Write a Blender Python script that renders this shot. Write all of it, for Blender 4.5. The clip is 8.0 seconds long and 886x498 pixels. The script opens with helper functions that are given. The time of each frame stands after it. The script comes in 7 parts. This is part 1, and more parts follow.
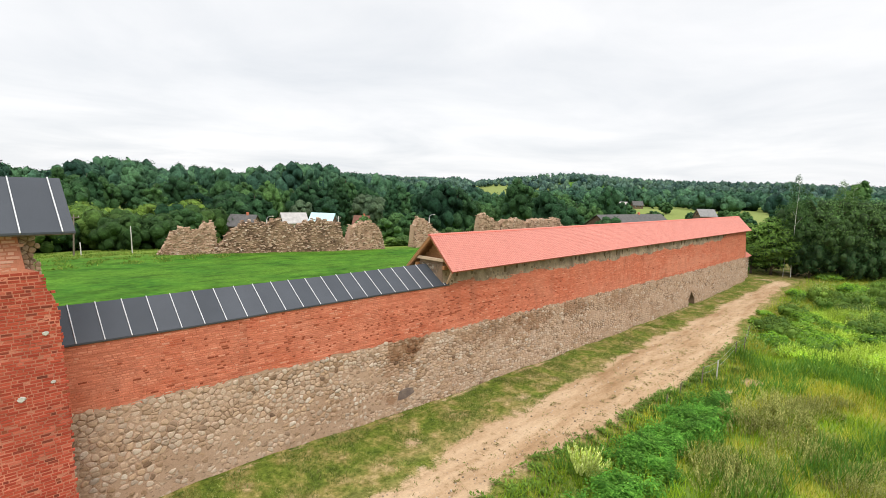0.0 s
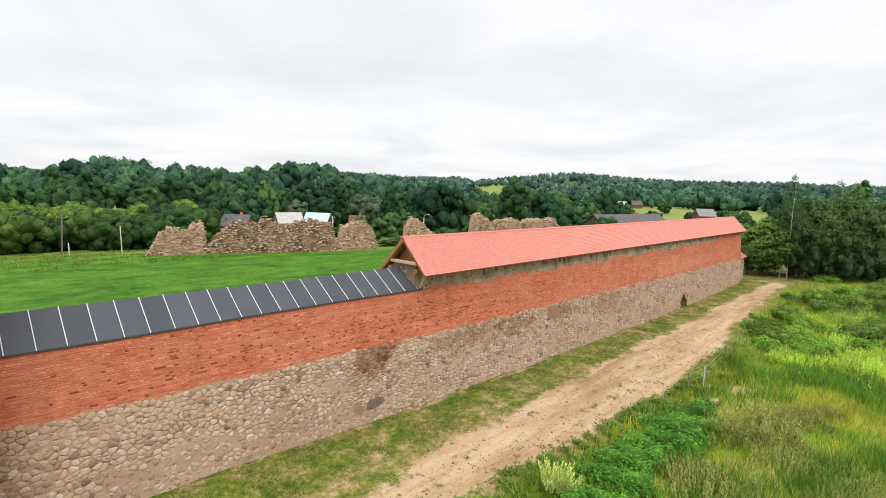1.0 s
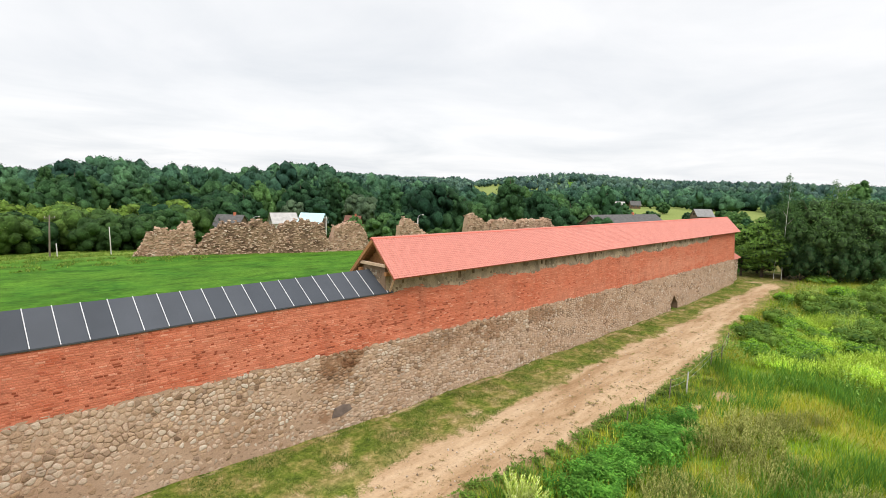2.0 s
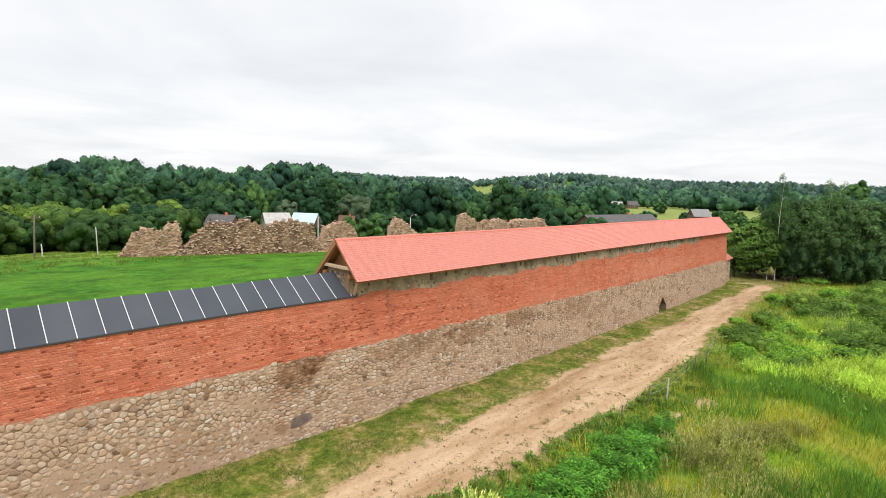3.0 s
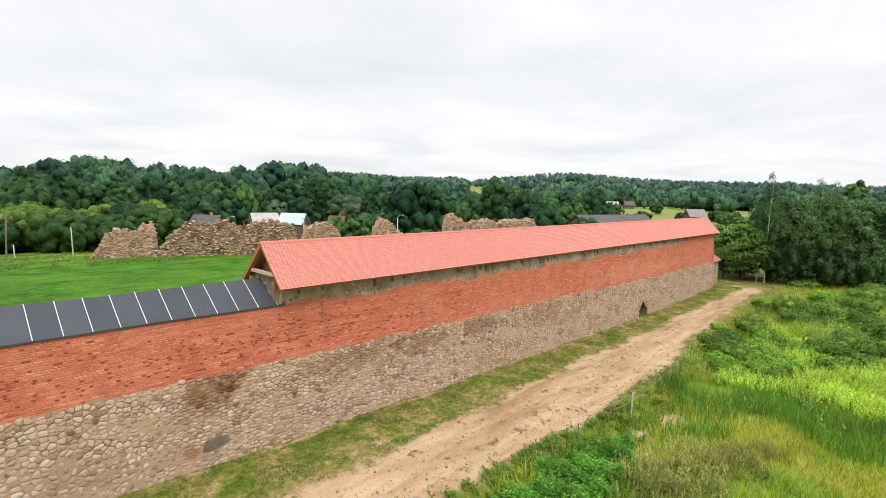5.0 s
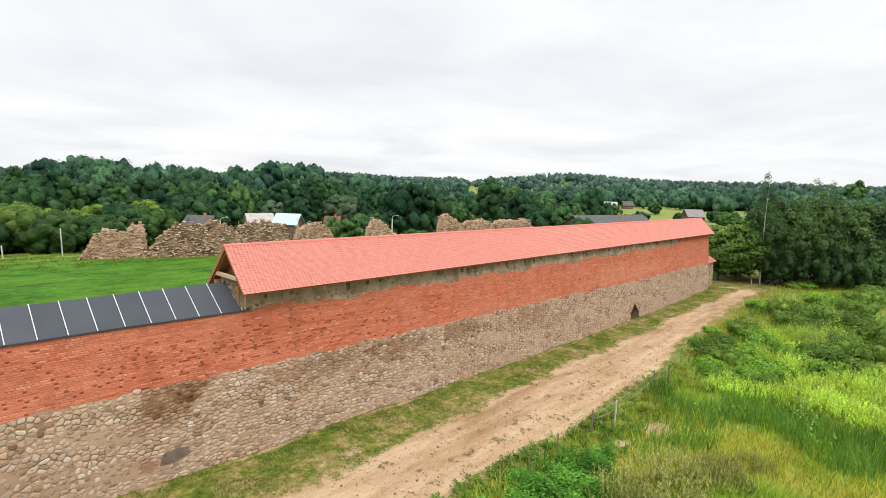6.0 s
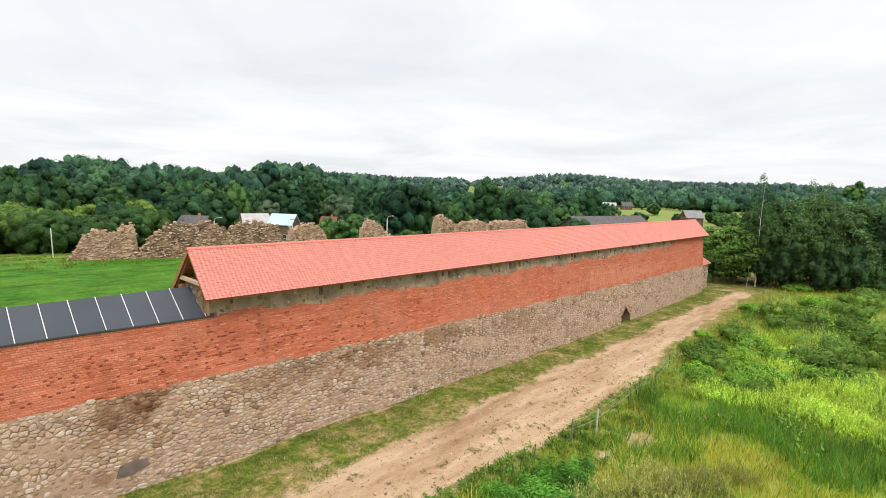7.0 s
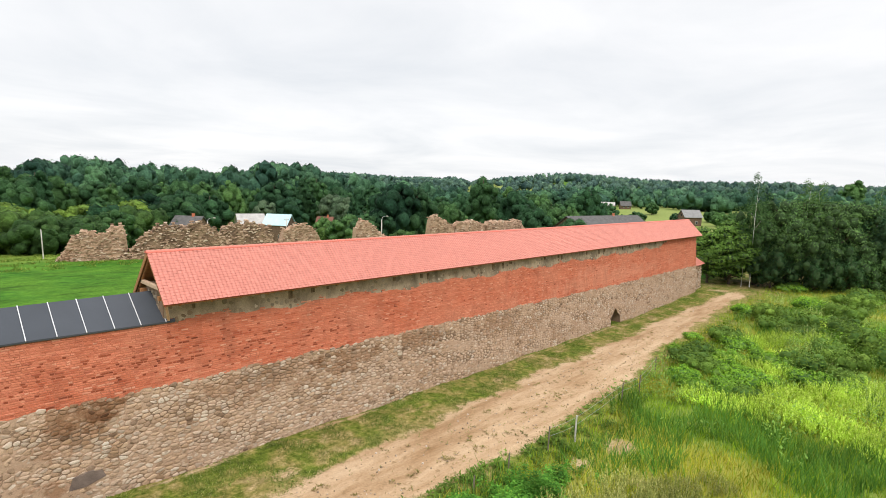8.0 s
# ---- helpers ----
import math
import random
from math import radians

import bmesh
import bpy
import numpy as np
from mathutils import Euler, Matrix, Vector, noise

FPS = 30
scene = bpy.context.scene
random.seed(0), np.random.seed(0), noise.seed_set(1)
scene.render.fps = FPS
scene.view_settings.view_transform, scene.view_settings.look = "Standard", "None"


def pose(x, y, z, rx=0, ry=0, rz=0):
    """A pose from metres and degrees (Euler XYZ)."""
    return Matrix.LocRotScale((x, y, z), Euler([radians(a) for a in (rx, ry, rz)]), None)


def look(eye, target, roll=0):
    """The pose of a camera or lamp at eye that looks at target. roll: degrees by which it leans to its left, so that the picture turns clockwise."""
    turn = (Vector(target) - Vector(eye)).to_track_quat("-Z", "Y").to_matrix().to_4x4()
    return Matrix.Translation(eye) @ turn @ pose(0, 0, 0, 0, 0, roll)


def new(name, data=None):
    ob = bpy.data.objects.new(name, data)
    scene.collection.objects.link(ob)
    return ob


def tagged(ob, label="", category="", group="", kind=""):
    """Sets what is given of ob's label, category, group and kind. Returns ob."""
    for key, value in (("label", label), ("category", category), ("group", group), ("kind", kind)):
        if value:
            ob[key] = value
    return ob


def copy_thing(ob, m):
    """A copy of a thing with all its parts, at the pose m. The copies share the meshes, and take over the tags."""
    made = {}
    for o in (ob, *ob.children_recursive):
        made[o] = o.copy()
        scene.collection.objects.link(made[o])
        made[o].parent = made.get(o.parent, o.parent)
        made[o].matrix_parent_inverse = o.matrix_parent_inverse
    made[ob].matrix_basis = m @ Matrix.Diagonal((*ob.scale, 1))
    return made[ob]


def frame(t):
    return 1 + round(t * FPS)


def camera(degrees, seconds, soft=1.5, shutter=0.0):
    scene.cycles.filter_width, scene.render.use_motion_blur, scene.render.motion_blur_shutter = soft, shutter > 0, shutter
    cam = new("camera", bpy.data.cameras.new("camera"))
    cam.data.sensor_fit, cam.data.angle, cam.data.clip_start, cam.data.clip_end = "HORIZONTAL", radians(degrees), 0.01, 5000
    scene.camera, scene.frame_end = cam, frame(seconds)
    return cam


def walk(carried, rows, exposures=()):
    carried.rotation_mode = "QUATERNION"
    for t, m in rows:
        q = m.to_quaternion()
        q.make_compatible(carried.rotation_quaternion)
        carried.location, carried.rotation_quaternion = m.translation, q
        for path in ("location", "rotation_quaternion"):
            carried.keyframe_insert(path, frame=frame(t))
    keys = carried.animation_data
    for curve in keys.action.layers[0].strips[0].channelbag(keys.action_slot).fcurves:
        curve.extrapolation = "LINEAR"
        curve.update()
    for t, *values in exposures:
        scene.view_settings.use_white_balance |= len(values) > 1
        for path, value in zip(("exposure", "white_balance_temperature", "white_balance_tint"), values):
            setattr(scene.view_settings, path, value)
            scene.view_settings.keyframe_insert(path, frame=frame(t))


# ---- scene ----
import itertools
from math import cos, pi, sin, tan

# the camera and its walk
cam = camera(80.6, 8.0, soft=0.85)
PATH = [
    (0, (-5.656, -1.429, 10.783), (-4.206, -0.071, 10.551), 1.7),
    (0.5, (-4.735, -1.543, 10.83), (-3.286, -0.183, 10.598), 1.7),
    (1, (-3.888, -1.689, 10.869), (-2.44, -0.329, 10.635), 1.7),
    (1.5, (-3.07, -1.879, 10.861), (-1.623, -0.518, 10.628), 1.7),
    (3, (-0.351, -2.456, 10.874), (1.097, -1.097, 10.641), 1.7),
    (3.5, (0.586, -2.61, 10.85), (2.035, -1.252, 10.617), 1.7),
    (4, (1.518, -2.724, 10.835), (2.967, -1.366, 10.603), 1.7),
    (4.5, (2.366, -2.833, 10.85), (3.815, -1.474, 10.617), 1.7),
    (6, (4.641, -3.097, 10.892), (6.09, -1.738, 10.66), 1.7),
    (6.5, (5.323, -3.214, 10.931), (6.772, -1.855, 10.699), 1.8),
    (7, (6.004, -3.369, 10.98), (7.452, -2.009, 10.749), 1.8),
    (7.5, (6.667, -3.561, 10.999), (8.115, -2.2, 10.768), 1.8),
    (8, (7.354, -3.765, 11.041), (8.801, -2.404, 10.809), 1.7),
]
walk(cam, [(t, look(eye, target, roll)) for t, eye, target, roll in PATH], exposures=[(0.0, 0.0), (8.0, 0.0)])

# overcast daylight: a bright cloud deck over a pale sky, and a wide soft sun
SUN_EL, SUN_AZ = radians(48), radians(-115)


def make_world():
    w = bpy.data.worlds.new("sky")
    w.use_nodes = True
    n, l = w.node_tree.nodes, w.node_tree.links
    n.clear()
    out, bg = n.new("ShaderNodeOutputWorld"), n.new("ShaderNodeBackground")
    sky = n.new("ShaderNodeTexSky")
    sky.sky_type, sky.sun_disc = "NISHITA", False
    sky.sun_elevation, sky.sun_rotation = SUN_EL, pi / 2 - SUN_AZ
    sky.dust_density = 2.0
    dim = n.new("ShaderNodeMix")
    dim.data_type, dim.blend_type = "RGBA", "MULTIPLY"
    dim.inputs["Factor"].default_value = 1.0
    dim.inputs["B"].default_value = (0.10, 0.10, 0.10, 1)
    l.new(sky.outputs[0], dim.inputs["A"])
    tc = n.new("ShaderNodeTexCoord")
    sep = n.new("ShaderNodeSeparateXYZ")
    l.new(tc.outputs["Generated"], sep.inputs[0])
    # the cloud deck is a plane overhead: divide the direction by its height
    up = n.new("ShaderNodeMath")
    up.operation, up.inputs[1].default_value = "MAXIMUM", 0.0
    l.new(sep.outputs["Z"], up.inputs[0])
    lift = n.new("ShaderNodeMath")
    lift.operation, lift.inputs[1].default_value = "ADD", 0.09
    l.new(up.outputs[0], lift.inputs[0])
    deck = n.new("ShaderNodeCombineXYZ")
    for i, a in enumerate("XY"):
        d = n.new("ShaderNodeMath")
        d.operation = "DIVIDE"
        l.new(sep.outputs[a], d.inputs[0])
        l.new(lift.outputs[0], d.inputs[1])
        l.new(d.outputs[0], deck.inputs[i])
    cl = n.new("ShaderNodeTexNoise")
    cl.inputs["Scale"].default_value, cl.inputs["Detail"].default_value, cl.inputs["Roughness"].default_value = 0.55, 7, 0.55
    cl.inputs["Distortion"].default_value = 0.4
    l.new(deck.outputs[0], cl.inputs["Vector"])
    ramp = n.new("ShaderNodeValToRGB")
    e = ramp.color_ramp.elements
    e[0].position, e[0].color = 0.30, (0.81, 0.835, 0.87, 1)
    e[1].position, e[1].color = 0.60, (1.0, 1.0, 1.01, 1)
    l.new(cl.outputs[0], ramp.inputs[0])
    # an overcast sky is about three times as bright overhead as at the horizon
    grade = n.new("ShaderNodeMapRange")
    grade.inputs["From Min"].default_value, grade.inputs["From Max"].default_value = 0.34, 1.0
    grade.inputs["To Min"].default_value, grade.inputs["To Max"].default_value = 1.06, 2.9
    l.new(up.outputs[0], grade.inputs["Value"])
    lit = n.new("ShaderNodeMix")
    lit.data_type, lit.blend_type = "RGBA", "MULTIPLY"
    lit.inputs["Factor"].default_value = 1.0
    l.new(ramp.outputs[0], lit.inputs["A"])
    l.new(grade.outputs[0], lit.inputs["B"])
    mix = n.new("ShaderNodeMix")
    mix.data_type = "RGBA"
    mix.inputs["Factor"].default_value = 0.92
    l.new(dim.outputs["Result"], mix.inputs["A"])
    l.new(lit.outputs["Result"], mix.inputs["B"])
    l.new(mix.outputs["Result"], bg.inputs[0])
    bg.inputs[1].default_value = 1.0
    l.new(bg.outputs[0], out.inputs[0])
    scene.world = w


make_world()
sun = new("sun", bpy.data.lights.new("sun", "SUN"))
sun.data.energy, sun.data.angle, sun.data.color = 1.5, radians(16), (1.0, 0.96, 0.9)
sun.matrix_world = look((cos(SUN_AZ) * cos(SUN_EL) * 200, sin(SUN_AZ) * cos(SUN_EL) * 200, sin(SUN_EL) * 200), (0, 0, 0))

# ---- materials ----
def node_mat(name):
    m = bpy.data.materials.new(name)
    m.use_nodes = True
    n, l = m.node_tree.nodes, m.node_tree.links
    b = n["Principled BSDF"]
    g = n.new("ShaderNodeNewGeometry")
    return m, n, l, b, g


def noise_node(n, l, vec, scale, detail=4, rough=0.55, squash=None):
    t = n.new("ShaderNodeTexNoise")
    t.inputs["Scale"].default_value, t.inputs["Detail"].default_value, t.inputs["Roughness"].default_value = scale, detail, rough
    if squash:
        mp = n.new("ShaderNodeMapping")
        mp.inputs["Scale"].default_value = squash
        l.new(vec, mp.inputs[0])
        vec = mp.outputs[0]
    l.new(vec, t.inputs["Vector"])
    return t.outputs[0]


def ramp_node(n, l, fac, stops):
    r = n.new("ShaderNodeValToRGB")
    e = r.color_ramp.elements
    while len(e) < len(stops):
        e.new(0.5)
    for k, (p, c) in enumerate(stops):
        e[k].position = p
        e[k].color = (*c, 1) if not isinstance(c, float) else (c, c, c, 1)
    l.new(fac, r.inputs[0])
    return r.outputs[0]


def mix_node(n, l, fac, a, b, blend="MIX"):
    m = n.new("ShaderNodeMix")
    m.data_type, m.blend_type = "RGBA", blend
    for sock, v in (("Factor", fac), ("A", a), ("B", b)):
        if isinstance(v, (int, float)):
            m.inputs[sock].default_value = v
        elif isinstance(v, tuple):
            m.inputs[sock].default_value = (*v, 1)
        else:
            l.new(v, m.inputs[sock])
    return m.outputs["Result"]


def bump_node(n, l, b, height, strength, dist):
    k = n.new("ShaderNodeBump")
    k.inputs["Strength"].default_value, k.inputs["Distance"].default_value = strength, dist
    l.new(height, k.inputs["Height"])
    l.new(k.outputs[0], b.inputs["Normal"])


def rand_node(n, single):
    """A random number for each loose piece (single) or for each island of a joined mesh."""
    if single:
        return n.new("ShaderNodeObjectInfo").outputs["Random"]
    return n.new("ShaderNodeNewGeometry").outputs["Random Per Island"]


def spot_node(n, l, pos, cx, cz, rx, rz, ragged=0.5):
    """A ragged stain on the wall about (cx, cz)."""
    mp = n.new("ShaderNodeMapping")
    mp.inputs["Location"].default_value = (-cx / rx, 0, -cz / rz)
    mp.inputs["Scale"].default_value = (1 / rx, 0, 1 / rz)
    l.new(pos, mp.inputs[0])
    ln = n.new("ShaderNodeVectorMath")
    ln.operation = "LENGTH"
    l.new(mp.outputs[0], ln.inputs[0])
    ad = n.new("ShaderNodeMath")
    ad.operation = "MULTIPLY_ADD"
    l.new(noise_node(n, l, pos, 1.6, 5, 0.65), ad.inputs[0])
    ad.inputs[1].default_value = ragged * 3
    l.new(ln.outputs["Value"], ad.inputs[2])
    return ramp_node(n, l, ad.outputs[0], [(0.55 + ragged * 0.75, 1.0), (1.0, 0.0)] if ragged < 0.5 else [(0.72, 1.0), (1.0, 0.0)])


def brick_mat(name, single, stops, pale, stain=0.5, weather=()):
    m, n, l, b, g = node_mat(name)
    pos = g.outputs["Position"]
    col = ramp_node(n, l, rand_node(n, single), stops)
    big = noise_node(n, l, pos, 0.35, 5, 0.6)
    col = mix_node(n, l, ramp_node(n, l, big, [(0.42, 0.0), (0.66, stain)]), col, pale)
    for cx, cz, rx, rz, depth in weather:
        f = n.new("ShaderNodeMath")
        f.operation, f.inputs[1].default_value = "MULTIPLY", depth
        l.new(spot_node(n, l, pos, cx, cz, rx, rz, 0.42), f.inputs[0])
        col = mix_node(n, l, f.outputs[0], col, pale)
    course = noise_node(n, l, pos, 1.0, 5, 0.65, (0.5, 0.5, 9.0))
    col = mix_node(n, l, ramp_node(n, l, course, [(0.52, 0.0), (0.68, 0.55)]), col, pale)
    col = mix_node(n, l, 0.7, col, ramp_node(n, l, course, [(0.3, 0.72), (0.6, 1.12)]), "MULTIPLY")
    streak = noise_node(n, l, pos, 1.0, 4, 0.6, (1.6, 1.6, 0.35))
    col = mix_node(n, l, ramp_node(n, l, streak, [(0.55, 0.0), (0.72, 0.38)]), col, (0.20, 0.075, 0.045))
    fine = noise_node(n, l, pos, 26, 5, 0.7)
    col = mix_node(n, l, 0.5, col, ramp_node(n, l, fine, [(0.25, 0.62), (0.75, 1.25)]), "MULTIPLY")
    l.new(col, b.inputs["Base Color"])
    b.inputs["Roughness"].default_value = 0.9
    b.inputs["Specular IOR Level"].default_value = 0.25
    bump_node(n, l, b, fine, 0.5, 0.012)
    return m


BRICK = [(0.0, (0.34, 0.075, 0.038)), (0.05, (0.47, 0.115, 0.056)), (0.4, (0.54, 0.155, 0.080)),
         (0.75, (0.60, 0.18, 0.095)), (0.94, (0.63, 0.23, 0.135)), (1.0, (0.66, 0.32, 0.21))]
TBRICK = [(0.0, (0.10, 0.03, 0.02)), (0.06, (0.2, 0.04, 0.025)), (0.1, (0.32, 0.046, 0.026)), (0.5, (0.38, 0.058, 0.033)),
          (0.9, (0.44, 0.08, 0.045)), (1.0, (0.54, 0.15, 0.095))]
PBRICK = [(0.0, (0.50, 0.20, 0.13)), (0.5, (0.62, 0.31, 0.22)), (1.0, (0.70, 0.42, 0.33))]
MAT = {}
WEATHER = ((52, 3.8, 30, 2.0, 0.8), (48, 4.6, 9, 1.2, 0.6), (33, 3.6, 16, 1.6, 0.4), (-1, 4.6, 7, 2.4, 0.35))
for one in (True, False):
    tag = "piece" if one else "joined"
    MAT["brick", one] = brick_mat("red_brick_" + tag, one, BRICK, (0.62, 0.265, 0.165), 0.5, WEATHER)
    MAT["pbrick", one] = brick_mat("pale_pink_brick_" + tag, one, PBRICK, (0.66, 0.36, 0.27), 0.4)
    MAT["tbrick", one] = brick_mat("dark_red_brick_" + tag, one, TBRICK, (0.46, 0.085, 0.045), 0.35)


def stone_mat(name, single, stops, dusty, stains=()):
    m, n, l, b, g = node_mat(name)
    pos = g.outputs["Position"]
    col = ramp_node(n, l, rand_node(n, single), stops)
    big = noise_node(n, l, pos, 0.5, 5, 0.6)
    col = mix_node(n, l, ramp_node(n, l, big, [(0.38, 0.0), (0.60, 0.58)]), col, dusty)
    rust = noise_node(n, l, pos, 0.23, 4, 0.65)
    col = mix_node(n, l, ramp_node(n, l, rust, [(0.58, 0.0), (0.70, 0.55)]), col, (0.27, 0.15, 0.08))
    for cx, cz, rx, rz, depth in stains:
        f = n.new("ShaderNodeMath")
        f.operation, f.inputs[1].default_value = "MULTIPLY", depth
        l.new(spot_node(n, l, pos, cx, cz, rx, rz, 0.42), f.inputs[0])
        col = mix_node(n, l, f.outputs[0], col, mix_node(n, l, 1.0, col, (0.50, 0.33, 0.20), "MULTIPLY"))
    fleck = noise_node(n, l, pos, 1.0, 5, 0.6, (4.6, 4.6, 9.5))
    col = mix_node(n, l, ramp_node(n, l, fleck, [(0.57, 0.0), (0.66, 0.62)]), col, (0.13, 0.085, 0.05))
    col = mix_node(n, l, ramp_node(n, l, fleck, [(0.30, 0.20), (0.38, 0.0)]), col, (0.62, 0.52, 0.42))
    fine = noise_node(n, l, pos, 18, 5, 0.7)
    col = mix_node(n, l, 0.6, col, ramp_node(n, l, fine, [(0.25, 0.6), (0.75, 1.3)]), "MULTIPLY")
    l.new(col, b.inputs["Base Color"])
    b.inputs["Roughness"].default_value = 0.9
    b.inputs["Specular IOR Level"].default_value = 0.25
    bump_node(n, l, b, fine, 0.5, 0.02)
    return m


STONE = [(0.0, (0.13, 0.08, 0.05)), (0.07, (0.26, 0.165, 0.10)), (0.25, (0.36, 0.235, 0.14)), (0.38, (0.37, 0.30, 0.235)), (0.5, (0.46, 0.34, 0.25)),
         (0.64, (0.48, 0.325, 0.205)), (0.78, (0.51, 0.37, 0.275)), (0.92, (0.52, 0.425, 0.33)), (1.0, (0.59, 0.51, 0.42))]
STAINS = ((11.3, 2.75, 4.0, 1.8, 0.62), (12.2, 2.9, 3.0, 1.4, 0.5), (11.1, 2.2, 3.6, 2.2, 0.4), (10.5, 0.55, 1.6, 0.9, 0.6), (22.6, 2.5, 5.5, 1.8, 0.6), (27.0, 2.6, 5.0, 1.5, 0.6), (18.0, 2.5, 8.0, 1.9, 0.45), (34.0, 2.4, 9.0, 1.7, 0.4))
BAND = [(0.0, (0.10, 0.075, 0.05)), (0.3, (0.22, 0.17, 0.115)), (0.7, (0.35, 0.275, 0.19)), (1.0, (0.52, 0.43, 0.33))]
RUIN = [(0.0, (0.08, 0.05, 0.03)), (0.3, (0.28, 0.17, 0.11)), (0.6, (0.50, 0.33, 0.23)), (0.85, (0.64, 0.48, 0.36)), (1.0, (0.78, 0.66, 0.53))]
for one in (True, False):
    tag = "piece" if one else "joined"
    MAT["stone", one] = stone_mat("field_stone_" + tag, one, STONE, (0.50, 0.355, 0.25), STAINS)
    MAT["band", one] = stone_mat("wall_head_rubble_" + tag, one, BAND, (0.27, 0.225, 0.17))
    MAT["ruin", one] = stone_mat("ruin_rubble_" + tag, one, RUIN, (0.44, 0.30, 0.19))


def plain_mat(name, colour, rough=0.85, vary=0.25, scale=2.0, bump=0.3, spec=0.3, metal=0.0, fine_scale=30, squash=None):
    m, n, l, b, g = node_mat(name)
    pos = g.outputs["Position"]
    a = noise_node(n, l, pos, scale, 5, 0.6, squash)
    f = noise_node(n, l, pos, fine_scale, 4, 0.65, squash)
    col = mix_node(n, l, 1.0, colour, ramp_node(n, l, a, [(0.3, 1.0 - vary), (0.7, 1.0 + vary)]), "MULTIPLY")
    col = mix_node(n, l, 0.5, col, ramp_node(n, l, f, [(0.3, 1.0 - vary), (0.7, 1.0 + vary)]), "MULTIPLY")
    l.new(col, b.inputs["Base Color"])
    b.inputs["Roughness"].default_value, b.inputs["Metallic"].default_value = rough, metal
    b.inputs["Specular IOR Level"].default_value = spec
    if bump:
        bump_node(n, l, b, f, bump, 0.01)
    return m


def island_mat(name, stops, rough=0.7, spec=0.3, fine_scale=14, vary=0.2, single=False, bump=0.2):
    m, n, l, b, g = node_mat(name)
    pos = g.outputs["Position"]
    col = ramp_node(n, l, rand_node(n, single), stops)
    f = noise_node(n, l, pos, fine_scale, 4, 0.65)
    col = mix_node(n, l, 0.8, col, ramp_node(n, l, f, [(0.3, 1.0 - vary), (0.7, 1.0 + vary)]), "MULTIPLY")
    a = noise_node(n, l, pos, 0.6, 4, 0.6)
    col = mix_node(n, l, 0.8, col, ramp_node(n, l, a, [(0.3, 1.0 - vary * 0.7), (0.7, 1.0 + vary * 0.7)]), "MULTIPLY")
    l.new(col, b.inputs["Base Color"])
    b.inputs["Roughness"].default_value, b.inputs["Specular IOR Level"].default_value = rough, spec
    if bump:
        bump_node(n, l, b, f, bump, 0.01)
    return m


def leaf_mat(name, dark, mid, light, through_light=0.25, tint=True, patch=0.35, deep=0.42, tone=False, relief=0.0):
    """Foliage: colour from leaf to leaf and from plant to plant, and some light let through."""
    m, n, l, b, g = node_mat(name)
    col = ramp_node(n, l, g.outputs["Random Per Island"], [(0.0, dark), (0.55, mid), (1.0, light)])
    who = n.new("ShaderNodeObjectInfo").outputs["Random"]
    col = col if not tint else mix_node(n, l, 1.0, col, ramp_node(n, l, who, [(0.0, (0.50, 0.62, 0.70)), (0.35, (0.85, 0.92, 0.95)), (0.7, (1.2, 1.15, 1.0)), (1.0, (1.8, 1.6, 1.2))]), "MULTIPLY")
    if tone:
        at = n.new("ShaderNodeAttribute")
        at.attribute_name = "tone"
        col = mix_node(n, l, 1.0, col, ramp_node(n, l, at.outputs["Fac"], [(0.0, (0.45, 0.52, 0.62)), (0.5, (1.0, 1.0, 1.0)), (1.0, (1.8, 1.65, 1.3))]), "MULTIPLY")
    a = noise_node(n, l, g.outputs["Position"], patch, 4, 0.6)
    col = mix_node(n, l, 1.0, col, ramp_node(n, l, a, [(0.3, 1.0 - deep), (0.7, 1.0 + deep)]), "MULTIPLY")
    # one noise bumps the foliage and darkens its colour in the hollows
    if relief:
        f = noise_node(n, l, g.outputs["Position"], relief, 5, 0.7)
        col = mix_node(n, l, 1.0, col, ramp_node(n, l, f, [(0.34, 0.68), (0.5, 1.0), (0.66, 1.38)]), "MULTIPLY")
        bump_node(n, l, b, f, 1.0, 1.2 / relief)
    l.new(col, b.inputs["Base Color"])
    b.inputs["Roughness"].default_value, b.inputs["Specular IOR Level"].default_value = 0.75, 0.12
    if through_light:
        tr = n.new("ShaderNodeBsdfTranslucent")
        l.new(col, tr.inputs[0])
        mx = n.new("ShaderNodeMixShader")
        mx.inputs[0].default_value = through_light
        l.new(b.outputs[0], mx.inputs[1])
        l.new(tr.outputs[0], mx.inputs[2])
        l.new(mx.outputs[0], n["Material Output"].inputs[0])
    return m


MAT["mortar"] = plain_mat("brown_joint_mortar", (0.24, 0.16, 0.105), 0.95, 0.3, 1.2, 0.6)
MAT["pointing"] = stone_mat("smeared_lime_pointing", True, [(0.0, (0.385, 0.255, 0.17)), (1.0, (0.385, 0.255, 0.17))], (0.475, 0.335, 0.235), STAINS)
MAT["brick_mortar"] = plain_mat("reddened_mortar", (0.50, 0.17, 0.10), 0.95, 0.25, 1.2, 0.5)
MAT["tower_mortar"] = plain_mat("reddened_tower_mortar", (0.45, 0.165, 0.105), 0.95, 0.35, 0.8, 0.5)
MAT["grey_band"] = plain_mat("grey_wall_head", (0.31, 0.24, 0.165), 0.95, 0.55, 0.9, 0.6, squash=(1.3, 1.3, 0.9))
MAT["burnt", True] = brick_mat("burnt_header_piece", True, [(0.0, (0.20, 0.045, 0.022)), (1.0, (0.32, 0.08, 0.036))], (0.34, 0.09, 0.045), 0.2)
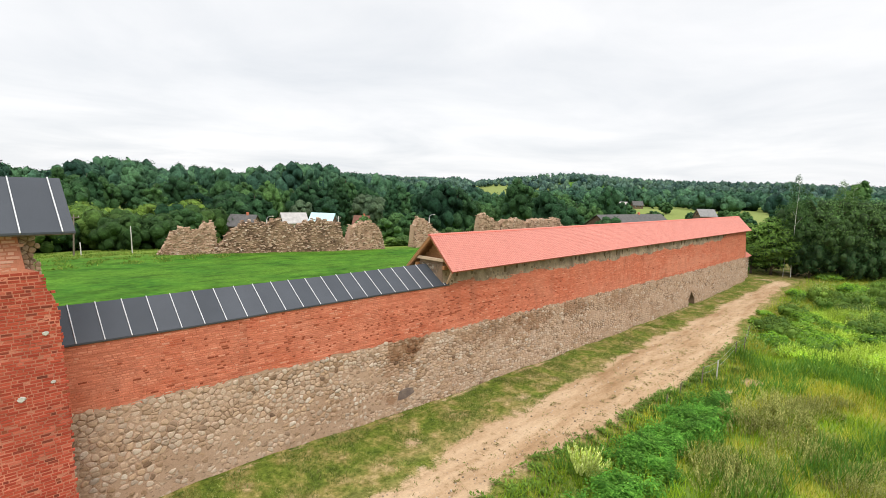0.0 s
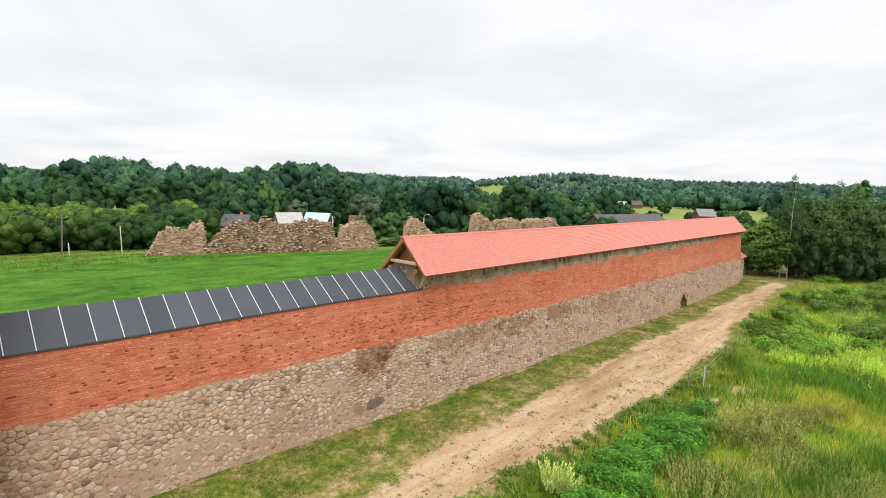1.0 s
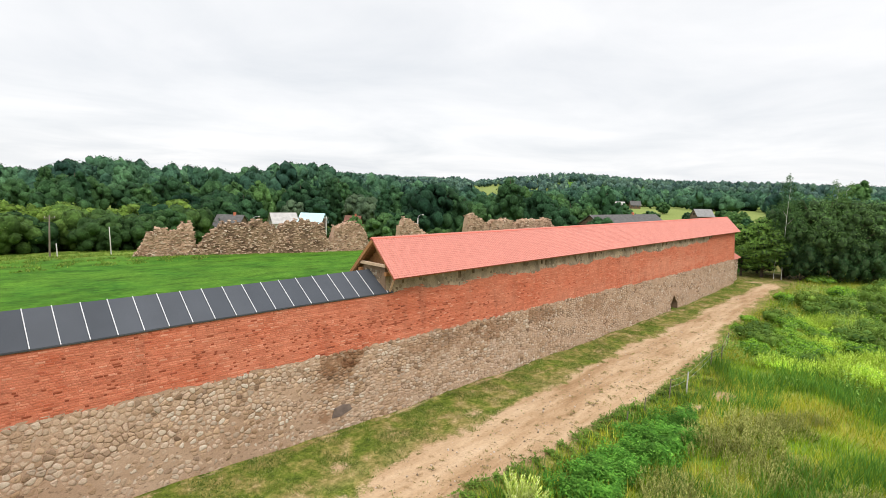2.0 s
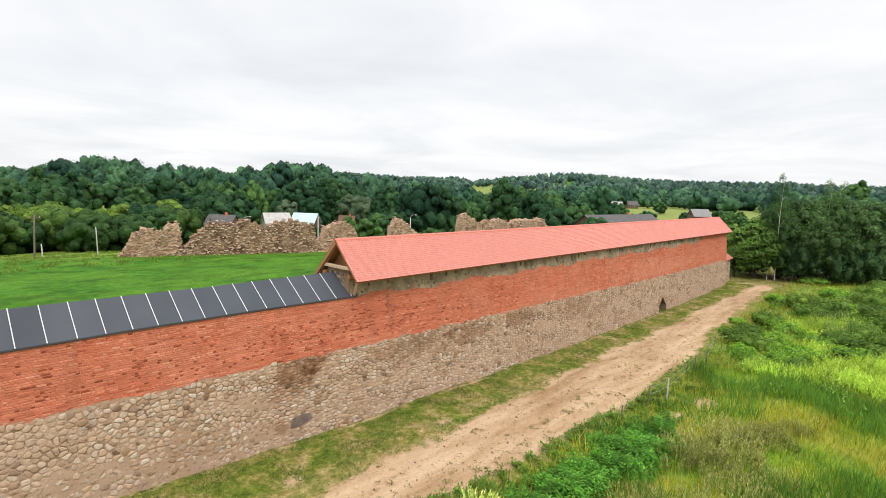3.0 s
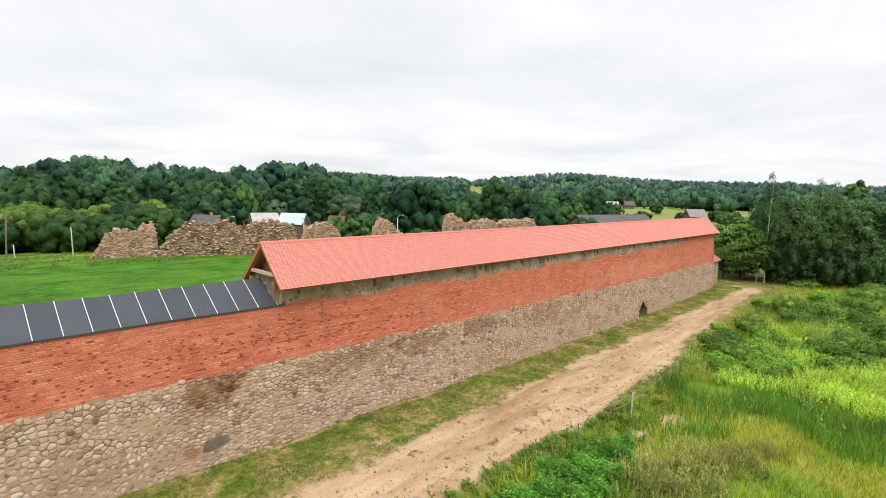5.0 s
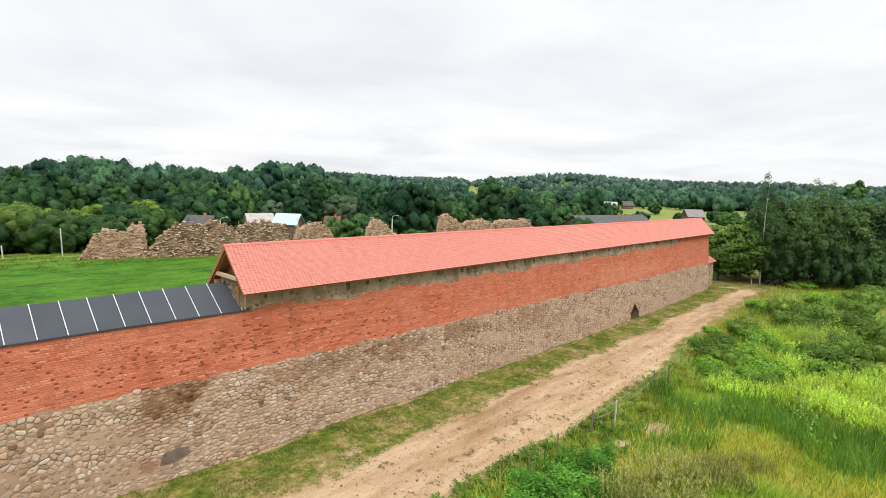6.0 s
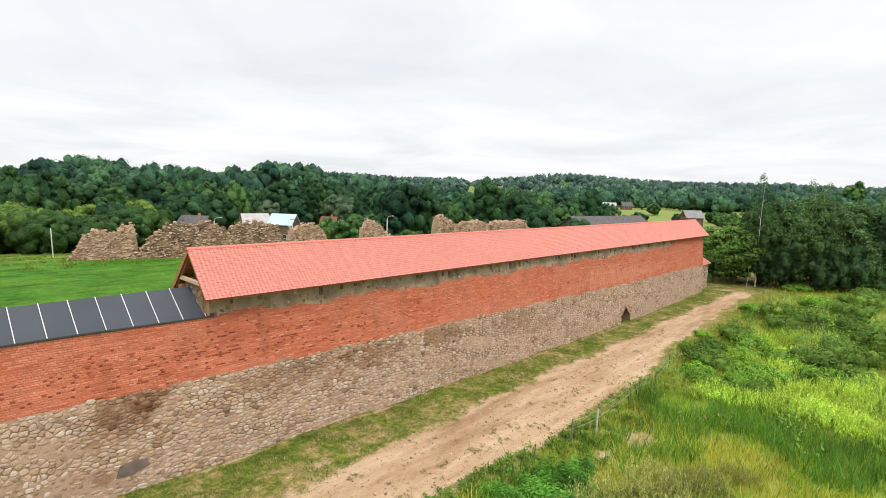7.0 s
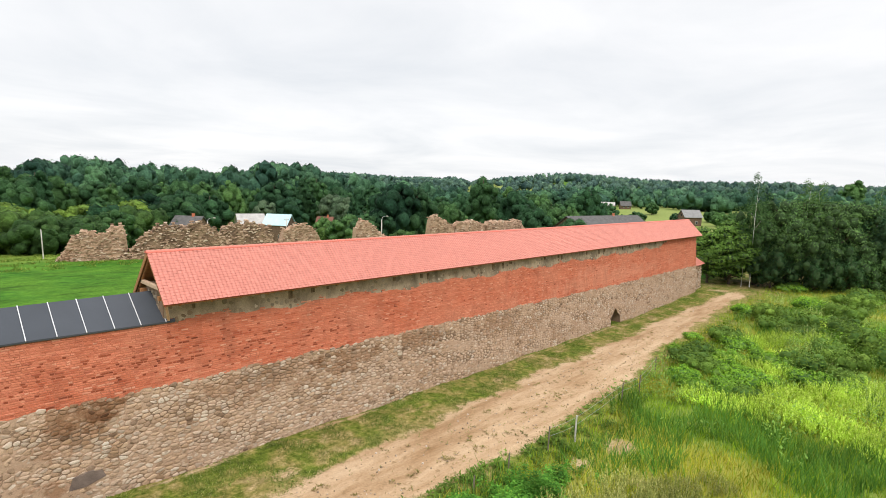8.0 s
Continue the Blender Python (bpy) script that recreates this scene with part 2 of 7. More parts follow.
MAT["burnt", False] = brick_mat("burnt_header_joined", False, [(0.0, (0.20, 0.045, 0.022)), (1.0, (0.32, 0.08, 0.036))], (0.34, 0.09, 0.045), 0.2)
MAT["stub"] = plain_mat("dark_eave_stub", (0.15, 0.105, 0.065), 0.95, 0.5, 3.0, 0.4)
TILE = [(0.0, (0.505, 0.172, 0.130)), (0.5, (0.535, 0.187, 0.142)), (1.0, (0.565, 0.202, 0.154))]
MAT["tile", True] = island_mat("red_clay_tile_piece", TILE, 0.5, 0.4, 8, 0.06, True)
MAT["tile", False] = island_mat("red_clay_tile_joined", TILE, 0.5, 0.4, 8, 0.06)
# darker red for tile tails: the rows' shadow lines put into colour
MAT["tile_edge"] = plain_mat("shadow_darkened_tile_edge", (0.34, 0.085, 0.058), 0.8, 0.2)
MAT["ridge"] = plain_mat("red_ridge_tile", (0.60, 0.15, 0.105), 0.55, 0.12, 3.0, 0.2)
MAT["bitumen"] = island_mat("dark_roofing_felt", [(0.0, (0.050, 0.056, 0.067)), (1.0, (0.064, 0.070, 0.082))], 0.75, 0.35, 40, 0.15, True)
MAT["strip"] = plain_mat("pale_metal_strip", (0.56, 0.56, 0.57), 0.5, 0.12, 2.0, 0.1)
MAT["wood"] = plain_mat("orange_brown_timber", (0.36, 0.17, 0.07), 0.75, 0.3, 3.0, 0.3, squash=(1, 6, 6))
MAT["pale_wood"] = plain_mat("pale_planed_timber", (0.56, 0.40, 0.27), 0.75, 0.2, 3.0, 0.3)
MAT["old_wood"] = plain_mat("weathered_grey_timber", (0.16, 0.13, 0.10), 0.9, 0.3, 3.0, 0.3, squash=(6, 6, 1))
MAT["slab"] = plain_mat("dark_slate_slab", (0.155, 0.115, 0.095), 0.8, 0.3, 3.0, 0.4)
MAT["concrete"] = plain_mat("pale_concrete", (0.5, 0.48, 0.43), 0.9, 0.15)
MAT["steel"] = plain_mat("grey_galvanised_steel", (0.36, 0.37, 0.38), 0.45, 0.1, 4.0, 0.1, 0.5, 0.6)
MAT["bark"] = plain_mat("grey_brown_bark", (0.10, 0.075, 0.055), 0.95, 0.35, 3.0, 0.6)
MAT["birch"] = island_mat("white_birch_bark", [(0.0, (0.55, 0.53, 0.48)), (1.0, (0.65, 0.63, 0.58))], 0.8, 0.3, 9, 0.5)
MAT["leaf"] = leaf_mat("mixed_foliage", (0.042, 0.094, 0.032), (0.064, 0.132, 0.042), (0.096, 0.178, 0.056), 0.2, patch=0.22, deep=0.6)
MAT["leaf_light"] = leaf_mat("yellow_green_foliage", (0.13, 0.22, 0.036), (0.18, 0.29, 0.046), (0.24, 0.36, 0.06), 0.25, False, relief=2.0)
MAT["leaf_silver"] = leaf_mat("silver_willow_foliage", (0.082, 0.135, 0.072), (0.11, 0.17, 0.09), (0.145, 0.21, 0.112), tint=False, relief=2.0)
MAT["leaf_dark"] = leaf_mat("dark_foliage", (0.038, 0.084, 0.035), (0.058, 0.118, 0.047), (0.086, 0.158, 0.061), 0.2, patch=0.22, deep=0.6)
# far woods: some haze is put into the leaf colour as extra blue
MAT["leaf_far_hazed"] = leaf_mat("far_forest", (0.042, 0.105, 0.060), (0.053, 0.126, 0.071), (0.066, 0.148, 0.080), 0.0, False, 0.35, 0.35, True, relief=1.3)
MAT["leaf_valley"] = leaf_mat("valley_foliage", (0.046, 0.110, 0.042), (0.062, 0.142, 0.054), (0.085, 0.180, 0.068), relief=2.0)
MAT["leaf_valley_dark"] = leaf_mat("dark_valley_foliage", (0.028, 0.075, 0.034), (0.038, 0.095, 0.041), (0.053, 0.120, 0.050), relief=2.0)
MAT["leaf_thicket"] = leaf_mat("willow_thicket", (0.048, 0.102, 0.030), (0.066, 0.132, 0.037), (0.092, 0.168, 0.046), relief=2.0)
# hill trees: distance haze put into the green, bluer than the nearer woods
MAT["leaf_hill_hazed"] = leaf_mat("hill_forest", (0.062, 0.120, 0.094), (0.076, 0.140, 0.108), (0.090, 0.160, 0.120), 0.0, False, 0.05, 0.3, True, relief=0.4)
# dark green that puts the shade of the crowns' voids into colour
MAT["shade"] = plain_mat("inner_crown_shade", (0.036, 0.068, 0.022), 0.95, 0.3, 1.0, 0.0)
MAT["leaf_mid"] = leaf_mat("fresh_green_foliage", (0.07, 0.145, 0.028), (0.105, 0.20, 0.04), (0.15, 0.255, 0.055))
MAT["leaf_gold"] = leaf_mat("yellow_green_weeds", (0.32, 0.50, 0.035), (0.50, 0.68, 0.075), (0.70, 0.82, 0.18), 0.25, False)
MAT["leaf_sage"] = leaf_mat("grey_green_wormwood", (0.20, 0.23, 0.055), (0.33, 0.345, 0.09), (0.50, 0.48, 0.17), 0.25, False)
MAT["leaf_pale"] = leaf_mat("pale_feathery_weed", (0.45, 0.58, 0.10), (0.66, 0.76, 0.20), (0.80, 0.84, 0.38), 0.25, False)
MAT["leaf_nettle"] = leaf_mat("deep_green_nettles", (0.050, 0.165, 0.018), (0.095, 0.255, 0.028), (0.165, 0.365, 0.048), 0.25, False, 1.1, 0.55)
MAT["leaf_bush"] = leaf_mat("meadow_bush_foliage", (0.075, 0.135, 0.020), (0.115, 0.195, 0.028), (0.17, 0.27, 0.04), 0.25, False)
MAT["grass"] = leaf_mat("meadow_grass", (0.11, 0.205, 0.012), (0.21, 0.335, 0.018), (0.37, 0.48, 0.035), 0.25, False, 0.5, 0.5)
MAT["grass_straw"] = leaf_mat("yellowing_grass", (0.25, 0.27, 0.022), (0.44, 0.42, 0.036), (0.62, 0.57, 0.10), 0.25, False)
MAT["grass_short"] = leaf_mat("worn_short_grass", (0.09, 0.14, 0.025), (0.17, 0.22, 0.045), (0.34, 0.32, 0.12), 0.25, False)
MAT["grass_lawn"] = leaf_mat("bright_lawn", (0.044, 0.15, 0.018), (0.062, 0.185, 0.022), (0.085, 0.22, 0.03), 0.25, False)
MAT["leaf_fresh"] = leaf_mat("fresh_weed_foliage", (0.12, 0.26, 0.020), (0.19, 0.37, 0.030), (0.30, 0.50, 0.05), 0.25, False)
MAT["grass_tall"] = leaf_mat("tall_bluish_grass", (0.065, 0.165, 0.022), (0.105, 0.24, 0.034), (0.17, 0.32, 0.048), 0.25, False)
MAT["leaf_plume"] = leaf_mat("pale_plumed_weeds", (0.26, 0.40, 0.07), (0.44, 0.56, 0.15), (0.64, 0.70, 0.32), 0.25, False)
MAT["grass_dry"] = leaf_mat("dry_brown_weeds", (0.16, 0.13, 0.04), (0.26, 0.21, 0.07), (0.38, 0.31, 0.13), 0.25, False)
MAT["grass_tuft"] = leaf_mat("trampled_weeds", (0.13, 0.115, 0.035), (0.21, 0.18, 0.06), (0.33, 0.27, 0.11), 0.25, False)
MAT["grass_straw_far"] = leaf_mat("rough_field_grass", (0.09, 0.17, 0.022), (0.15, 0.24, 0.032), (0.28, 0.32, 0.07), 0.25, False)
MAT["pebble"] = island_mat("track_stones", [(0.0, (0.16, 0.12, 0.08)), (0.6, (0.36, 0.27, 0.19)), (1.0, (0.52, 0.45, 0.38))], 0.95, 0.2)

# ---- small builders ----
def mesh_from(name, V, F, mat, smooth=False):
    """A mesh from an array of corners and one array of faces, all with the same number of corners, or a list of faces."""
    me = bpy.data.meshes.new(name)
    if isinstance(F, np.ndarray):
        V, F = np.asarray(V, np.float32), np.asarray(F, np.int32)
        m, k = F.shape
        me.vertices.add(len(V))
        me.vertices.foreach_set("co", V.ravel())
        me.loops.add(m * k)
        me.loops.foreach_set("vertex_index", F.ravel())
        me.polygons.add(m)
        me.polygons.foreach_set("loop_start", np.arange(0, m * k, k, dtype=np.int32))
        me.polygons.foreach_set("loop_total", np.full(m, k, np.int32))
        me.update(calc_edges=True)
    else:
        me.from_pydata([tuple(v) for v in V], [], F)
        me.update()
    if smooth:
        me.shade_smooth()
    me.materials.append(mat)
    return me


def root(name, at, label, category, group="", kind=""):
    ob = new(name)
    ob.location = at
    ob.empty_display_size = 0.3
    return tagged(ob, label, category, group, kind)


def world_of(ob):
    m = ob.matrix_parent_inverse @ ob.matrix_basis if ob.parent else ob.matrix_basis
    return world_of(ob.parent) @ m if ob.parent else m.copy()


def part(name, me, parent, label="", at=None):
    """A part under a thing; its corners are in world metres, or about at."""
    ob = new(name, me)
    if at is not None:
        ob.matrix_basis = at if isinstance(at, Matrix) else Matrix.Translation(at)
    ob.parent = parent
    ob.matrix_parent_inverse = world_of(parent).inverted()
    return tagged(ob, label)


BOX_F = [(0, 3, 2, 1), (4, 5, 6, 7), (0, 1, 5, 4), (1, 2, 6, 5), (2, 3, 7, 6), (3, 0, 4, 7)]


class Soup:
    """Collects pieces into one mesh."""

    def __init__(self):
        self.v, self.f = [], []

    def add(self, V, F):
        k = len(self.v)
        self.v.extend(tuple(p) for p in V)
        self.f.extend(tuple(i + k for i in q) for q in F)
        return self

    def box(self, x0, y0, z0, x1, y1, z1, m=None):
        V = [(x0, y0, z0), (x1, y0, z0), (x1, y1, z0), (x0, y1, z0), (x0, y0, z1), (x1, y0, z1), (x1, y1, z1), (x0, y1, z1)]
        if m is not None:
            V = [m @ Vector(p) for p in V]
        return self.add(V, BOX_F)

    def beam(self, a, b, w, h, up=(0, 0, 1), bevel=0.12):
        """A squared timber from a to b with slightly rounded edges."""
        a, b = Vector(a), Vector(b)
        d = (b - a).normalized()
        s = d.cross(Vector(up)).normalized()
        u = s.cross(d)
        c = bevel * min(w, h)
        ring = [(-w / 2 + c, -h / 2), (w / 2 - c, -h / 2), (w / 2, -h / 2 + c), (w / 2, h / 2 - c), (w / 2 - c, h / 2), (-w / 2 + c, h / 2), (-w / 2, h / 2 - c), (-w / 2, -h / 2 + c)]
        V = [p + s * i + u * j for p in (a, b) for i, j in ring]
        F = [(k, (k + 1) % 8, 8 + (k + 1) % 8, 8 + k) for k in range(8)] + [tuple(range(7, -1, -1)), tuple(range(8, 16))]
        return self.add(V, F)

    def tube(self, pts, radii, sides=7):
        """A tapered round limb through pts."""
        k0 = len(self.v)
        for i, (p, r) in enumerate(zip(pts, radii)):
            p = Vector(p)
            d = (Vector(pts[min(i + 1, len(pts) - 1)]) - Vector(pts[max(i - 1, 0)])).normalized()
            s = d.cross(Vector((0.31, 0.95, 0.07))).normalized()
            u = s.cross(d)
            self.v.extend(tuple(p + (s * cos(a) + u * sin(a)) * r) for a in (2 * pi * j / sides for j in range(sides)))
        for i in range(len(pts) - 1):
            for j in range(sides):
                a, b = k0 + i * sides + j, k0 + i * sides + (j + 1) % sides
                self.f.append((a, b, b + sides, a + sides))
        self.f.append(tuple(k0 + (len(pts) - 1) * sides + j for j in range(sides)))
        return self

    def mesh(self, name, mat, smooth=False):
        return mesh_from(name, self.v, self.f, mat, smooth)


def interp(x, xs, ys):
    return float(np.interp(x, xs, ys))


def sstep(a, b, x):
    t = np.clip((x - a) / (b - a), 0, 1)
    return t * t * (3 - 2 * t)


def wobble(x, y, s, seed=0):
    """Smooth made-up relief between about -1 and 1 for arrays of places."""
    r = np.random.RandomState(seed)
    out = np.zeros(np.broadcast(x, y).shape)
    for k in range(7):
        a, p, f = r.uniform(0, 2 * pi), r.uniform(0, 2 * pi), r.uniform(0.6, 1.9) / s
        out = out + np.sin((x * np.cos(a) + y * np.sin(a)) * f * 2 * pi + p)
    return out / 3.2


# ---- ground ----
PATH_L = ([-30, 5, 9, 13.6, 21.6, 31.7, 45.6, 54.3, 72.4, 80], [12.9, 12.3, 12.5, 12.8, 13.0, 13.3, 13.3, 13.7, 13.5, 13.0])
PATH_R = ([-30, 8.1, 12.2, 16.6, 20.9, 28.9, 37.3, 46.0, 57.9, 74.4, 80], [10.3, 10.0, 9.9, 9.5, 9.2, 8.7, 9.2, 10.3, 11.1, 12.0, 12.6])
WALL_FOOT = ([-3, 14.4, 28.8, 50.4, 73.2], [17.45, 16.76, 16.30, 16.2, 16.4])
FOOT_LINE = ([8, 14, 25, 40], [15.3, 15.1, 15.0, 15.0])
EYE_AT = (0.0, -2.5)


def ground_z(x, y):
    """Height of the ground at arrays of places."""
    x, y = np.asarray(x, float), np.asarray(y, float)
    z = -0.36 + 0.05 * wobble(x, y, 9, 3) + 0.03 * wobble(x, y, 3.1, 4)
    # bank of earth along the wall's foot
    z = z + 0.22 * np.exp(-((y - 17.0) / 1.5) ** 2) * np.exp(-((x - 3.5) / 5.0) ** 2)
    z = z - 0.25 * sstep(20, 60, x) * sstep(10, 15, y) * (1 - sstep(60, 74, x))
    # the meadow swells beside the track
    z = z + 0.25 * sstep(8, 2, y) * sstep(14, 30, x) + 0.25 * np.exp(-((x - 62) / 14) ** 2 - ((y - 3) / 6) ** 2)
    # courtyard falls gently to the ruined wall, then the valley
    d = y + 0.306 * (x - 24.5)
    z = z - 0.9 * sstep(30, 86, d) - 1.5 * sstep(88, 104, d) - 2.2 * sstep(104, 140, d)
    # distance: valley floor, then wooded rises
    r = np.hypot(x - EYE_AT[0], y - EYE_AT[1])
    az = np.degrees(np.arctan2(y - EYE_AT[1], x - EYE_AT[0]))
    rise = np.interp(az, [-180, -60, 0, 10, 20, 26, 31, 36, 41, 44.7, 48.3, 51.5, 54.5, 57.4, 60, 63, 65.8, 68.9, 71.8, 75.5, 77.7, 79.8, 82, 84, 100, 140, 180],
                     [6, 4, 5, 6.5, 7, 7, 4, 0.5, -1.5, -1.2, 0.8, 3.4, 5.7, 9.7, 8.7, 6.2, 3.2, 5.4, 5.7, 7.6, 7.2, 4.2, 1.2, 3.2, 6, 8, 6])
    z = z + rise * sstep(165, 320, r)
    # far hills
    far = np.interp(az, [-180, -20, 5, 14, 19, 25, 30, 33, 35, 38, 39.5, 40.2, 40.8, 41.7, 44.7, 48.3, 54, 62, 70, 110, 180],
                    [18, 10, 22, 24, 25, 27, 35, 33, 30, 26, 24, 19, 24, 29, 28, 26, 24, 16, 12, 10, 18])
    z = z + far * sstep(420, 1100, r) * (1 + 0.12 * wobble(x, y, 420, 8))
    z = z + 2.0 * sstep(200, 500, r) * wobble(x, y, 160, 9)
    return z


def gz(x, y):
    return float(ground_z(np.array([x]), np.array([y]))[0])


def dirt_at(x, y):
    """How bare the ground is: the sandy track, and a few bare spots beside it."""
    lo, hi = np.interp(x, *PATH_R), np.interp(x, *PATH_L)
    w = 0.55 * wobble(x, y, 4.5, 11) + 0.4 * wobble(x, y, 1.3, 12)
    m = sstep(-0.9, 0.8, np.minimum(y - lo, hi - y) + w * 0.6)
    m = m * (1 - 0.45 * sstep(0.45, 1.0, wobble(x, y, 6, 15) - 0.25 * np.abs(y - (lo + hi) / 2)))
    m = m * (1 - sstep(74, 79, x))
    for cx, cy, r in ((29.0, 5.5, 0.9), (26.5, 6.1, 0.8), (26.9, 3.7, 0.6), (9.5, 14.2, 0.5), (17.5, 14.0, 0.6), (76.0, 14.6, 1.4)):
        m = np.maximum(m, 0.52 * sstep(1.5, 0.2, np.hypot((x - cx) * 0.8, y - cy) / r + 0.5 * w))
    # a narrow trodden line along the foot of the wall
    line = np.exp(-((y - np.interp(x, *FOOT_LINE)) / 0.17) ** 2) * sstep(8, 12, x) * (1 - sstep(34, 42, x))
    # pale debris at the very foot of the wall
    foot = np.exp(-((y - np.interp(x, *WALL_FOOT) + 0.22) / 0.2) ** 2) * (1 - sstep(70, 74, x))
    return np.maximum(m, np.maximum(0.5 * line, 0.62 * foot) * np.clip(0.75 + 0.7 * w, 0, 1))


def straw(x, y):
    """Where the meadow has yellowed."""
    return np.clip(0.45 + 1.0 * wobble(x, y, 9, 51) + 0.35 * wobble(x, y, 3, 57) + 1.2 * np.exp(-((x - 28) / 4) ** 2 - ((y - 4) / 3) ** 2) - 0.9 * np.exp(-((x - 34) / 2.2) ** 2 - ((y - 1.5) / 6) ** 2), 0, 1)


def make_ground():
    def axis(fine, outer):
        return np.array(sorted(set(np.round(np.concatenate([fine, outer]), 3))))
    xs = axis(np.arange(-8, 96, 0.38), np.concatenate([-8 - np.geomspace(1, 1700, 34), 96 + np.geomspace(1.5, 2100, 60), ]))
    ys = axis(np.arange(-14, 20, 0.34), np.concatenate([-14 - np.geomspace(1, 1700, 32), np.arange(20.5, 110, 1.6), 110 + np.geomspace(2, 2200, 60)]))
    X, Y = np.meshgrid(xs, ys)
    Z = ground_z(X, Y)
    bare = dirt_at(X, Y)
    # ruts and lumps on the track
    Z = Z - 0.04 * bare + 0.012 * wobble(X, Y, 0.9, 21) * bare - 0.03 * bare * np.exp(-((Y - (np.interp(X, *PATH_L) + np.interp(X, *PATH_R)) / 2 - 0.75) / 0.3) ** 2) - 0.03 * bare * np.exp(-((Y - (np.interp(X, *PATH_L) + np.interp(X, *PATH_R)) / 2 + 0.75) / 0.3) ** 2)
    V = np.stack([X, Y, Z], -1).reshape(-1, 3)
    nx, ny = len(xs), len(ys)
    i = (np.arange(ny - 1)[:, None] * nx + np.arange(nx - 1)[None, :]).ravel()
    F = np.stack([i, i + 1, i + nx + 1, i + nx], -1)
    me = mesh_from("ground", V, F, ground_mat(), True)
    d = Y + 0.306 * (X - 24.5)
    lawn = sstep(17, 19.5, Y) * (1 - sstep(84, 96, d))
    r = np.hypot(X - EYE_AT[0], Y - EYE_AT[1])
    az = np.degrees(np.arctan2(Y - EYE_AT[1], X - EYE_AT[0]))
    field = np.zeros_like(X)
    field = np.maximum(field, sstep(150, 190, r) * (1 - sstep(420, 520, r)) * sstep(8, 10, az) * (1 - sstep(23, 26, az)))
    field = np.maximum(field, sstep(430, 560, r) * sstep(31, 33, az) * (1 - sstep(40.5, 42, az)))
    field = np.maximum(field, sstep(560, 600, r) * (1 - sstep(690, 720, r)) * sstep(26, 26.4, az) * (1 - sstep(28.4, 28.8, az)))
    field = np.maximum(field, sstep(140, 150, r) * (1 - sstep(262, 270, r)) * sstep(67, 70, az))
    lawn = np.maximum(lawn, sstep(300, 330, r) * (1 - field))
    meadow = np.maximum(sstep(9.5, 6.0, Y), sstep(19, 21, Y))
    dry = np.where(Y < 20, straw(X, Y) ** 2, 0.3 * straw(X, Y))
    worn = sstep(14.6, 12.8, Y) * sstep(9, 12, Y) * np.clip(0.55 + 0.6 * wobble(X, Y, 3.0, 16), 0, 1)
    for key, val in (("bare", bare), ("lawn", lawn), ("field", field), ("meadow", meadow), ("dry", dry), ("worn", worn)):
        me.attributes.new(key, "FLOAT", "POINT").data.foreach_set("value", val.ravel().astype(np.float32))
    tagged(new("ground", me), "rolling grassland with a sandy dirt track and a mown green courtyard", "ground", kind="structure")


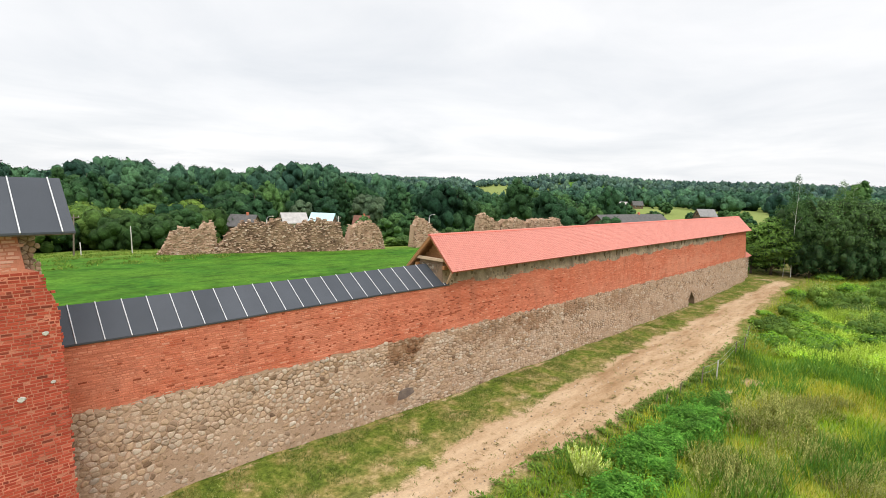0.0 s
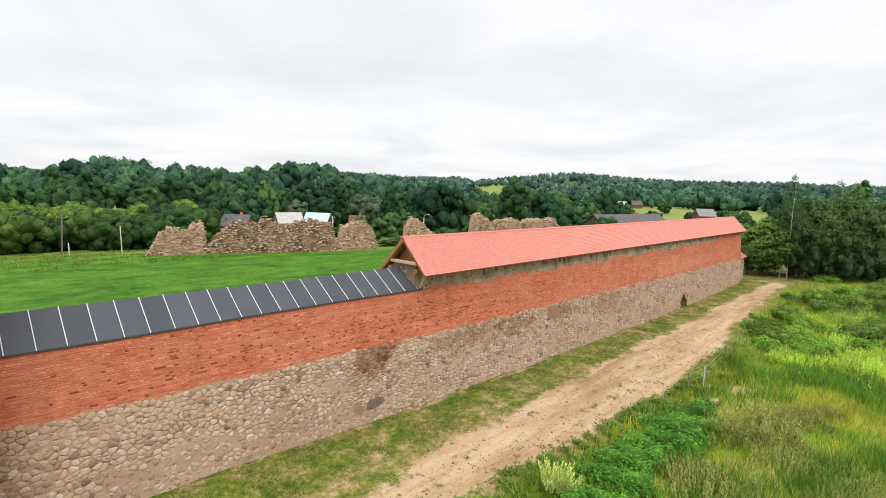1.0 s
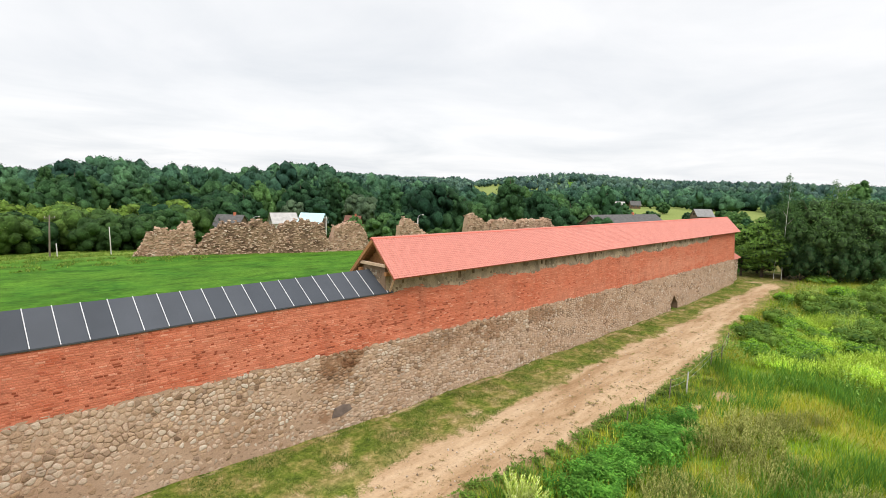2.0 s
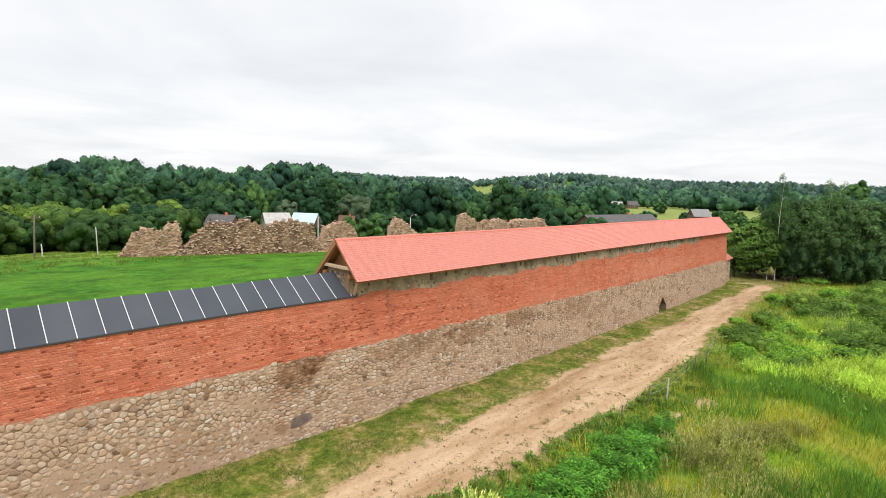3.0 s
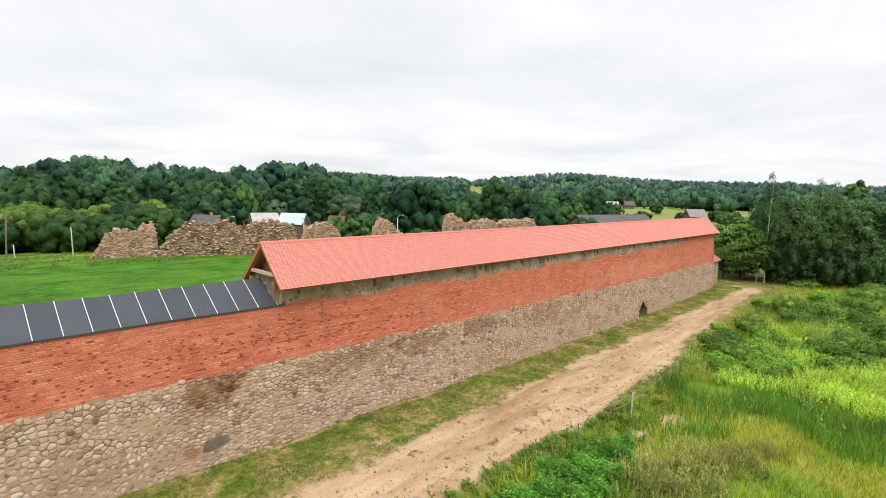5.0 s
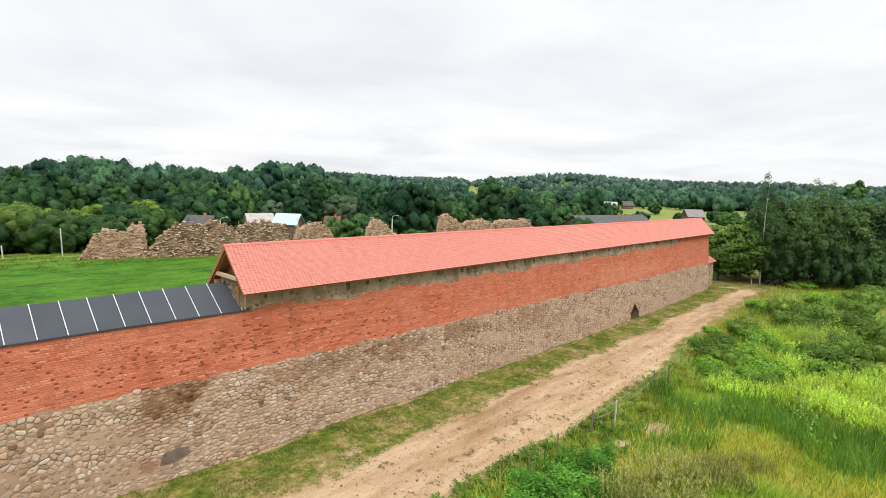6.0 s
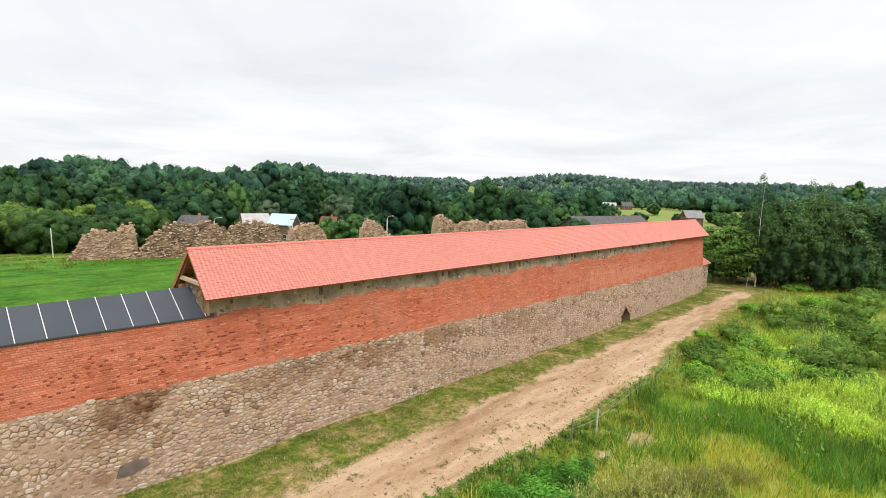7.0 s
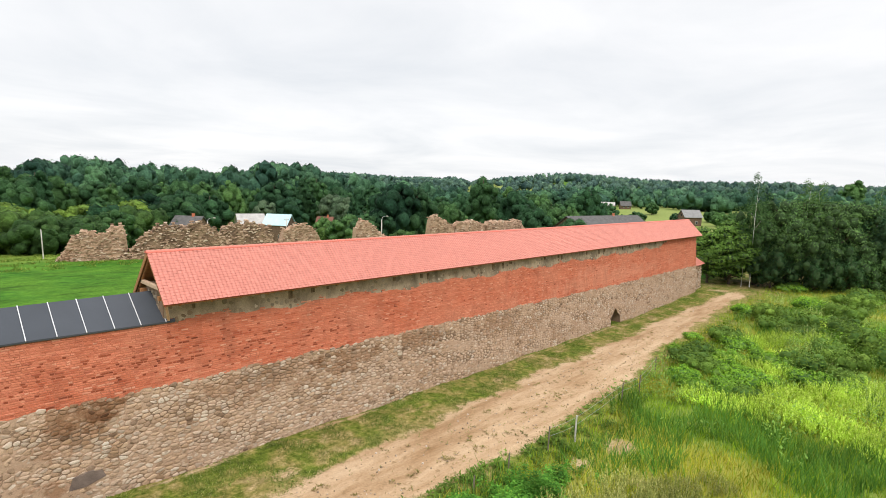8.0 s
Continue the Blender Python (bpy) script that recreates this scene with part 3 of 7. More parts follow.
def ground_mat():
    m, n, l, b, g = node_mat("grass_and_sandy_soil")
    pos = g.outputs["Position"]

    def attr(key):
        a = n.new("ShaderNodeAttribute")
        a.attribute_name = key
        return a.outputs["Fac"]
    big, mid, fine = noise_node(n, l, pos, 0.12, 5, 0.6), noise_node(n, l, pos, 0.9, 6, 0.65), noise_node(n, l, pos, 9, 6, 0.7)
    verge = ramp_node(n, l, mid, [(0.30, (0.060, 0.095, 0.014)), (0.45, (0.115, 0.145, 0.022)), (0.55, (0.20, 0.175, 0.05)), (0.66, (0.30, 0.225, 0.11)), (0.8, (0.40, 0.31, 0.18))])
    tuft = noise_node(n, l, pos, 3.6, 5, 0.75)
    verge = mix_node(n, l, 1.0, verge, ramp_node(n, l, tuft, [(0.3, 0.55), (0.7, 1.45)]), "MULTIPLY")
    verge = mix_node(n, l, attr("worn"), verge, ramp_node(n, l, tuft, [(0.32, (0.13, 0.125, 0.03)), (0.5, (0.27, 0.20, 0.085)), (0.7, (0.38, 0.285, 0.15))]))
    wild = ramp_node(n, l, mid, [(0.3, (0.08, 0.14, 0.022)), (0.55, (0.16, 0.24, 0.04)), (0.75, (0.32, 0.31, 0.08))])
    wild = mix_node(n, l, attr("dry"), wild, (0.27, 0.27, 0.05))
    col = mix_node(n, l, attr("meadow"), verge, wild)
    lawn = ramp_node(n, l, mid, [(0.3, (0.018, 0.070, 0.008)), (0.5, (0.038, 0.118, 0.011)), (0.72, (0.078, 0.180, 0.016))])
    lawn = mix_node(n, l, ramp_node(n, l, big, [(0.35, 0.0), (0.65, 1.0)]), lawn, mix_node(n, l, 1.0, (0.074, 0.165, 0.016), ramp_node(n, l, noise_node(n, l, pos, 2.4, 5, 0.7), [(0.3, 0.6), (0.7, 1.4)]), "MULTIPLY"))
    mown = noise_node(n, l, pos, 1.0, 6, 0.7, (0.22, 0.42, 1.0))
    lawn = mix_node(n, l, 1.0, lawn, ramp_node(n, l, mown, [(0.32, 0.55), (0.5, 1.0), (0.68, 1.3)]), "MULTIPLY")
    col = mix_node(n, l, attr("lawn"), col, lawn)
    crop = ramp_node(n, l, mid, [(0.3, (0.15, 0.20, 0.05)), (0.7, (0.23, 0.26, 0.08))])
    col = mix_node(n, l, attr("field"), col, crop)
    drag = noise_node(n, l, pos, 1.0, 6, 0.65, (0.16, 0.9, 1.0))
    soil = ramp_node(n, l, drag, [(0.28, (0.26, 0.155, 0.078)), (0.42, (0.37, 0.245, 0.14)), (0.56, (0.46, 0.325, 0.20)), (0.75, (0.52, 0.385, 0.255))])
    spots = noise_node(n, l, pos, 2.6, 5, 0.7)
    soil = mix_node(n, l, ramp_node(n, l, spots, [(0.56, 0.0), (0.66, 0.75)]), soil, (0.25, 0.165, 0.085))
    soil = mix_node(n, l, 0.55, soil, ramp_node(n, l, fine, [(0.3, 0.7), (0.7, 1.22)]), "MULTIPLY")
    # the edge of the track is ragged
    edge = n.new("ShaderNodeMath")
    edge.operation = "MULTIPLY_ADD"
    l.new(fine, edge.inputs[0])
    edge.inputs[1].default_value = 0.9
    l.new(attr("bare"), edge.inputs[2])
    col = mix_node(n, l, 0.5, col, ramp_node(n, l, fine, [(0.3, 0.55), (0.7, 1.4)]), "MULTIPLY")
    col = mix_node(n, l, ramp_node(n, l, edge.outputs[0], [(0.72, 0.0), (1.06, 1.0)]), col, soil)
    l.new(col, b.inputs["Base Color"])
    b.inputs["Roughness"].default_value, b.inputs["Specular IOR Level"].default_value = 0.95, 0.06
    bump_node(n, l, b, fine, 0.6, 0.05)
    return m


make_ground()

# ---- the castle wall ----
WALL_X0, WALL_X1, RED_X0 = -2.9, 73.25, 14.25
SEAM_TOP, HEAD = 5.62, 6.42


def face_y(x, z):
    """The outer face of the wall: slightly bent along its length and battered."""
    return np.interp(x, [-3, 14.4, 28.8, 50.4, 73.2], [17.45, 16.76, 16.30, 16.2, 16.4]) + 0.065 * (z + 0.35)


def back_y(x):
    return np.interp(x, [-3, 14, 75], [19.6, 19.35, 19.3])


def brick_foot(x):
    """Height at which the stone gives way to brick."""
    return np.interp(x, [-3, 12, 30, 47, 73], [3.34, 3.24, 3.22, 3.0, 2.75]) + 0.03 * np.sin(x * 1.9) + 0.03 * np.sin(x * 4.3 + 1)


def brick_head(x):
    """Height at which the brick ends under the red roof."""
    if x < RED_X0 - 0.2:
        return SEAM_TOP - 0.02
    h = 5.62 + 0.10 * sin(x * 0.9) + 0.07 * sin(x * 2.7 + 2)
    return h + 0.7 * float(sstep(60, 66, x))


def make_core(parent):
    """The body of the wall with its batter, and the small pointed opening cut into it."""
    ax, aw, ah = 51.4, 0.92, 1.5
    xs = sorted(set(list(np.round(np.arange(WALL_X0, WALL_X1, 1.2), 2)) + [WALL_X1, RED_X0, RED_X0 + 0.01]))
    s = Soup()
    for x0, x1 in zip(xs[:-1], xs[1:]):
        if x1 - x0 < 0.02:
            continue
        top = SEAM_TOP - 0.03 if x1 <= RED_X0 + 0.001 else HEAD
        if x0 < ax + aw and x1 > ax - aw:
            continue
        zs = [-1.4, 3.0, top]
        V = [(x, face_y(x, z), z) for z in zs for x in (x0, x1)] + [(x, back_y(x), z) for z in zs for x in (x0, x1)]
        s.add(V, [(0, 1, 3, 2), (2, 3, 5, 4), (7, 6, 8, 9), (9, 8, 10, 11), (4, 5, 11, 10)])
        if x0 == xs[0] or abs(x0 - RED_X0) < 0.02:
            s.add(V, [(0, 2, 8, 6), (2, 4, 10, 8)])
        if x1 == xs[-1]:
            s.add(V, [(1, 7, 9, 3), (3, 9, 11, 5)])
    # the stretch round the opening
    lo = max(x for x in xs if x <= ax - aw)
    hi = min(x for x in xs if x >= ax + aw)
    g = gz(ax, 16.0) - 0.1
    arch = [(ax - aw, g), (ax - aw * 0.97, g + 0.75), (ax - aw * 0.62, g + 1.2), (ax, g + ah), (ax + aw * 0.62, g + 1.2), (ax + aw * 0.97, g + 0.75), (ax + aw, g)]
    def p(x, z, d=0.0):
        return (x, face_y(x, z) + d, z)
    s.add([p(lo, -1.4), p(lo, g + 0.75), p(lo, HEAD), p(ax, HEAD), p(hi, HEAD), p(hi, g + 0.75), p(hi, -1.4)] + [p(*q) for q in arch] + [p(ax - aw, -1.4), p(ax + aw, -1.4)],
          [(0, 14, 7, 8, 1), (1, 8, 9, 10, 3, 2), (3, 10, 11, 12, 5, 4), (5, 12, 13, 15, 6), (14, 15, 13, 7)])
    s.add([p(*q) for q in arch] + [p(*q, 2.85) for q in arch], [(i, i + 1, i + 8, i + 7) for i in range(6)] + [(7, 8, 9, 10, 11, 12, 13)])
    s.add([(lo, back_y(lo), -1.4), (hi, back_y(hi), -1.4), (hi, back_y(hi), HEAD), (lo, back_y(lo), HEAD), p(lo, HEAD), p(hi, HEAD)], [(1, 0, 3, 2), (3, 4, 5, 2)])
    part("core", s.mesh("core", MAT["mortar"]), parent)
    return ax, aw, g, ah


def brick_shape(w, h, deep, seed):
    """A brick, front to -y, about the middle of its back's front edge; its face is a little uneven."""
    r = random.Random(seed)
    c = 0.008
    j = lambda a: r.uniform(-a, a)
    V = [(-w / 2, 0, -h / 2), (w / 2, 0, -h / 2), (w / 2, 0, h / 2), (-w / 2, 0, h / 2)]
    V += [(sx * (w / 2 - c) + j(0.004), -deep + j(0.003), sz * (h / 2 - c) + j(0.004)) for sx, sz in ((-1, -1), (1, -1), (1, 1), (-1, 1))]
    return V, [(4, 5, 6, 7), (0, 1, 5, 4), (1, 2, 6, 5), (2, 3, 7, 6), (3, 0, 4, 7)]


def lay_bricks(parent, key, x0, x1, z0, z1, face, inside, single, seed, dirn=0.0, proud=(0.006, 0.02), gap=0.013, name="brick", course=0.08, brick_l=0.265, edge=None):
    """Courses of bricks, stretchers and headers in turn, over face(x, z); single(x, z) says which become pieces of their own."""
    r = random.Random(seed)
    lengths = [brick_l - gap, brick_l / 2 - gap]
    shapes = [mesh_from(name, *brick_shape(lengths[k % 2], course - gap, 0.05, k), MAT[key, True]) for k in range(8)]
    burnt = [mesh_from(name, *brick_shape(lengths[1], course - gap, 0.05, 20 + k), MAT["burnt", True]) for k in range(2)]
    s, dark, count = Soup(), Soup(), 0
    z, row = z0, 0
    while z < z1:
        x = x0 - r.uniform(0, brick_l)
        k = row % 2
        while x < x1:
            head = (k % 3 == 2) if row % 2 else (k % 2 == 1)
            ln = lengths[1] if head else lengths[0]
            left, cut = x, False
            x += ln + gap
            k += 1
            if edge and left + ln > edge(z):
                ln, cut = edge(z) - left, True
                if ln < 0.07:
                    continue
            cx = left + (ln + gap) / 2
            if not inside(cx, z + course / 2):
                continue
            out = r.uniform(*proud)
            y = face(cx, z) + 0.05 - out
            cz = z + course / 2 + r.uniform(-0.004, 0.004)
            slope = (face(cx + 0.5, z) - face(cx - 0.5, z))
            zone = math.exp(-((cx - 11.5) / 9) ** 2 - ((z - 4.15) / 0.62) ** 2) * float(sstep(-0.6, 0.2, wobble(cx, z * 4, 2.2, 61)))
            scorched = r.random() < ((0.95 if head else 0.42) * zone if row % 3 == 1 else (0.45 if head else 0.05) * zone) + (0.03 if head else 0.003)
            if single(cx, cz) and count < 300 and not cut:
                m = burnt[r.randrange(2)] if scorched and head else shapes[2 * r.randrange(4) + (1 if head else 0)]
                part(name, m, parent, at=Matrix.Translation((cx, y, cz)) @ Matrix.Rotation(math.atan(slope), 4, "Z"))
                count += 1
            else:
                V, F = brick_shape(ln, course - gap, 0.05, r.random())
                (dark if scorched else s).add([(cx + a, y + b + slope * a, cz + c) for a, b, c in V], F)
        z += course
        row += 1
    tagged(part(name + "work", s.mesh(name + "work", MAT[key, False]), parent), kind="stuff")
    if dark.v:
        tagged(part("burnt_" + name + "work", dark.mesh("burnt_" + name + "work", MAT["burnt", False]), parent), kind="stuff")


def clip_cell(poly, px, pz, qx, qz):
    """The part of poly nearer to p than to q."""
    mx, mz, nx, nz = (px + qx) / 2, (pz + qz) / 2, qx - px, qz - pz
    out = []
    for (ax, az), (bx, bz) in zip(poly, poly[1:] + poly[:1]):
        da, db = (ax - mx) * nx + (az - mz) * nz, (bx - mx) * nx + (bz - mz) * nz
        if da <= 0:
            out.append((ax, az))
        if da * db < 0:
            t = da / (da - db)
            out.append((ax + (bx - ax) * t, az + (bz - az) * t))
    return out


def flat_cells(x0, x1, z0, z1, size, seed, flat):
    """Field stones that are broader than high."""
    for a, b, poly in stone_cells(x0 / flat, x1 / flat, z0, z1, lambda x: size(x * flat), seed):
        yield a * flat, b, [(u * flat, w) for u, w in poly]


def stone_cells(x0, x1, z0, z1, size, seed):
    """Irregular field stones packed over a strip: (middle, outline) for each."""
    r = random.Random(seed)
    pts, grid = [], {}
    x = x0
    while x < x1:
        sx = size(x)
        z = z0 + r.uniform(-0.5, 0.3) * sx
        while z < z1:
            pts.append((x + r.uniform(-0.46, 0.46) * sx, z + r.uniform(-0.36, 0.36) * sx))
            z += sx * r.uniform(0.72, 1.05)
        x += sx * 1.08
    for i, (a, b) in enumerate(pts):
        grid.setdefault((int(a // 0.6), int(b // 0.6)), []).append(i)
    for i, (a, b) in enumerate(pts):
        h = 0.42
        if not (x0 < a < x1 and z0 - 0.1 < b < z1):
            continue
        lo, hi, top = max(a - h, x0), min(a + h, x1), min(b + h, z1)
        poly = [(lo, b - h), (hi, b - h), (hi, top), (lo, top)]
        ci, cj = int(a // 0.6), int(b // 0.6)
        for u in range(ci - 2, ci + 3):
            for w in range(cj - 2, cj + 3):
                for j in grid.get((u, w), ()):
                    if j != i and abs(pts[j][0] - a) < 1.0 and abs(pts[j][1] - b) < 1.0:
                        poly = clip_cell(poly, a, b, *pts[j])
        if len(poly) > 2:
            yield a, b, poly


def stone_shape(cx, cz, poly, r, gap, high):
    """A rounded stone over the outline, about (cx, 0, cz), bulging to -y."""
    k = len(poly)
    ring = []
    for i in range(k):
        (ax, az), (bx, bz) = poly[i], poly[(i + 1) % k]
        if math.hypot(bx - ax, bz - az) < 0.03:
            continue
        for t in (0.22, 0.78) if cx < 26 else (0.5,):
            ring.append((ax + (bx - ax) * t - cx, az + (bz - az) * t - cz))
    if len(ring) < 4:
        return None
    ext = max(math.hypot(*p) for p in ring)
    s0 = max(0.3, 1 - gap / max(ext, 0.05))
    n = len(ring)
    V = [(p[0] * s0, 0.02, p[1] * s0) for p in ring]
    V += [(p[0] * s0 * r.uniform(0.86, 0.98), -high * r.uniform(0.5, 0.9), p[1] * s0 * r.uniform(0.86, 0.98)) for p in ring]
    V += [(p[0] * s0 * 0.66, -high * r.uniform(0.75, 1.15), p[1] * s0 * 0.66) for p in ring]
    F = [(i, (i + 1) % n, n + (i + 1) % n, n + i) for i in range(n)] + [(n + i, n + (i + 1) % n, 2 * n + (i + 1) % n, 2 * n + i) for i in range(n)]
    F.append(tuple(range(2 * n, 3 * n)))
    return V, F


def lay_stones(parent, key, cells, face, inside, single, seed, gap, high, name="stone", smooth=True):
    r = random.Random(seed)
    s, count = Soup(), 0
    for a, b, poly in cells:
        if not inside(a, b) or not inside(a, max(q[1] for q in poly) * 0.55 + b * 0.45):
            continue
        made = stone_shape(a, b, poly, r, gap(a) * r.uniform(0.6, 1.6), high(a) * r.uniform(0.4, 1.5))
        if not made:
            continue
        V, F = made
        if single(a, b) and count < 300:
            y = float(face(a, b))
            W = [(v[0], v[1] + float(face(a + v[0], b + v[2])) - y, v[2]) for v in V]
            part(name, mesh_from(name, W, F, MAT[key, True], smooth), parent, at=(a, y, b))
            count += 1
        else:
            s.add([(a + v[0], v[1] + float(face(a + v[0], b + v[2])), b + v[2]) for v in V], F)
    tagged(part(name + "work", s.mesh(name + "work", MAT[key, False], smooth), parent), kind="stuff")


wall = root("castle_wall", (30, 18, -0.4), "long castle wall, red brick over rounded field stones, partly roofed", "wall", kind="structure")
ARCH = make_core(wall)

# ---- roofs of the wall ----
RIDGE_Y, RIDGE_Z, EAVE_Z = 17.96, 8.27, 6.50
ROOF_X0, ROOF_X1, HALF, FALL = 13.96, 73.5, 1.70, 0.0028


def tile_shape(w, ln, thick, bow):
    """A flat clay tile with a rounded tail; tail to -y, lying along y, about its head's middle."""
    tail = [(-w / 2, -ln + w * 0.12), (-w * 0.36, -ln + w * 0.04), (-w * 0.13, -ln), (w * 0.13, -ln), (w * 0.36, -ln + w * 0.04), (w / 2, -ln + w * 0.12)]
    rise = [bow * (1 - (2 * x / w) ** 2) for x, y in tail]
    V = [(x, 0, thick + b) for (x, y), b in zip(tail, rise)] + [(x, y, thick + b) for (x, y), b in zip(tail, rise)] + [(x, y + 0.004, b * 0.6) for (x, y), b in zip(tail, rise)]
    F = [(6 + i, 7 + i, 1 + i, i) for i in range(5)] + [(12 + i, 13 + i, 7 + i, 6 + i) for i in range(5)]
    return V, F


def slope_matrix(side):
    """From the slope's own plane (x along the ridge, y up the slope, z out) to the world, at the ridge."""
    a = math.atan2(RIDGE_Z - EAVE_Z, HALF)
    up = Vector((0, side * cos(a), sin(a)))
    x = Vector((side, 0, 0))
    z = x.cross(up)
    fall = Matrix(((1, 0, 0, 0), (0, 1, 0, 0), (-FALL, 0, 1, FALL * ROOF_X0 - 0.04), (0, 0, 0, 1)))
    return fall @ Matrix(((x.x, up.x, z.x, 0), (x.y, up.y, z.y, RIDGE_Y), (x.z, up.z, z.z, RIDGE_Z), (0, 0, 0, 1)))


def make_red_roof():
    roof = root("tiled_roof", (44, RIDGE_Y, 6.4), "long red clay tile gable roof on timber rafters over the wall", "roof")
    L = math.hypot(HALF, RIDGE_Z - EAVE_Z)
    w, rows = 0.168, 20
    step = (L - 0.02) / rows
    r = random.Random(7)
    V, F = tile_shape(w - 0.004, step * 1.9, 0.05, 0.028)
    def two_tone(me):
        """The tiles' cut tails are darker than their faces: shadow put into the colour."""
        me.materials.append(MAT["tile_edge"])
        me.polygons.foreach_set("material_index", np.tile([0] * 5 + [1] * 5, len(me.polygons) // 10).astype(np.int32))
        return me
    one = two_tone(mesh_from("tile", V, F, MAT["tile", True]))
    cols = int((ROOF_X1 - ROOF_X0) / w)
    for side in (1, -1):
        m = slope_matrix(side)
        s, count = Soup(), 0
        for k in range(rows if side == 1 else 0):
            for c in range(cols):
                x = ROOF_X0 + (c + 0.5) * w
                if x > ROOF_X1 - w / 2:
                    continue
                head = -L + (k + 1.9) * step
                t = Matrix.Translation((x * side, head, 0.012)) @ Matrix.Rotation(-0.075 + r.uniform(-0.008, 0.008), 4, "X") @ Matrix.Rotation(r.uniform(-0.008, 0.008), 4, "Z")
                if side == 1 and c < 19 and count < 300:
                    part("tile", one, roof, at=m @ t)
                    count += 1
                else:
                    q = m @ t
                    s.add([q @ Vector(p) for p in V], F)
        if side == -1:
            # the courtyard slope: courses of tiles joined row by row
            for k in range(rows):
                y0, y1 = -L + k * step, -L + (k + 1.2) * step
                for c in range(0, cols, 2):
                    xa, xb = -(ROOF_X0 + c * w), -(ROOF_X0 + (c + 1.96) * w)
                    Q = [m @ Vector(p) for p in ((xb, y0, 0.04), (xa, y0, 0.04), (xa, y1, 0.02), (xb, y1, 0.02), (xb, y0, 0.015), (xa, y0, 0.015))]
                    s.add(Q, [(0, 1, 2, 3), (4, 5, 1, 0)])
            tagged(part("tiling", s.mesh("tiling", MAT["tile", False]), roof), kind="stuff")
        else:
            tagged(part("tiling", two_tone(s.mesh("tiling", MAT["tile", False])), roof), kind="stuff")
        # boards under the tiles
        b = Soup().box(min(ROOF_X0 * side, ROOF_X1 * side) + 0.02, -L + 0.02, -0.05, max(ROOF_X0 * side, ROOF_X1 * side) - 0.02, -0.0, -0.012, m)
        part("decking", b.mesh("decking", MAT["wood"]), roof, "orange-brown boards under the tiles")
    # ridge: half-round caps that overlap
    x, k = ROOF_X0 - 0.02, 0
    cap = Soup()
    ring = [(cos(a), sin(a)) for a in (pi * i / 8 for i in range(9))]
    W = [(0, 0.12 * c, 0.085 * s_) for c, s_ in ring] + [(0.42, 0.105 * c, 0.072 * s_) for c, s_ in ring]
    cap.add(W, [(i, i + 9, i + 10, i + 1) for i in range(8)] + [(0, 1, 2, 3, 4, 5, 6, 7, 8)])
    cap_me = cap.mesh("ridge_tile", MAT["ridge"])
    while x < ROOF_X1 - 0.3:
        part("ridge_tile", cap_me, roof, at=Matrix.Translation((x, RIDGE_Y, RIDGE_Z - 0.02 - FALL * (x - ROOF_X0))) @ Matrix.Rotation(-0.012, 4, "Y"))
        x += 0.40
    # rafters, with their feet showing under the eaves
    for side in (1, -1):
        m = slope_matrix(side)
        x = ROOF_X0 + (0.62 if side == 1 else 0.10)
        while x < ROOF_X1:
            s = Soup().beam(m @ Vector((x * side, -L + 0.06, -0.12)), m @ Vector((x * side, -0.03, -0.12)), 0.09, 0.13)
            part("rafter", s.mesh("rafter", MAT["wood"]), roof)
            x += 1.18
        for x in (ROOF_X0 + 0.07 * (side == 1), ROOF_X1):
            deep = 0.08 if side == 1 else 0.17
            s = Soup().beam(m @ Vector((x * side, -L, 0.015 - deep / 2)), m @ Vector((x * side, 0, 0.015 - deep / 2)), 0.035, deep)
            if side == 1:
                part("verge_tile", s.mesh("verge_tile", MAT["ridge"]), roof, "red clay verge along the gable edge")
            else:
                part("barge_board", s.mesh("barge_board", MAT["wood"]), roof, "stained timber board along the gable edge")
    for x in (ROOF_X0 + 0.12, ROOF_X1 - 0.12):
        s = Soup().beam((x, RIDGE_Y - 1.0, 7.02), (x, RIDGE_Y + 1.0, 7.02), 0.13, 0.16)
        part("tie_beam", s.mesh("tie_beam", MAT["pale_wood"]), roof, "pale planed timber tie beam in the gable")
    for y, x in ((RIDGE_Y - 1.0, 0), (RIDGE_Y + 1.0, 0)):
        s = Soup().beam((ROOF_X0 + 0.05, y, HEAD + 0.22), (ROOF_X1 - 0.05, y, HEAD + 0.22), 0.16, 0.18)
        part("wall_plate", s.mesh("wall_plate", MAT["wood"]), roof)
    s = Soup().beam((14.35, 16.95, 5.78), (14.1, 16.42, 6.42), 0.09, 0.09)
    part("brace", s.mesh("brace", MAT["pale_wood"]), roof, "pale timber brace under the eave")
    # boarded gable, set back
    g = Soup()
    for k in range(12):
        y = RIDGE_Y - 1.2 + k * 0.2
        top = RIDGE_Z - 0.2 - abs(y + 0.1 - RIDGE_Y) - 0.1
        if top > 6.9:
            g.box(14.55, y, 6.9, 14.575, y + 0.192, top)
    part("gable_board", g.mesh("gable_board", MAT["wood"]), roof, "brown boarded gable")


def black_eave(x):
    """Eave and ridge of the low dark roof at x."""
    return Vector((x, float(face_y(x, SEAM_TOP)) - 0.10, interp(x, [-3, 1.5, 5, 10, 14.6], [5.61, 5.60, 5.67, 5.72, 5.70]))), Vector((x, interp(x, [-3, 6, 14.6], [18.72, 18.64, 18.42]), interp(x, [-3, 4, 8, 14.6], [6.66, 6.64, 6.62, 6.69])))


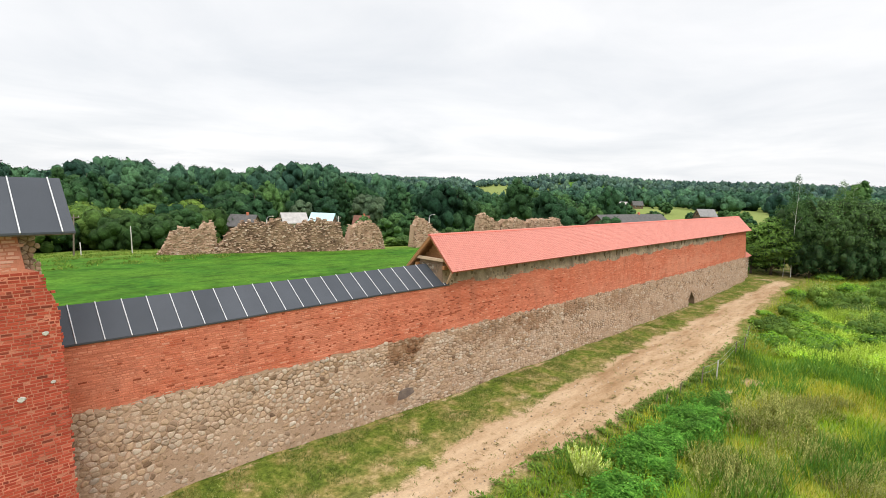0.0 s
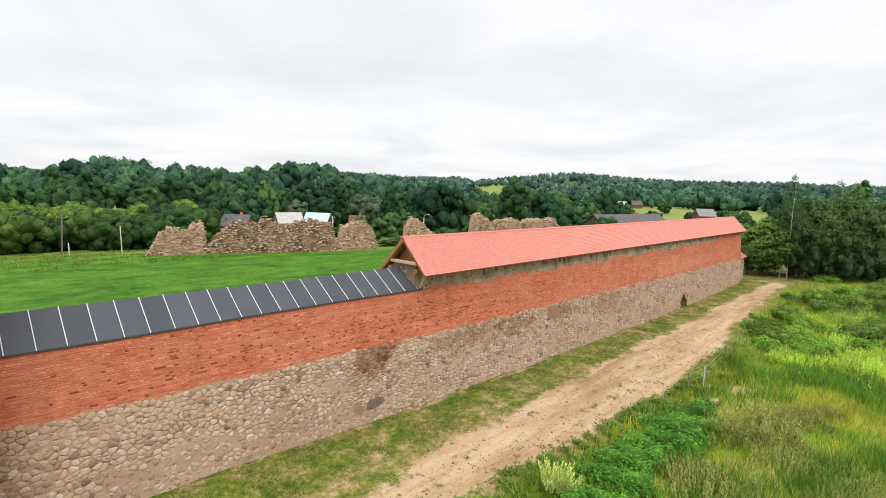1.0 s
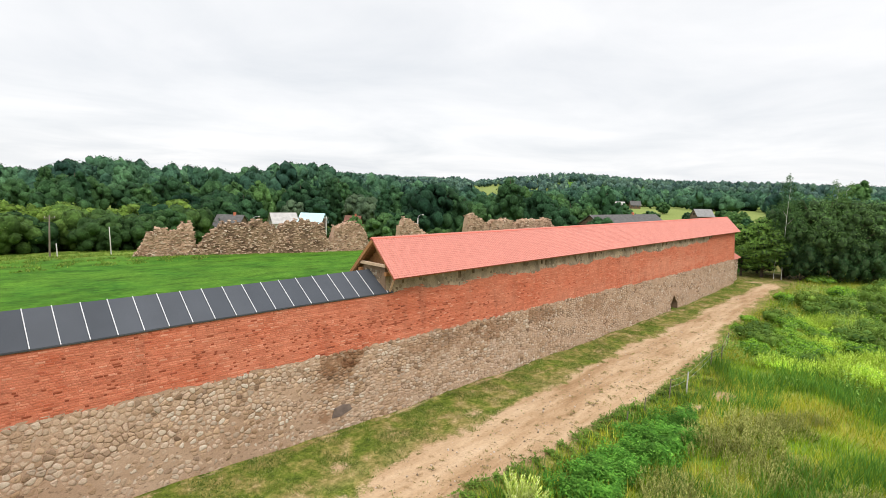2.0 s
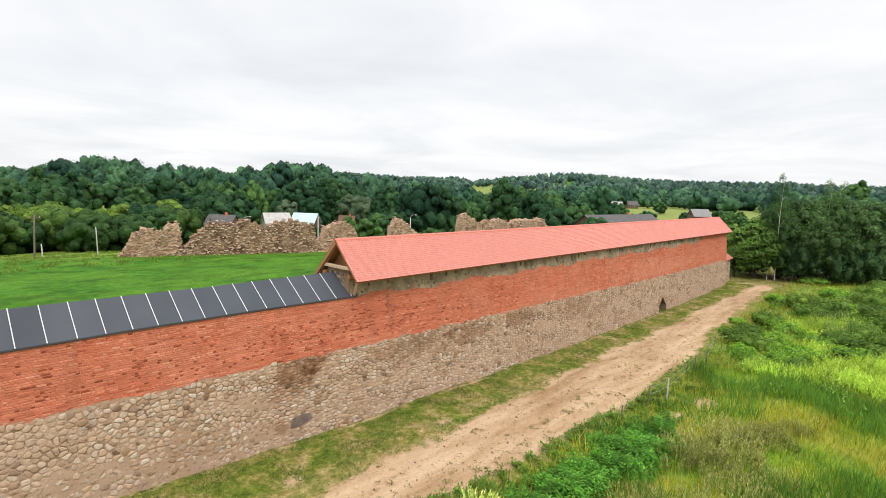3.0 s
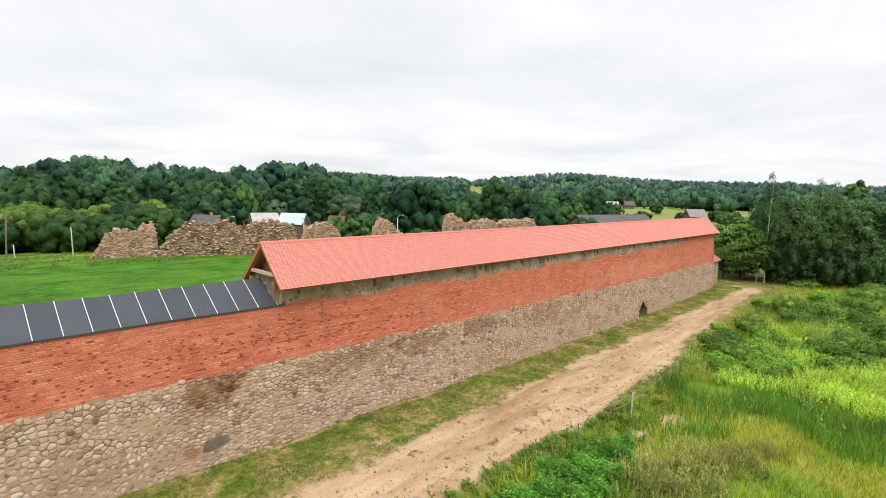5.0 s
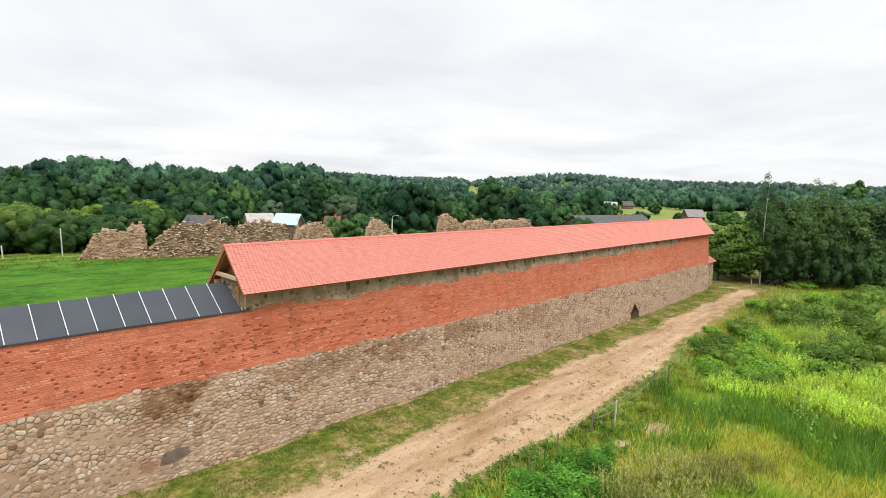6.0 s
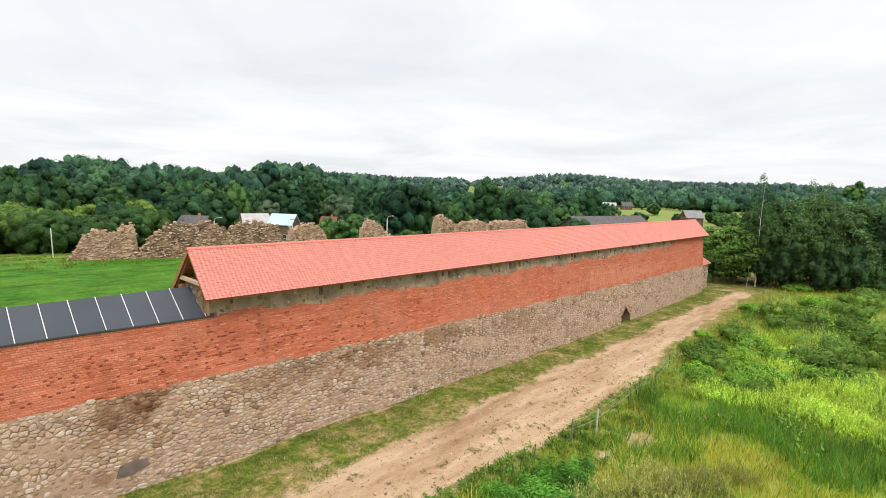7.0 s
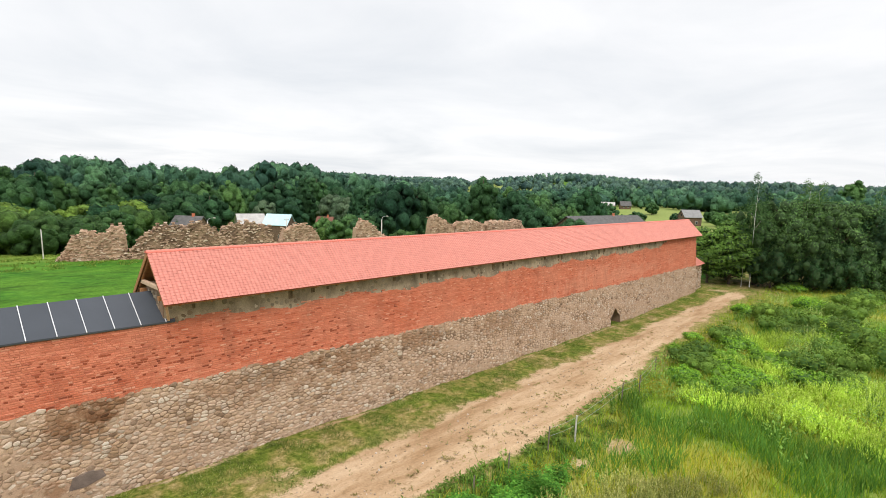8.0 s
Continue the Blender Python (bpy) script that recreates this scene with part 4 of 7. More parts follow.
def make_black_roof(name, at, edge, back, label, parent=None):
    """Dark felt panels between pale cover strips, on both slopes."""
    roof = parent or root(name, (at[0], edge(at[0])[0].y, edge(at[0])[0].z), label, "roof")
    for a, b in zip(at, at[1:]):
        for side in (0, 1):
            e0, r0 = edge(a)
            e1, r1 = edge(b)
            if side:
                e0, e1 = Vector((a, back(a), e0.z)), Vector((b, back(b), e1.z))
            s = Soup()
            sag = Vector((0, 0, -0.012))
            mid0, mid1 = (e0 + r0) / 2 + sag, (e1 + r1) / 2 + sag
            top = [e0, e1, mid0, mid1, r0, r1]
            lo = [p + Vector((0, 0, -0.05)) for p in top]
            F = [(0, 1, 3, 2), (2, 3, 5, 4)] if not side else [(1, 0, 2, 3), (3, 2, 4, 5)]
            s.add(top + lo, F + [(6, 7, 1, 0), (7, 6, 8, 9), (9, 8, 10, 11), (6, 0, 2, 8), (8, 2, 4, 10), (7, 9, 3, 1), (9, 11, 5, 3)])
            part("panel", s.mesh("panel", MAT["bitumen"]), roof)
    for x in at[:-1]:
        e, rr = edge(x)
        up = Vector((0, 0, 0.014))
        s = Soup().beam(e + up - (rr - e) * 0.01, rr + up, 0.030, 0.03)
        part("strip", s.mesh("strip", MAT["strip"]), roof, "pale metal cover strip")
    s = Soup()
    for a, b in zip(at, at[1:]):
        s.beam(edge(a)[0] + Vector((0, 0.05, -0.065)), edge(b)[0] + Vector((0, 0.05, -0.065)), 0.03, 0.04)
    part("fascia", s.mesh("fascia", MAT["old_wood"]), roof, "dark timber edge board")
    return roof


make_red_roof()
make_black_roof("felt_roof", [-2.67] + [-1.87 + 0.77 * k + 0.0019 * k * k for k in range(21)] + [14.62], black_eave, lambda x: float(back_y(x)) + 0.2, "low dark roofing felt roof with pale metal strips over the wall")

# stone gable under the red roof, above the dark roof
gable = Soup()
gable.add([(14.24, 17.21, 5.6), (14.24, 19.3, 5.6), (14.24, 19.3, 6.4), (14.24, 18.75, 7.0), (14.24, 17.25, 7.0), (14.24, 17.21, 6.9)] +
          [(14.75, 17.21, 5.6), (14.75, 19.3, 5.6), (14.75, 19.3, 6.4), (14.75, 18.75, 7.0), (14.75, 17.25, 7.0), (14.75, 17.21, 6.9)],
          [(0, 5, 4, 3, 2, 1), (6, 7, 8, 9, 10, 11)] + [(i, (i + 1) % 6, 6 + (i + 1) % 6, 6 + i) for i in range(6)])
part("gable_wall", gable.mesh("gable_wall", MAT["mortar"]), wall, "pale cobbled gable under the tiled roof")

# ---- tower at the wall's end ----
TOWER_Y = 15.0


def tower_edge(z):
    """Right edge of the tower's face; broken back in steps near the top."""
    return interp(z, [-1, 2, 5, 7.3, 7.47, 7.78, 7.87, 8.15, 8.38, 8.46, 8.56, 9.4], [-2.45, -2.53, -2.63, -2.71, -2.79, -2.81, -2.98, -3.0, -3.1, -3.37, -3.46, -3.47])


def make_tower():
    t = root("tower", (-6, 17, -0.4), "dark red brick tower stub with a broken edge and dark roof", "tower")
    s = Soup()
    zs = [-1.2, 2, 5, 7.3, 7.7, 8.0, 8.35, 8.45, 9.3]
    V = []
    for z in zs:
        x = tower_edge(z) - 0.04
        V += [(-9, TOWER_Y, z), (x, TOWER_Y, z), (x, 19.5, z), (-9, 19.5, z)]
    F = []
    for k in range(len(zs) - 1):
        for i in range(4):
            a, b = 4 * k + i, 4 * k + (i + 1) % 4
            F.append((a, b, b + 4, a + 4))
    F.append(tuple(4 * (len(zs) - 1) + i for i in range(4)))
    s.add(V, F)
    part("core", s.mesh("core", MAT["tower_mortar"]), t)
    # the broken stone core shows beside the brick under the eave
    b = Soup().box(-3.5, TOWER_Y + 0.42, 8.2, -3.15, 19.4, 9.32)
    part("rubble_core", b.mesh("rubble_core", MAT["mortar"]), t, "grey rubble core of the broken corner")
    return t


tower = make_tower()
tower_roof = part("roof", Soup().box(-9.0, 15.2, 9.30, -2.6, 18.6, 9.40).mesh("roof", MAT["old_wood"]), tower, "dark roofing felt on timber")
make_black_roof("roof", [-2.64 - 0.85 * k for k in range(6, -1, -1)] + [-2.365], lambda x: (Vector((x, TOWER_Y - 0.38, 9.40)), Vector((x, TOWER_Y + 1.12, 10.74))), lambda x: 17.6, "", tower_roof)

# ---- plants ----
def turn_to(nrm, spin):
    """Two axes across each normal, turned by spin."""
    ref = np.where(np.abs(nrm[:, 2:3]) < 0.9, np.array([[0, 0, 1.0]]), np.array([[1.0, 0, 0]]))
    a = np.cross(nrm, ref)
    a /= np.linalg.norm(a, axis=1, keepdims=True) + 1e-9
    b = np.cross(nrm, a)
    c, s = np.cos(spin)[:, None], np.sin(spin)[:, None]
    return a * c + b * s, b * c - a * s


def leaf_cloud(lobes, count, size, seed, flat=0.3, lo=0.55, aspect=0.6, rough=0.4, keep=0.3, corners=4):
    """Leaf sprays over a set of lobes (x, y, z, rx, ry, rz): an uneven crown with gaps."""
    r = np.random.RandomState(seed)
    L = np.array(lobes, float)
    w = (L[:, 3] * L[:, 4] + L[:, 5] * L[:, 3])
    k = r.choice(len(L), count, p=w / w.sum())
    d = r.normal(size=(count, 3))
    d[:, 2] = np.abs(d[:, 2]) * np.where(r.rand(count) < 0.72, 1, -1)
    d /= np.linalg.norm(d, axis=1, keepdims=True)
    # clumps: pull directions towards a few twigs
    lump = 1 + 0.16 * np.sin(d[:, 0] * 7 + k * 1.7) * np.sin(d[:, 1] * 6 + k) + 0.12 * np.sin(d[:, 2] * 9 + k * 2.1)
    rad = np.minimum((lo + (1.03 - lo) * r.rand(count) ** 0.5) * lump, 1.02)
    C = L[k, :3] + d * L[k, 3:] * rad[:, None]
    nrm = d * (1 - flat) + r.normal(size=(count, 3)) * rough + np.array([0, 0, flat])
    nrm /= np.linalg.norm(nrm, axis=1, keepdims=True)
    nrm *= np.where((nrm * d).sum(1, keepdims=True) < 0, -1, 1)
    u, v = turn_to(nrm, r.uniform(0, 2 * pi, count))
    s = size * r.uniform(0.55, 1.35, count)[:, None]
    u, v = u * s, v * s * aspect
    V = np.stack([C - u * 0.9, C - v + u * 0.1, C + u + nrm * s * 0.25, C + v + u * 0.1], 1).reshape(-1, 3)
    out = d / L[k, 3:]
    out /= np.linalg.norm(out, axis=1, keepdims=True)
    whole = (C - L[0, :3]) / L[0, 3:]
    whole /= np.linalg.norm(whole, axis=1, keepdims=True) + 1e-9
    N = np.repeat((out * 0.45 + whole * 0.55) * (1 - keep) + nrm * keep, corners, 0)
    if corners == 3:
        V = np.stack([C - u, C + u * 0.7 - v, C + u * 0.8 + v + nrm * s * 0.2], 1).reshape(-1, 3)
    return V, np.arange(count * corners).reshape(-1, corners), N


def hull(lobes, f=0.72, ni=5, nj=8):
    """The dense inside of a crown."""
    V, F, N, k = [], [], [], 0
    for x, y, z, rx, ry, rz in lobes:
        for i in range(ni + 1):
            t = pi * i / ni
            for j in range(nj):
                a = 2 * pi * j / nj
                V.append((x + f * rx * sin(t) * cos(a), y + f * ry * sin(t) * sin(a), z + f * rz * cos(t)))
                N.append((sin(t) * cos(a) / rx, sin(t) * sin(a) / ry, cos(t) / rz))
        F += [(k + i * nj + j, k + (i + 1) * nj + j, k + (i + 1) * nj + (j + 1) % nj, k + i * nj + (j + 1) % nj) for i in range(ni) for j in range(nj)]
        k += (ni + 1) * nj
    N = np.array(N)
    return np.array(V), np.array(F), N / np.linalg.norm(N, axis=1, keepdims=True)


def soften(me, N):
    """Shade a crown by its rounded clumps."""
    me.polygons.foreach_set("use_smooth", np.ones(len(me.polygons), bool))
    N = N / np.linalg.norm(N, axis=1, keepdims=True)
    me.normals_split_custom_set_from_vertices(N.tolist())


def crown_mesh(name, lobes, count, size, seed, mat, inner=0.74, flat=0.3, aspect=0.6, inside=None, corners=4):
    V, F, N = leaf_cloud(lobes, count, size, seed, flat, 0.45, aspect, keep=0.45, corners=corners)
    if inner:
        W, G, M = hull(lobes, inner, 4, 7)
        if corners == 3:
            G = np.concatenate([G[:, :3], G[:, [0, 2, 3]]])
        N = np.concatenate([N, M + np.random.RandomState(seed + 2).normal(size=M.shape) * 0.35])
        W = W + np.random.RandomState(seed + 1).normal(size=W.shape) * 0.05 * max(q[3] for q in lobes[1:])
        F = np.concatenate([F, G + len(V)])
        V = np.concatenate([V, W])
    me = mesh_from(name, V, F, MAT[mat])
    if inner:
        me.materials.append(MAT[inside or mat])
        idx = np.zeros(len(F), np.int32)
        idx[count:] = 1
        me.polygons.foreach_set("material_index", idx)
    soften(me, N)
    return me


def make_lobes(h, rad, base, n, seed, droop=1.0, lump=1.0):
    """Lobes for a crown of height h that starts at base: a core, and rounded clumps all over an uneven egg."""
    r = random.Random(seed)
    mid, half = base + (h - base) * 0.48, (h - base) * 0.5
    lobes = [(0, 0, mid, rad * 0.72, rad * 0.72, half * 0.78)]
    for i in range(n):
        t = 1 - 2 * (i + 0.5) / n
        w = math.sqrt(1 - t * t)
        wide = 1.0 + 0.12 * (t < 0) - 0.12 * (t > 0.5)
        a = i * 2.4 + r.uniform(-0.5, 0.5)
        f = r.uniform(0.62, 0.95)
        q = rad * r.uniform(0.20, 0.42) * lump
        lobes.append((rad * f * w * wide * cos(a), rad * f * w * wide * sin(a), mid + half * f * t, q, q, q * r.uniform(0.8, 1.15) * droop))
    return lobes


def make_tree(name, h, rad, base, n, leaves, size, mat, seed, label, bark="bark", group="", stem=None, category="tree", aspect=0.6, inner=0.74, inside=None, corners=4, droop=1.0, lump=1.0):
    """A tree: tapered trunk with limbs, and a crown of leaf sprays in lobes."""
    r = random.Random(seed)
    t = root(name, (0, 0, 0), label, category, group)
    lobes = make_lobes(h, rad, base, n, seed, droop, lump)
    tr = stem or h * 0.02
    s = Soup().tube([(0, 0, -0.6), (0.05, 0, 0.4), (0.12, 0.05, h * 0.35), (0.05, 0.12, h * 0.65), (0, 0, h * 0.92)], [tr * 1.5, tr * 1.1, tr * 0.85, tr * 0.5, tr * 0.12], 7)
    for x, y, z, *_ in lobes[2::4]:
        z0 = max(base * 0.7, z - math.hypot(x, y) * 0.9)
        s.tube([(0.08, 0.04, z0), (x * 0.5, y * 0.5, z0 + (z - z0) * 0.6), (x, y, z)], [tr * 0.45, tr * 0.3, tr * 0.08], 5)
    part("trunk", s.mesh("trunk", MAT[bark], True), t)
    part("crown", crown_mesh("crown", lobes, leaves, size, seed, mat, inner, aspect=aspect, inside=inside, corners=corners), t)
    return t


def make_shrub(name, h, rad, n, leaves, size, mat, seed, label, category="bush", group="", inner=0.55, aspect=0.5, inside="leaf_mid"):
    """A bush: short stems under low lobes of leaves."""
    r = random.Random(seed)
    t = root(name, (0, 0, 0), label, category, group)
    lobes = [(0, 0, h * 0.42, rad * 0.75, rad * 0.75, h * 0.5)]
    for i in range(n):
        a, d = i * 2.4 + r.uniform(-0.4, 0.4), rad * r.uniform(0.45, 0.75)
        q = rad * r.uniform(0.28, 0.46)
        lobes.append((d * cos(a), d * sin(a), h * r.uniform(0.25, 0.7), q, q, min(q, h * 0.4)))
    s = Soup()
    for x, y, z, *_ in lobes[1:]:
        s.tube([(x * 0.15, y * 0.15, -0.25), (x * 0.6, y * 0.6, z * 0.5), (x, y, z)], [0.05, 0.035, 0.012], 5)
    tagged(part("stem_tuft", s.mesh("stem_tuft", MAT["bark"], True), t), kind="stuff")
    part("crown", crown_mesh("crown", lobes, leaves, size, seed, mat, inner, 0.35, aspect, inside, 3), t)
    return t


def make_herb(name, h, rad, stems, leaves, size, mat, seed, label, category="plant", group="", lean=0.35):
    """A stand of upright weeds: thin stems, each with narrow leaves that point up and out."""
    r = np.random.RandomState(seed)
    t = root(name, (0, 0, 0), label, category, group)
    a, d = r.uniform(0, 2 * pi, stems), rad * np.sqrt(r.rand(stems))
    lump = 1 + 0.25 * np.sin(a * 3 + seed) * (d / rad)
    x, y = d * lump * np.cos(a), d * lump * np.sin(a)
    hh = h * (1 - 0.55 * (d / rad) ** 2) * r.uniform(0.65, 1.2, stems)
    lx, ly = x / rad * lean * hh + r.normal(size=stems) * 0.06, y / rad * lean * hh + r.normal(size=stems) * 0.06
    f = np.tile(np.linspace(0.25, 1.0, leaves), stems)
    k = np.repeat(np.arange(stems), leaves)
    base = np.stack([x[k] + lx[k] * f, y[k] + ly[k] * f, hh[k] * f], 1)
    b = r.uniform(0, 2 * pi, stems * leaves)
    up = np.stack([np.cos(b) * 0.6, np.sin(b) * 0.6, r.uniform(0.5, 1.1, len(b))], 1)
    s = size * r.uniform(0.6, 1.3, len(b))[:, None] * (1.15 - 0.4 * f[:, None])
    side = np.stack([-np.sin(b), np.cos(b), 0 * b], 1) * s * 0.2
    V = np.stack([base - side, base + side, base + up * s], 1).reshape(-1, 3)
    tagged(part("foliage", mesh_from("foliage", V, np.arange(len(V)).reshape(-1, 3), MAT[mat]), t), kind="stuff")
    st = np.stack([np.stack([x - 0.008, y, 0 * x - 0.1], 1), np.stack([x + 0.008, y, 0 * x - 0.1], 1), np.stack([x + lx, y + ly, hh], 1)], 1).reshape(-1, 3)
    tagged(part("stem_tuft", mesh_from("stem_tuft", st, np.arange(len(st)).reshape(-1, 3), MAT["leaf_mid"]), t), kind="stuff")
    return t


class Planter:
    """Sets the first of a kind where it is asked to, and copies from then on."""

    def __init__(self, made):
        self.made, self.used = made, False

    def put(self, x, y, scale=1.0, spin=0.0, tall=1.0, sink=0.0):
        m = Matrix.Translation((x, y, gz(x, y) - sink)) @ Matrix.Rotation(spin, 4, "Z") @ Matrix.Diagonal((scale, scale, scale * tall, 1))
        if self.used:
            return copy_thing(self.made, m)
        self.used = True
        self.later = m
        return self.made

    def done(self):
        if self.used:
            self.made.matrix_basis = self.later


def polar(az, r):
    return EYE_AT[0] + r * cos(radians(az)), EYE_AT[1] + r * sin(radians(az))


def blades(name, label, places, height, width, mat, seed, lean=0.35, category="grass"):
    """Grass as one mass: single tapered blades."""
    r = np.random.RandomState(seed)
    n = len(places)
    x, y = places[:, 0], places[:, 1]
    z = ground_z(x, y) - 0.03
    a = r.uniform(0, 2 * pi, n)
    h = height * r.uniform(0.5, 1.35, n)
    w = width * r.uniform(0.6, 1.4, n)
    dx, dy = np.cos(a) * w, np.sin(a) * w
    lx, ly = r.normal(size=n) * h * lean, r.normal(size=n) * h * lean
    V = np.stack([np.stack([x - dx, y - dy, z], 1), np.stack([x + dx, y + dy, z], 1), np.stack([x + lx, y + ly, z + h], 1)], 1).reshape(-1, 3)
    me = mesh_from(name, V, np.arange(3 * n).reshape(-1, 3), MAT[mat])
    return tagged(new(name, me), label, category, kind="stuff")


def scatter(n, x0, x1, y0, y1, seed, keep=None, near=None):
    """Places over a field, thinning out away from the near end."""
    r = np.random.RandomState(seed)
    m = int(n * 3)
    x, y = r.uniform(x0, x1, m), r.uniform(y0, y1, m)
    ok = np.ones(m, bool)
    if near:
        d = np.hypot(x - EYE_AT[0] - 4, y - EYE_AT[1])
        ok &= r.rand(m) < np.clip((near / d) ** 1.5, 0.04, 1)
    if keep is not None:
        ok &= r.rand(m) < keep(x, y)
    p = np.stack([x[ok], y[ok]], 1)
    return p[:n]


# ---- ruined wall across the courtyard ----
RUIN_A, RUIN_U = Vector((24.5, 89.2, 0)), Vector((0.956, -0.2925, 0))
RUIN_N = Vector((0.2925, 0.956, 0))


def make_ruin(profile, seed, thick=2.2):
    """A stump of rubble wall with a ragged top: profile is (along, height) pairs."""
    r = random.Random(seed)
    xs, zs = [p[0] for p in profile], [p[1] for p in profile]
    mid = RUIN_A + RUIN_U * ((xs[0] + xs[-1]) / 2)
    g = gz(mid.x, mid.y)
    t = root("ruined_wall", (mid.x, mid.y, g), "crumbling tan rubble stump of the castle wall", "ruin", "ruined stumps of the far wall")

    def top(s):
        k = math.floor(s / 0.55)
        return interp(s, xs, zs) + 0.22 * sin(s * 5.1 + seed) + 0.16 * sin(s * 11.3) + 0.5 * (random.Random(k * 31 + seed).random() - 0.62)
    n = max(6, int((xs[-1] - xs[0]) / 0.3))
    rows = 14
    body = Soup()
    V, F = [], []
    for side in (-1, 1):
        for i in range(n + 1):
            s = xs[0] + (xs[-1] - xs[0]) * i / n
            base = RUIN_A + RUIN_U * s
            zt, zb = max(top(s), g + 0.15), g - 0.6
            for j in range(rows + 1):
                f = j / rows
                bulge = thick / 2 * (1.12 - 0.30 * f) + r.uniform(-0.13, 0.13)
                p = base + RUIN_N * side * bulge + RUIN_U * r.uniform(-0.09, 0.09)
                V.append((p.x, p.y, zb + (zt - zb) * f + r.uniform(-0.07, 0.07)))
    m = (n + 1) * (rows + 1)
    for i in range(n):
        for j in range(rows):
            a = i * (rows + 1) + j
            b = a + rows + 1
            F += [(a, b, b + 1, a + 1), (m + b, m + a, m + a + 1, m + b + 1)]
        a = i * (rows + 1) + rows
        F.append((a, a + rows + 1, m + a + rows + 1, m + a))
    for j in range(rows):
        F.append((j + 1, m + j + 1, m + j, j))
        e = n * (rows + 1) + j
        F.append((e, m + e, m + e + 1, e + 1))
    body.add(V, F)
    part("core", body.mesh("core", MAT["ruin", False]), t)
    # rough stones bedded in the face and lying on the top
    s = Soup()
    for k in range(int((xs[-1] - xs[0]) * 62)):
        a = r.uniform(xs[0], xs[-1])
        zt = max(top(a), g + 0.2)
        f = r.random()
        z = g - 0.2 + (zt - g + 0.25) * f
        off = -thick / 2 * (1.12 - 0.30 * f) if r.random() < 0.85 else r.uniform(-1, 1) * thick / 2
        if off > -0.8:
            z = zt
        c = RUIN_A + RUIN_U * a + RUIN_N * (off + 0.02)
        w, h, d = r.uniform(0.12, 0.34), r.uniform(0.05, 0.12), r.uniform(0.12, 0.24)
        m4 = Matrix.Translation((c.x, c.y, z)) @ Euler((r.uniform(-0.16, 0.16), r.uniform(-0.14, 0.14), -0.3 + r.uniform(-0.5, 0.5))).to_matrix().to_4x4()
        V8 = [m4 @ Vector((sx * w * r.uniform(0.6, 1), sy * d * r.uniform(0.6, 1), sz * h * r.uniform(0.6, 1))) for sz in (-1, 1) for sx, sy in ((-1, -1), (1, -1), (1, 1), (-1, 1))]
        s.add(V8, BOX_F)
    tagged(part("rubble", s.mesh("rubble", MAT["ruin", False]), t), kind="stuff")


make_ruin([(-0.7, -1.0), (0.3, 0.2), (0.85, 2.0), (1.9, 2.6), (3.2, 3.15), (5.3, 2.6), (6.3, 3.95), (7.5, 4.2), (8.0, 2.8), (8.15, 0.4)], 1)
make_ruin([(8.2, -0.6), (8.6, 0.2), (9.6, 1.4), (11.0, 2.8), (12.4, 4.0), (14.3, 4.0), (16.2, 3.7), (18.6, 4.4), (20.6, 3.4), (21.1, 2.6), (22.1, 3.7), (23.7, 4.0), (26.3, 4.35), (29.6, 3.4), (30.4, 1.3), (30.8, -0.8)], 2)
make_ruin([(30.9, 0.4), (31.8, 3.0), (33.2, 3.4), (34.7, 3.9), (37.4, 3.2), (38.0, 1.2), (38.5, -0.9)], 3)
make_ruin([(44.9, -0.5), (45.2, 2.9), (45.8, 4.05), (46.6, 4.5), (48.0, 3.8), (49.0, 2.9), (51.2, 1.4), (52.6, -0.4)], 4)
make_ruin([(60.6, 0.5), (61.0, 5.0), (62.2, 5.35), (63.2, 4.9), (64.4, 4.6), (65.3, 3.5), (66.4, 3.0)], 5)
make_ruin([(66.8, 2.8), (67.6, 4.1), (69.2, 3.9), (70.4, 4.35), (71.8, 4.2), (73.0, 3.7), (74.2, 3.4)], 6)
make_ruin([(74.6, 3.3), (75.6, 4.1), (77.5, 4.3), (79.8, 3.8), (81.9, 4.3), (83.6, 4.2), (84.6, 3.2), (86.0, 0.5)], 7)


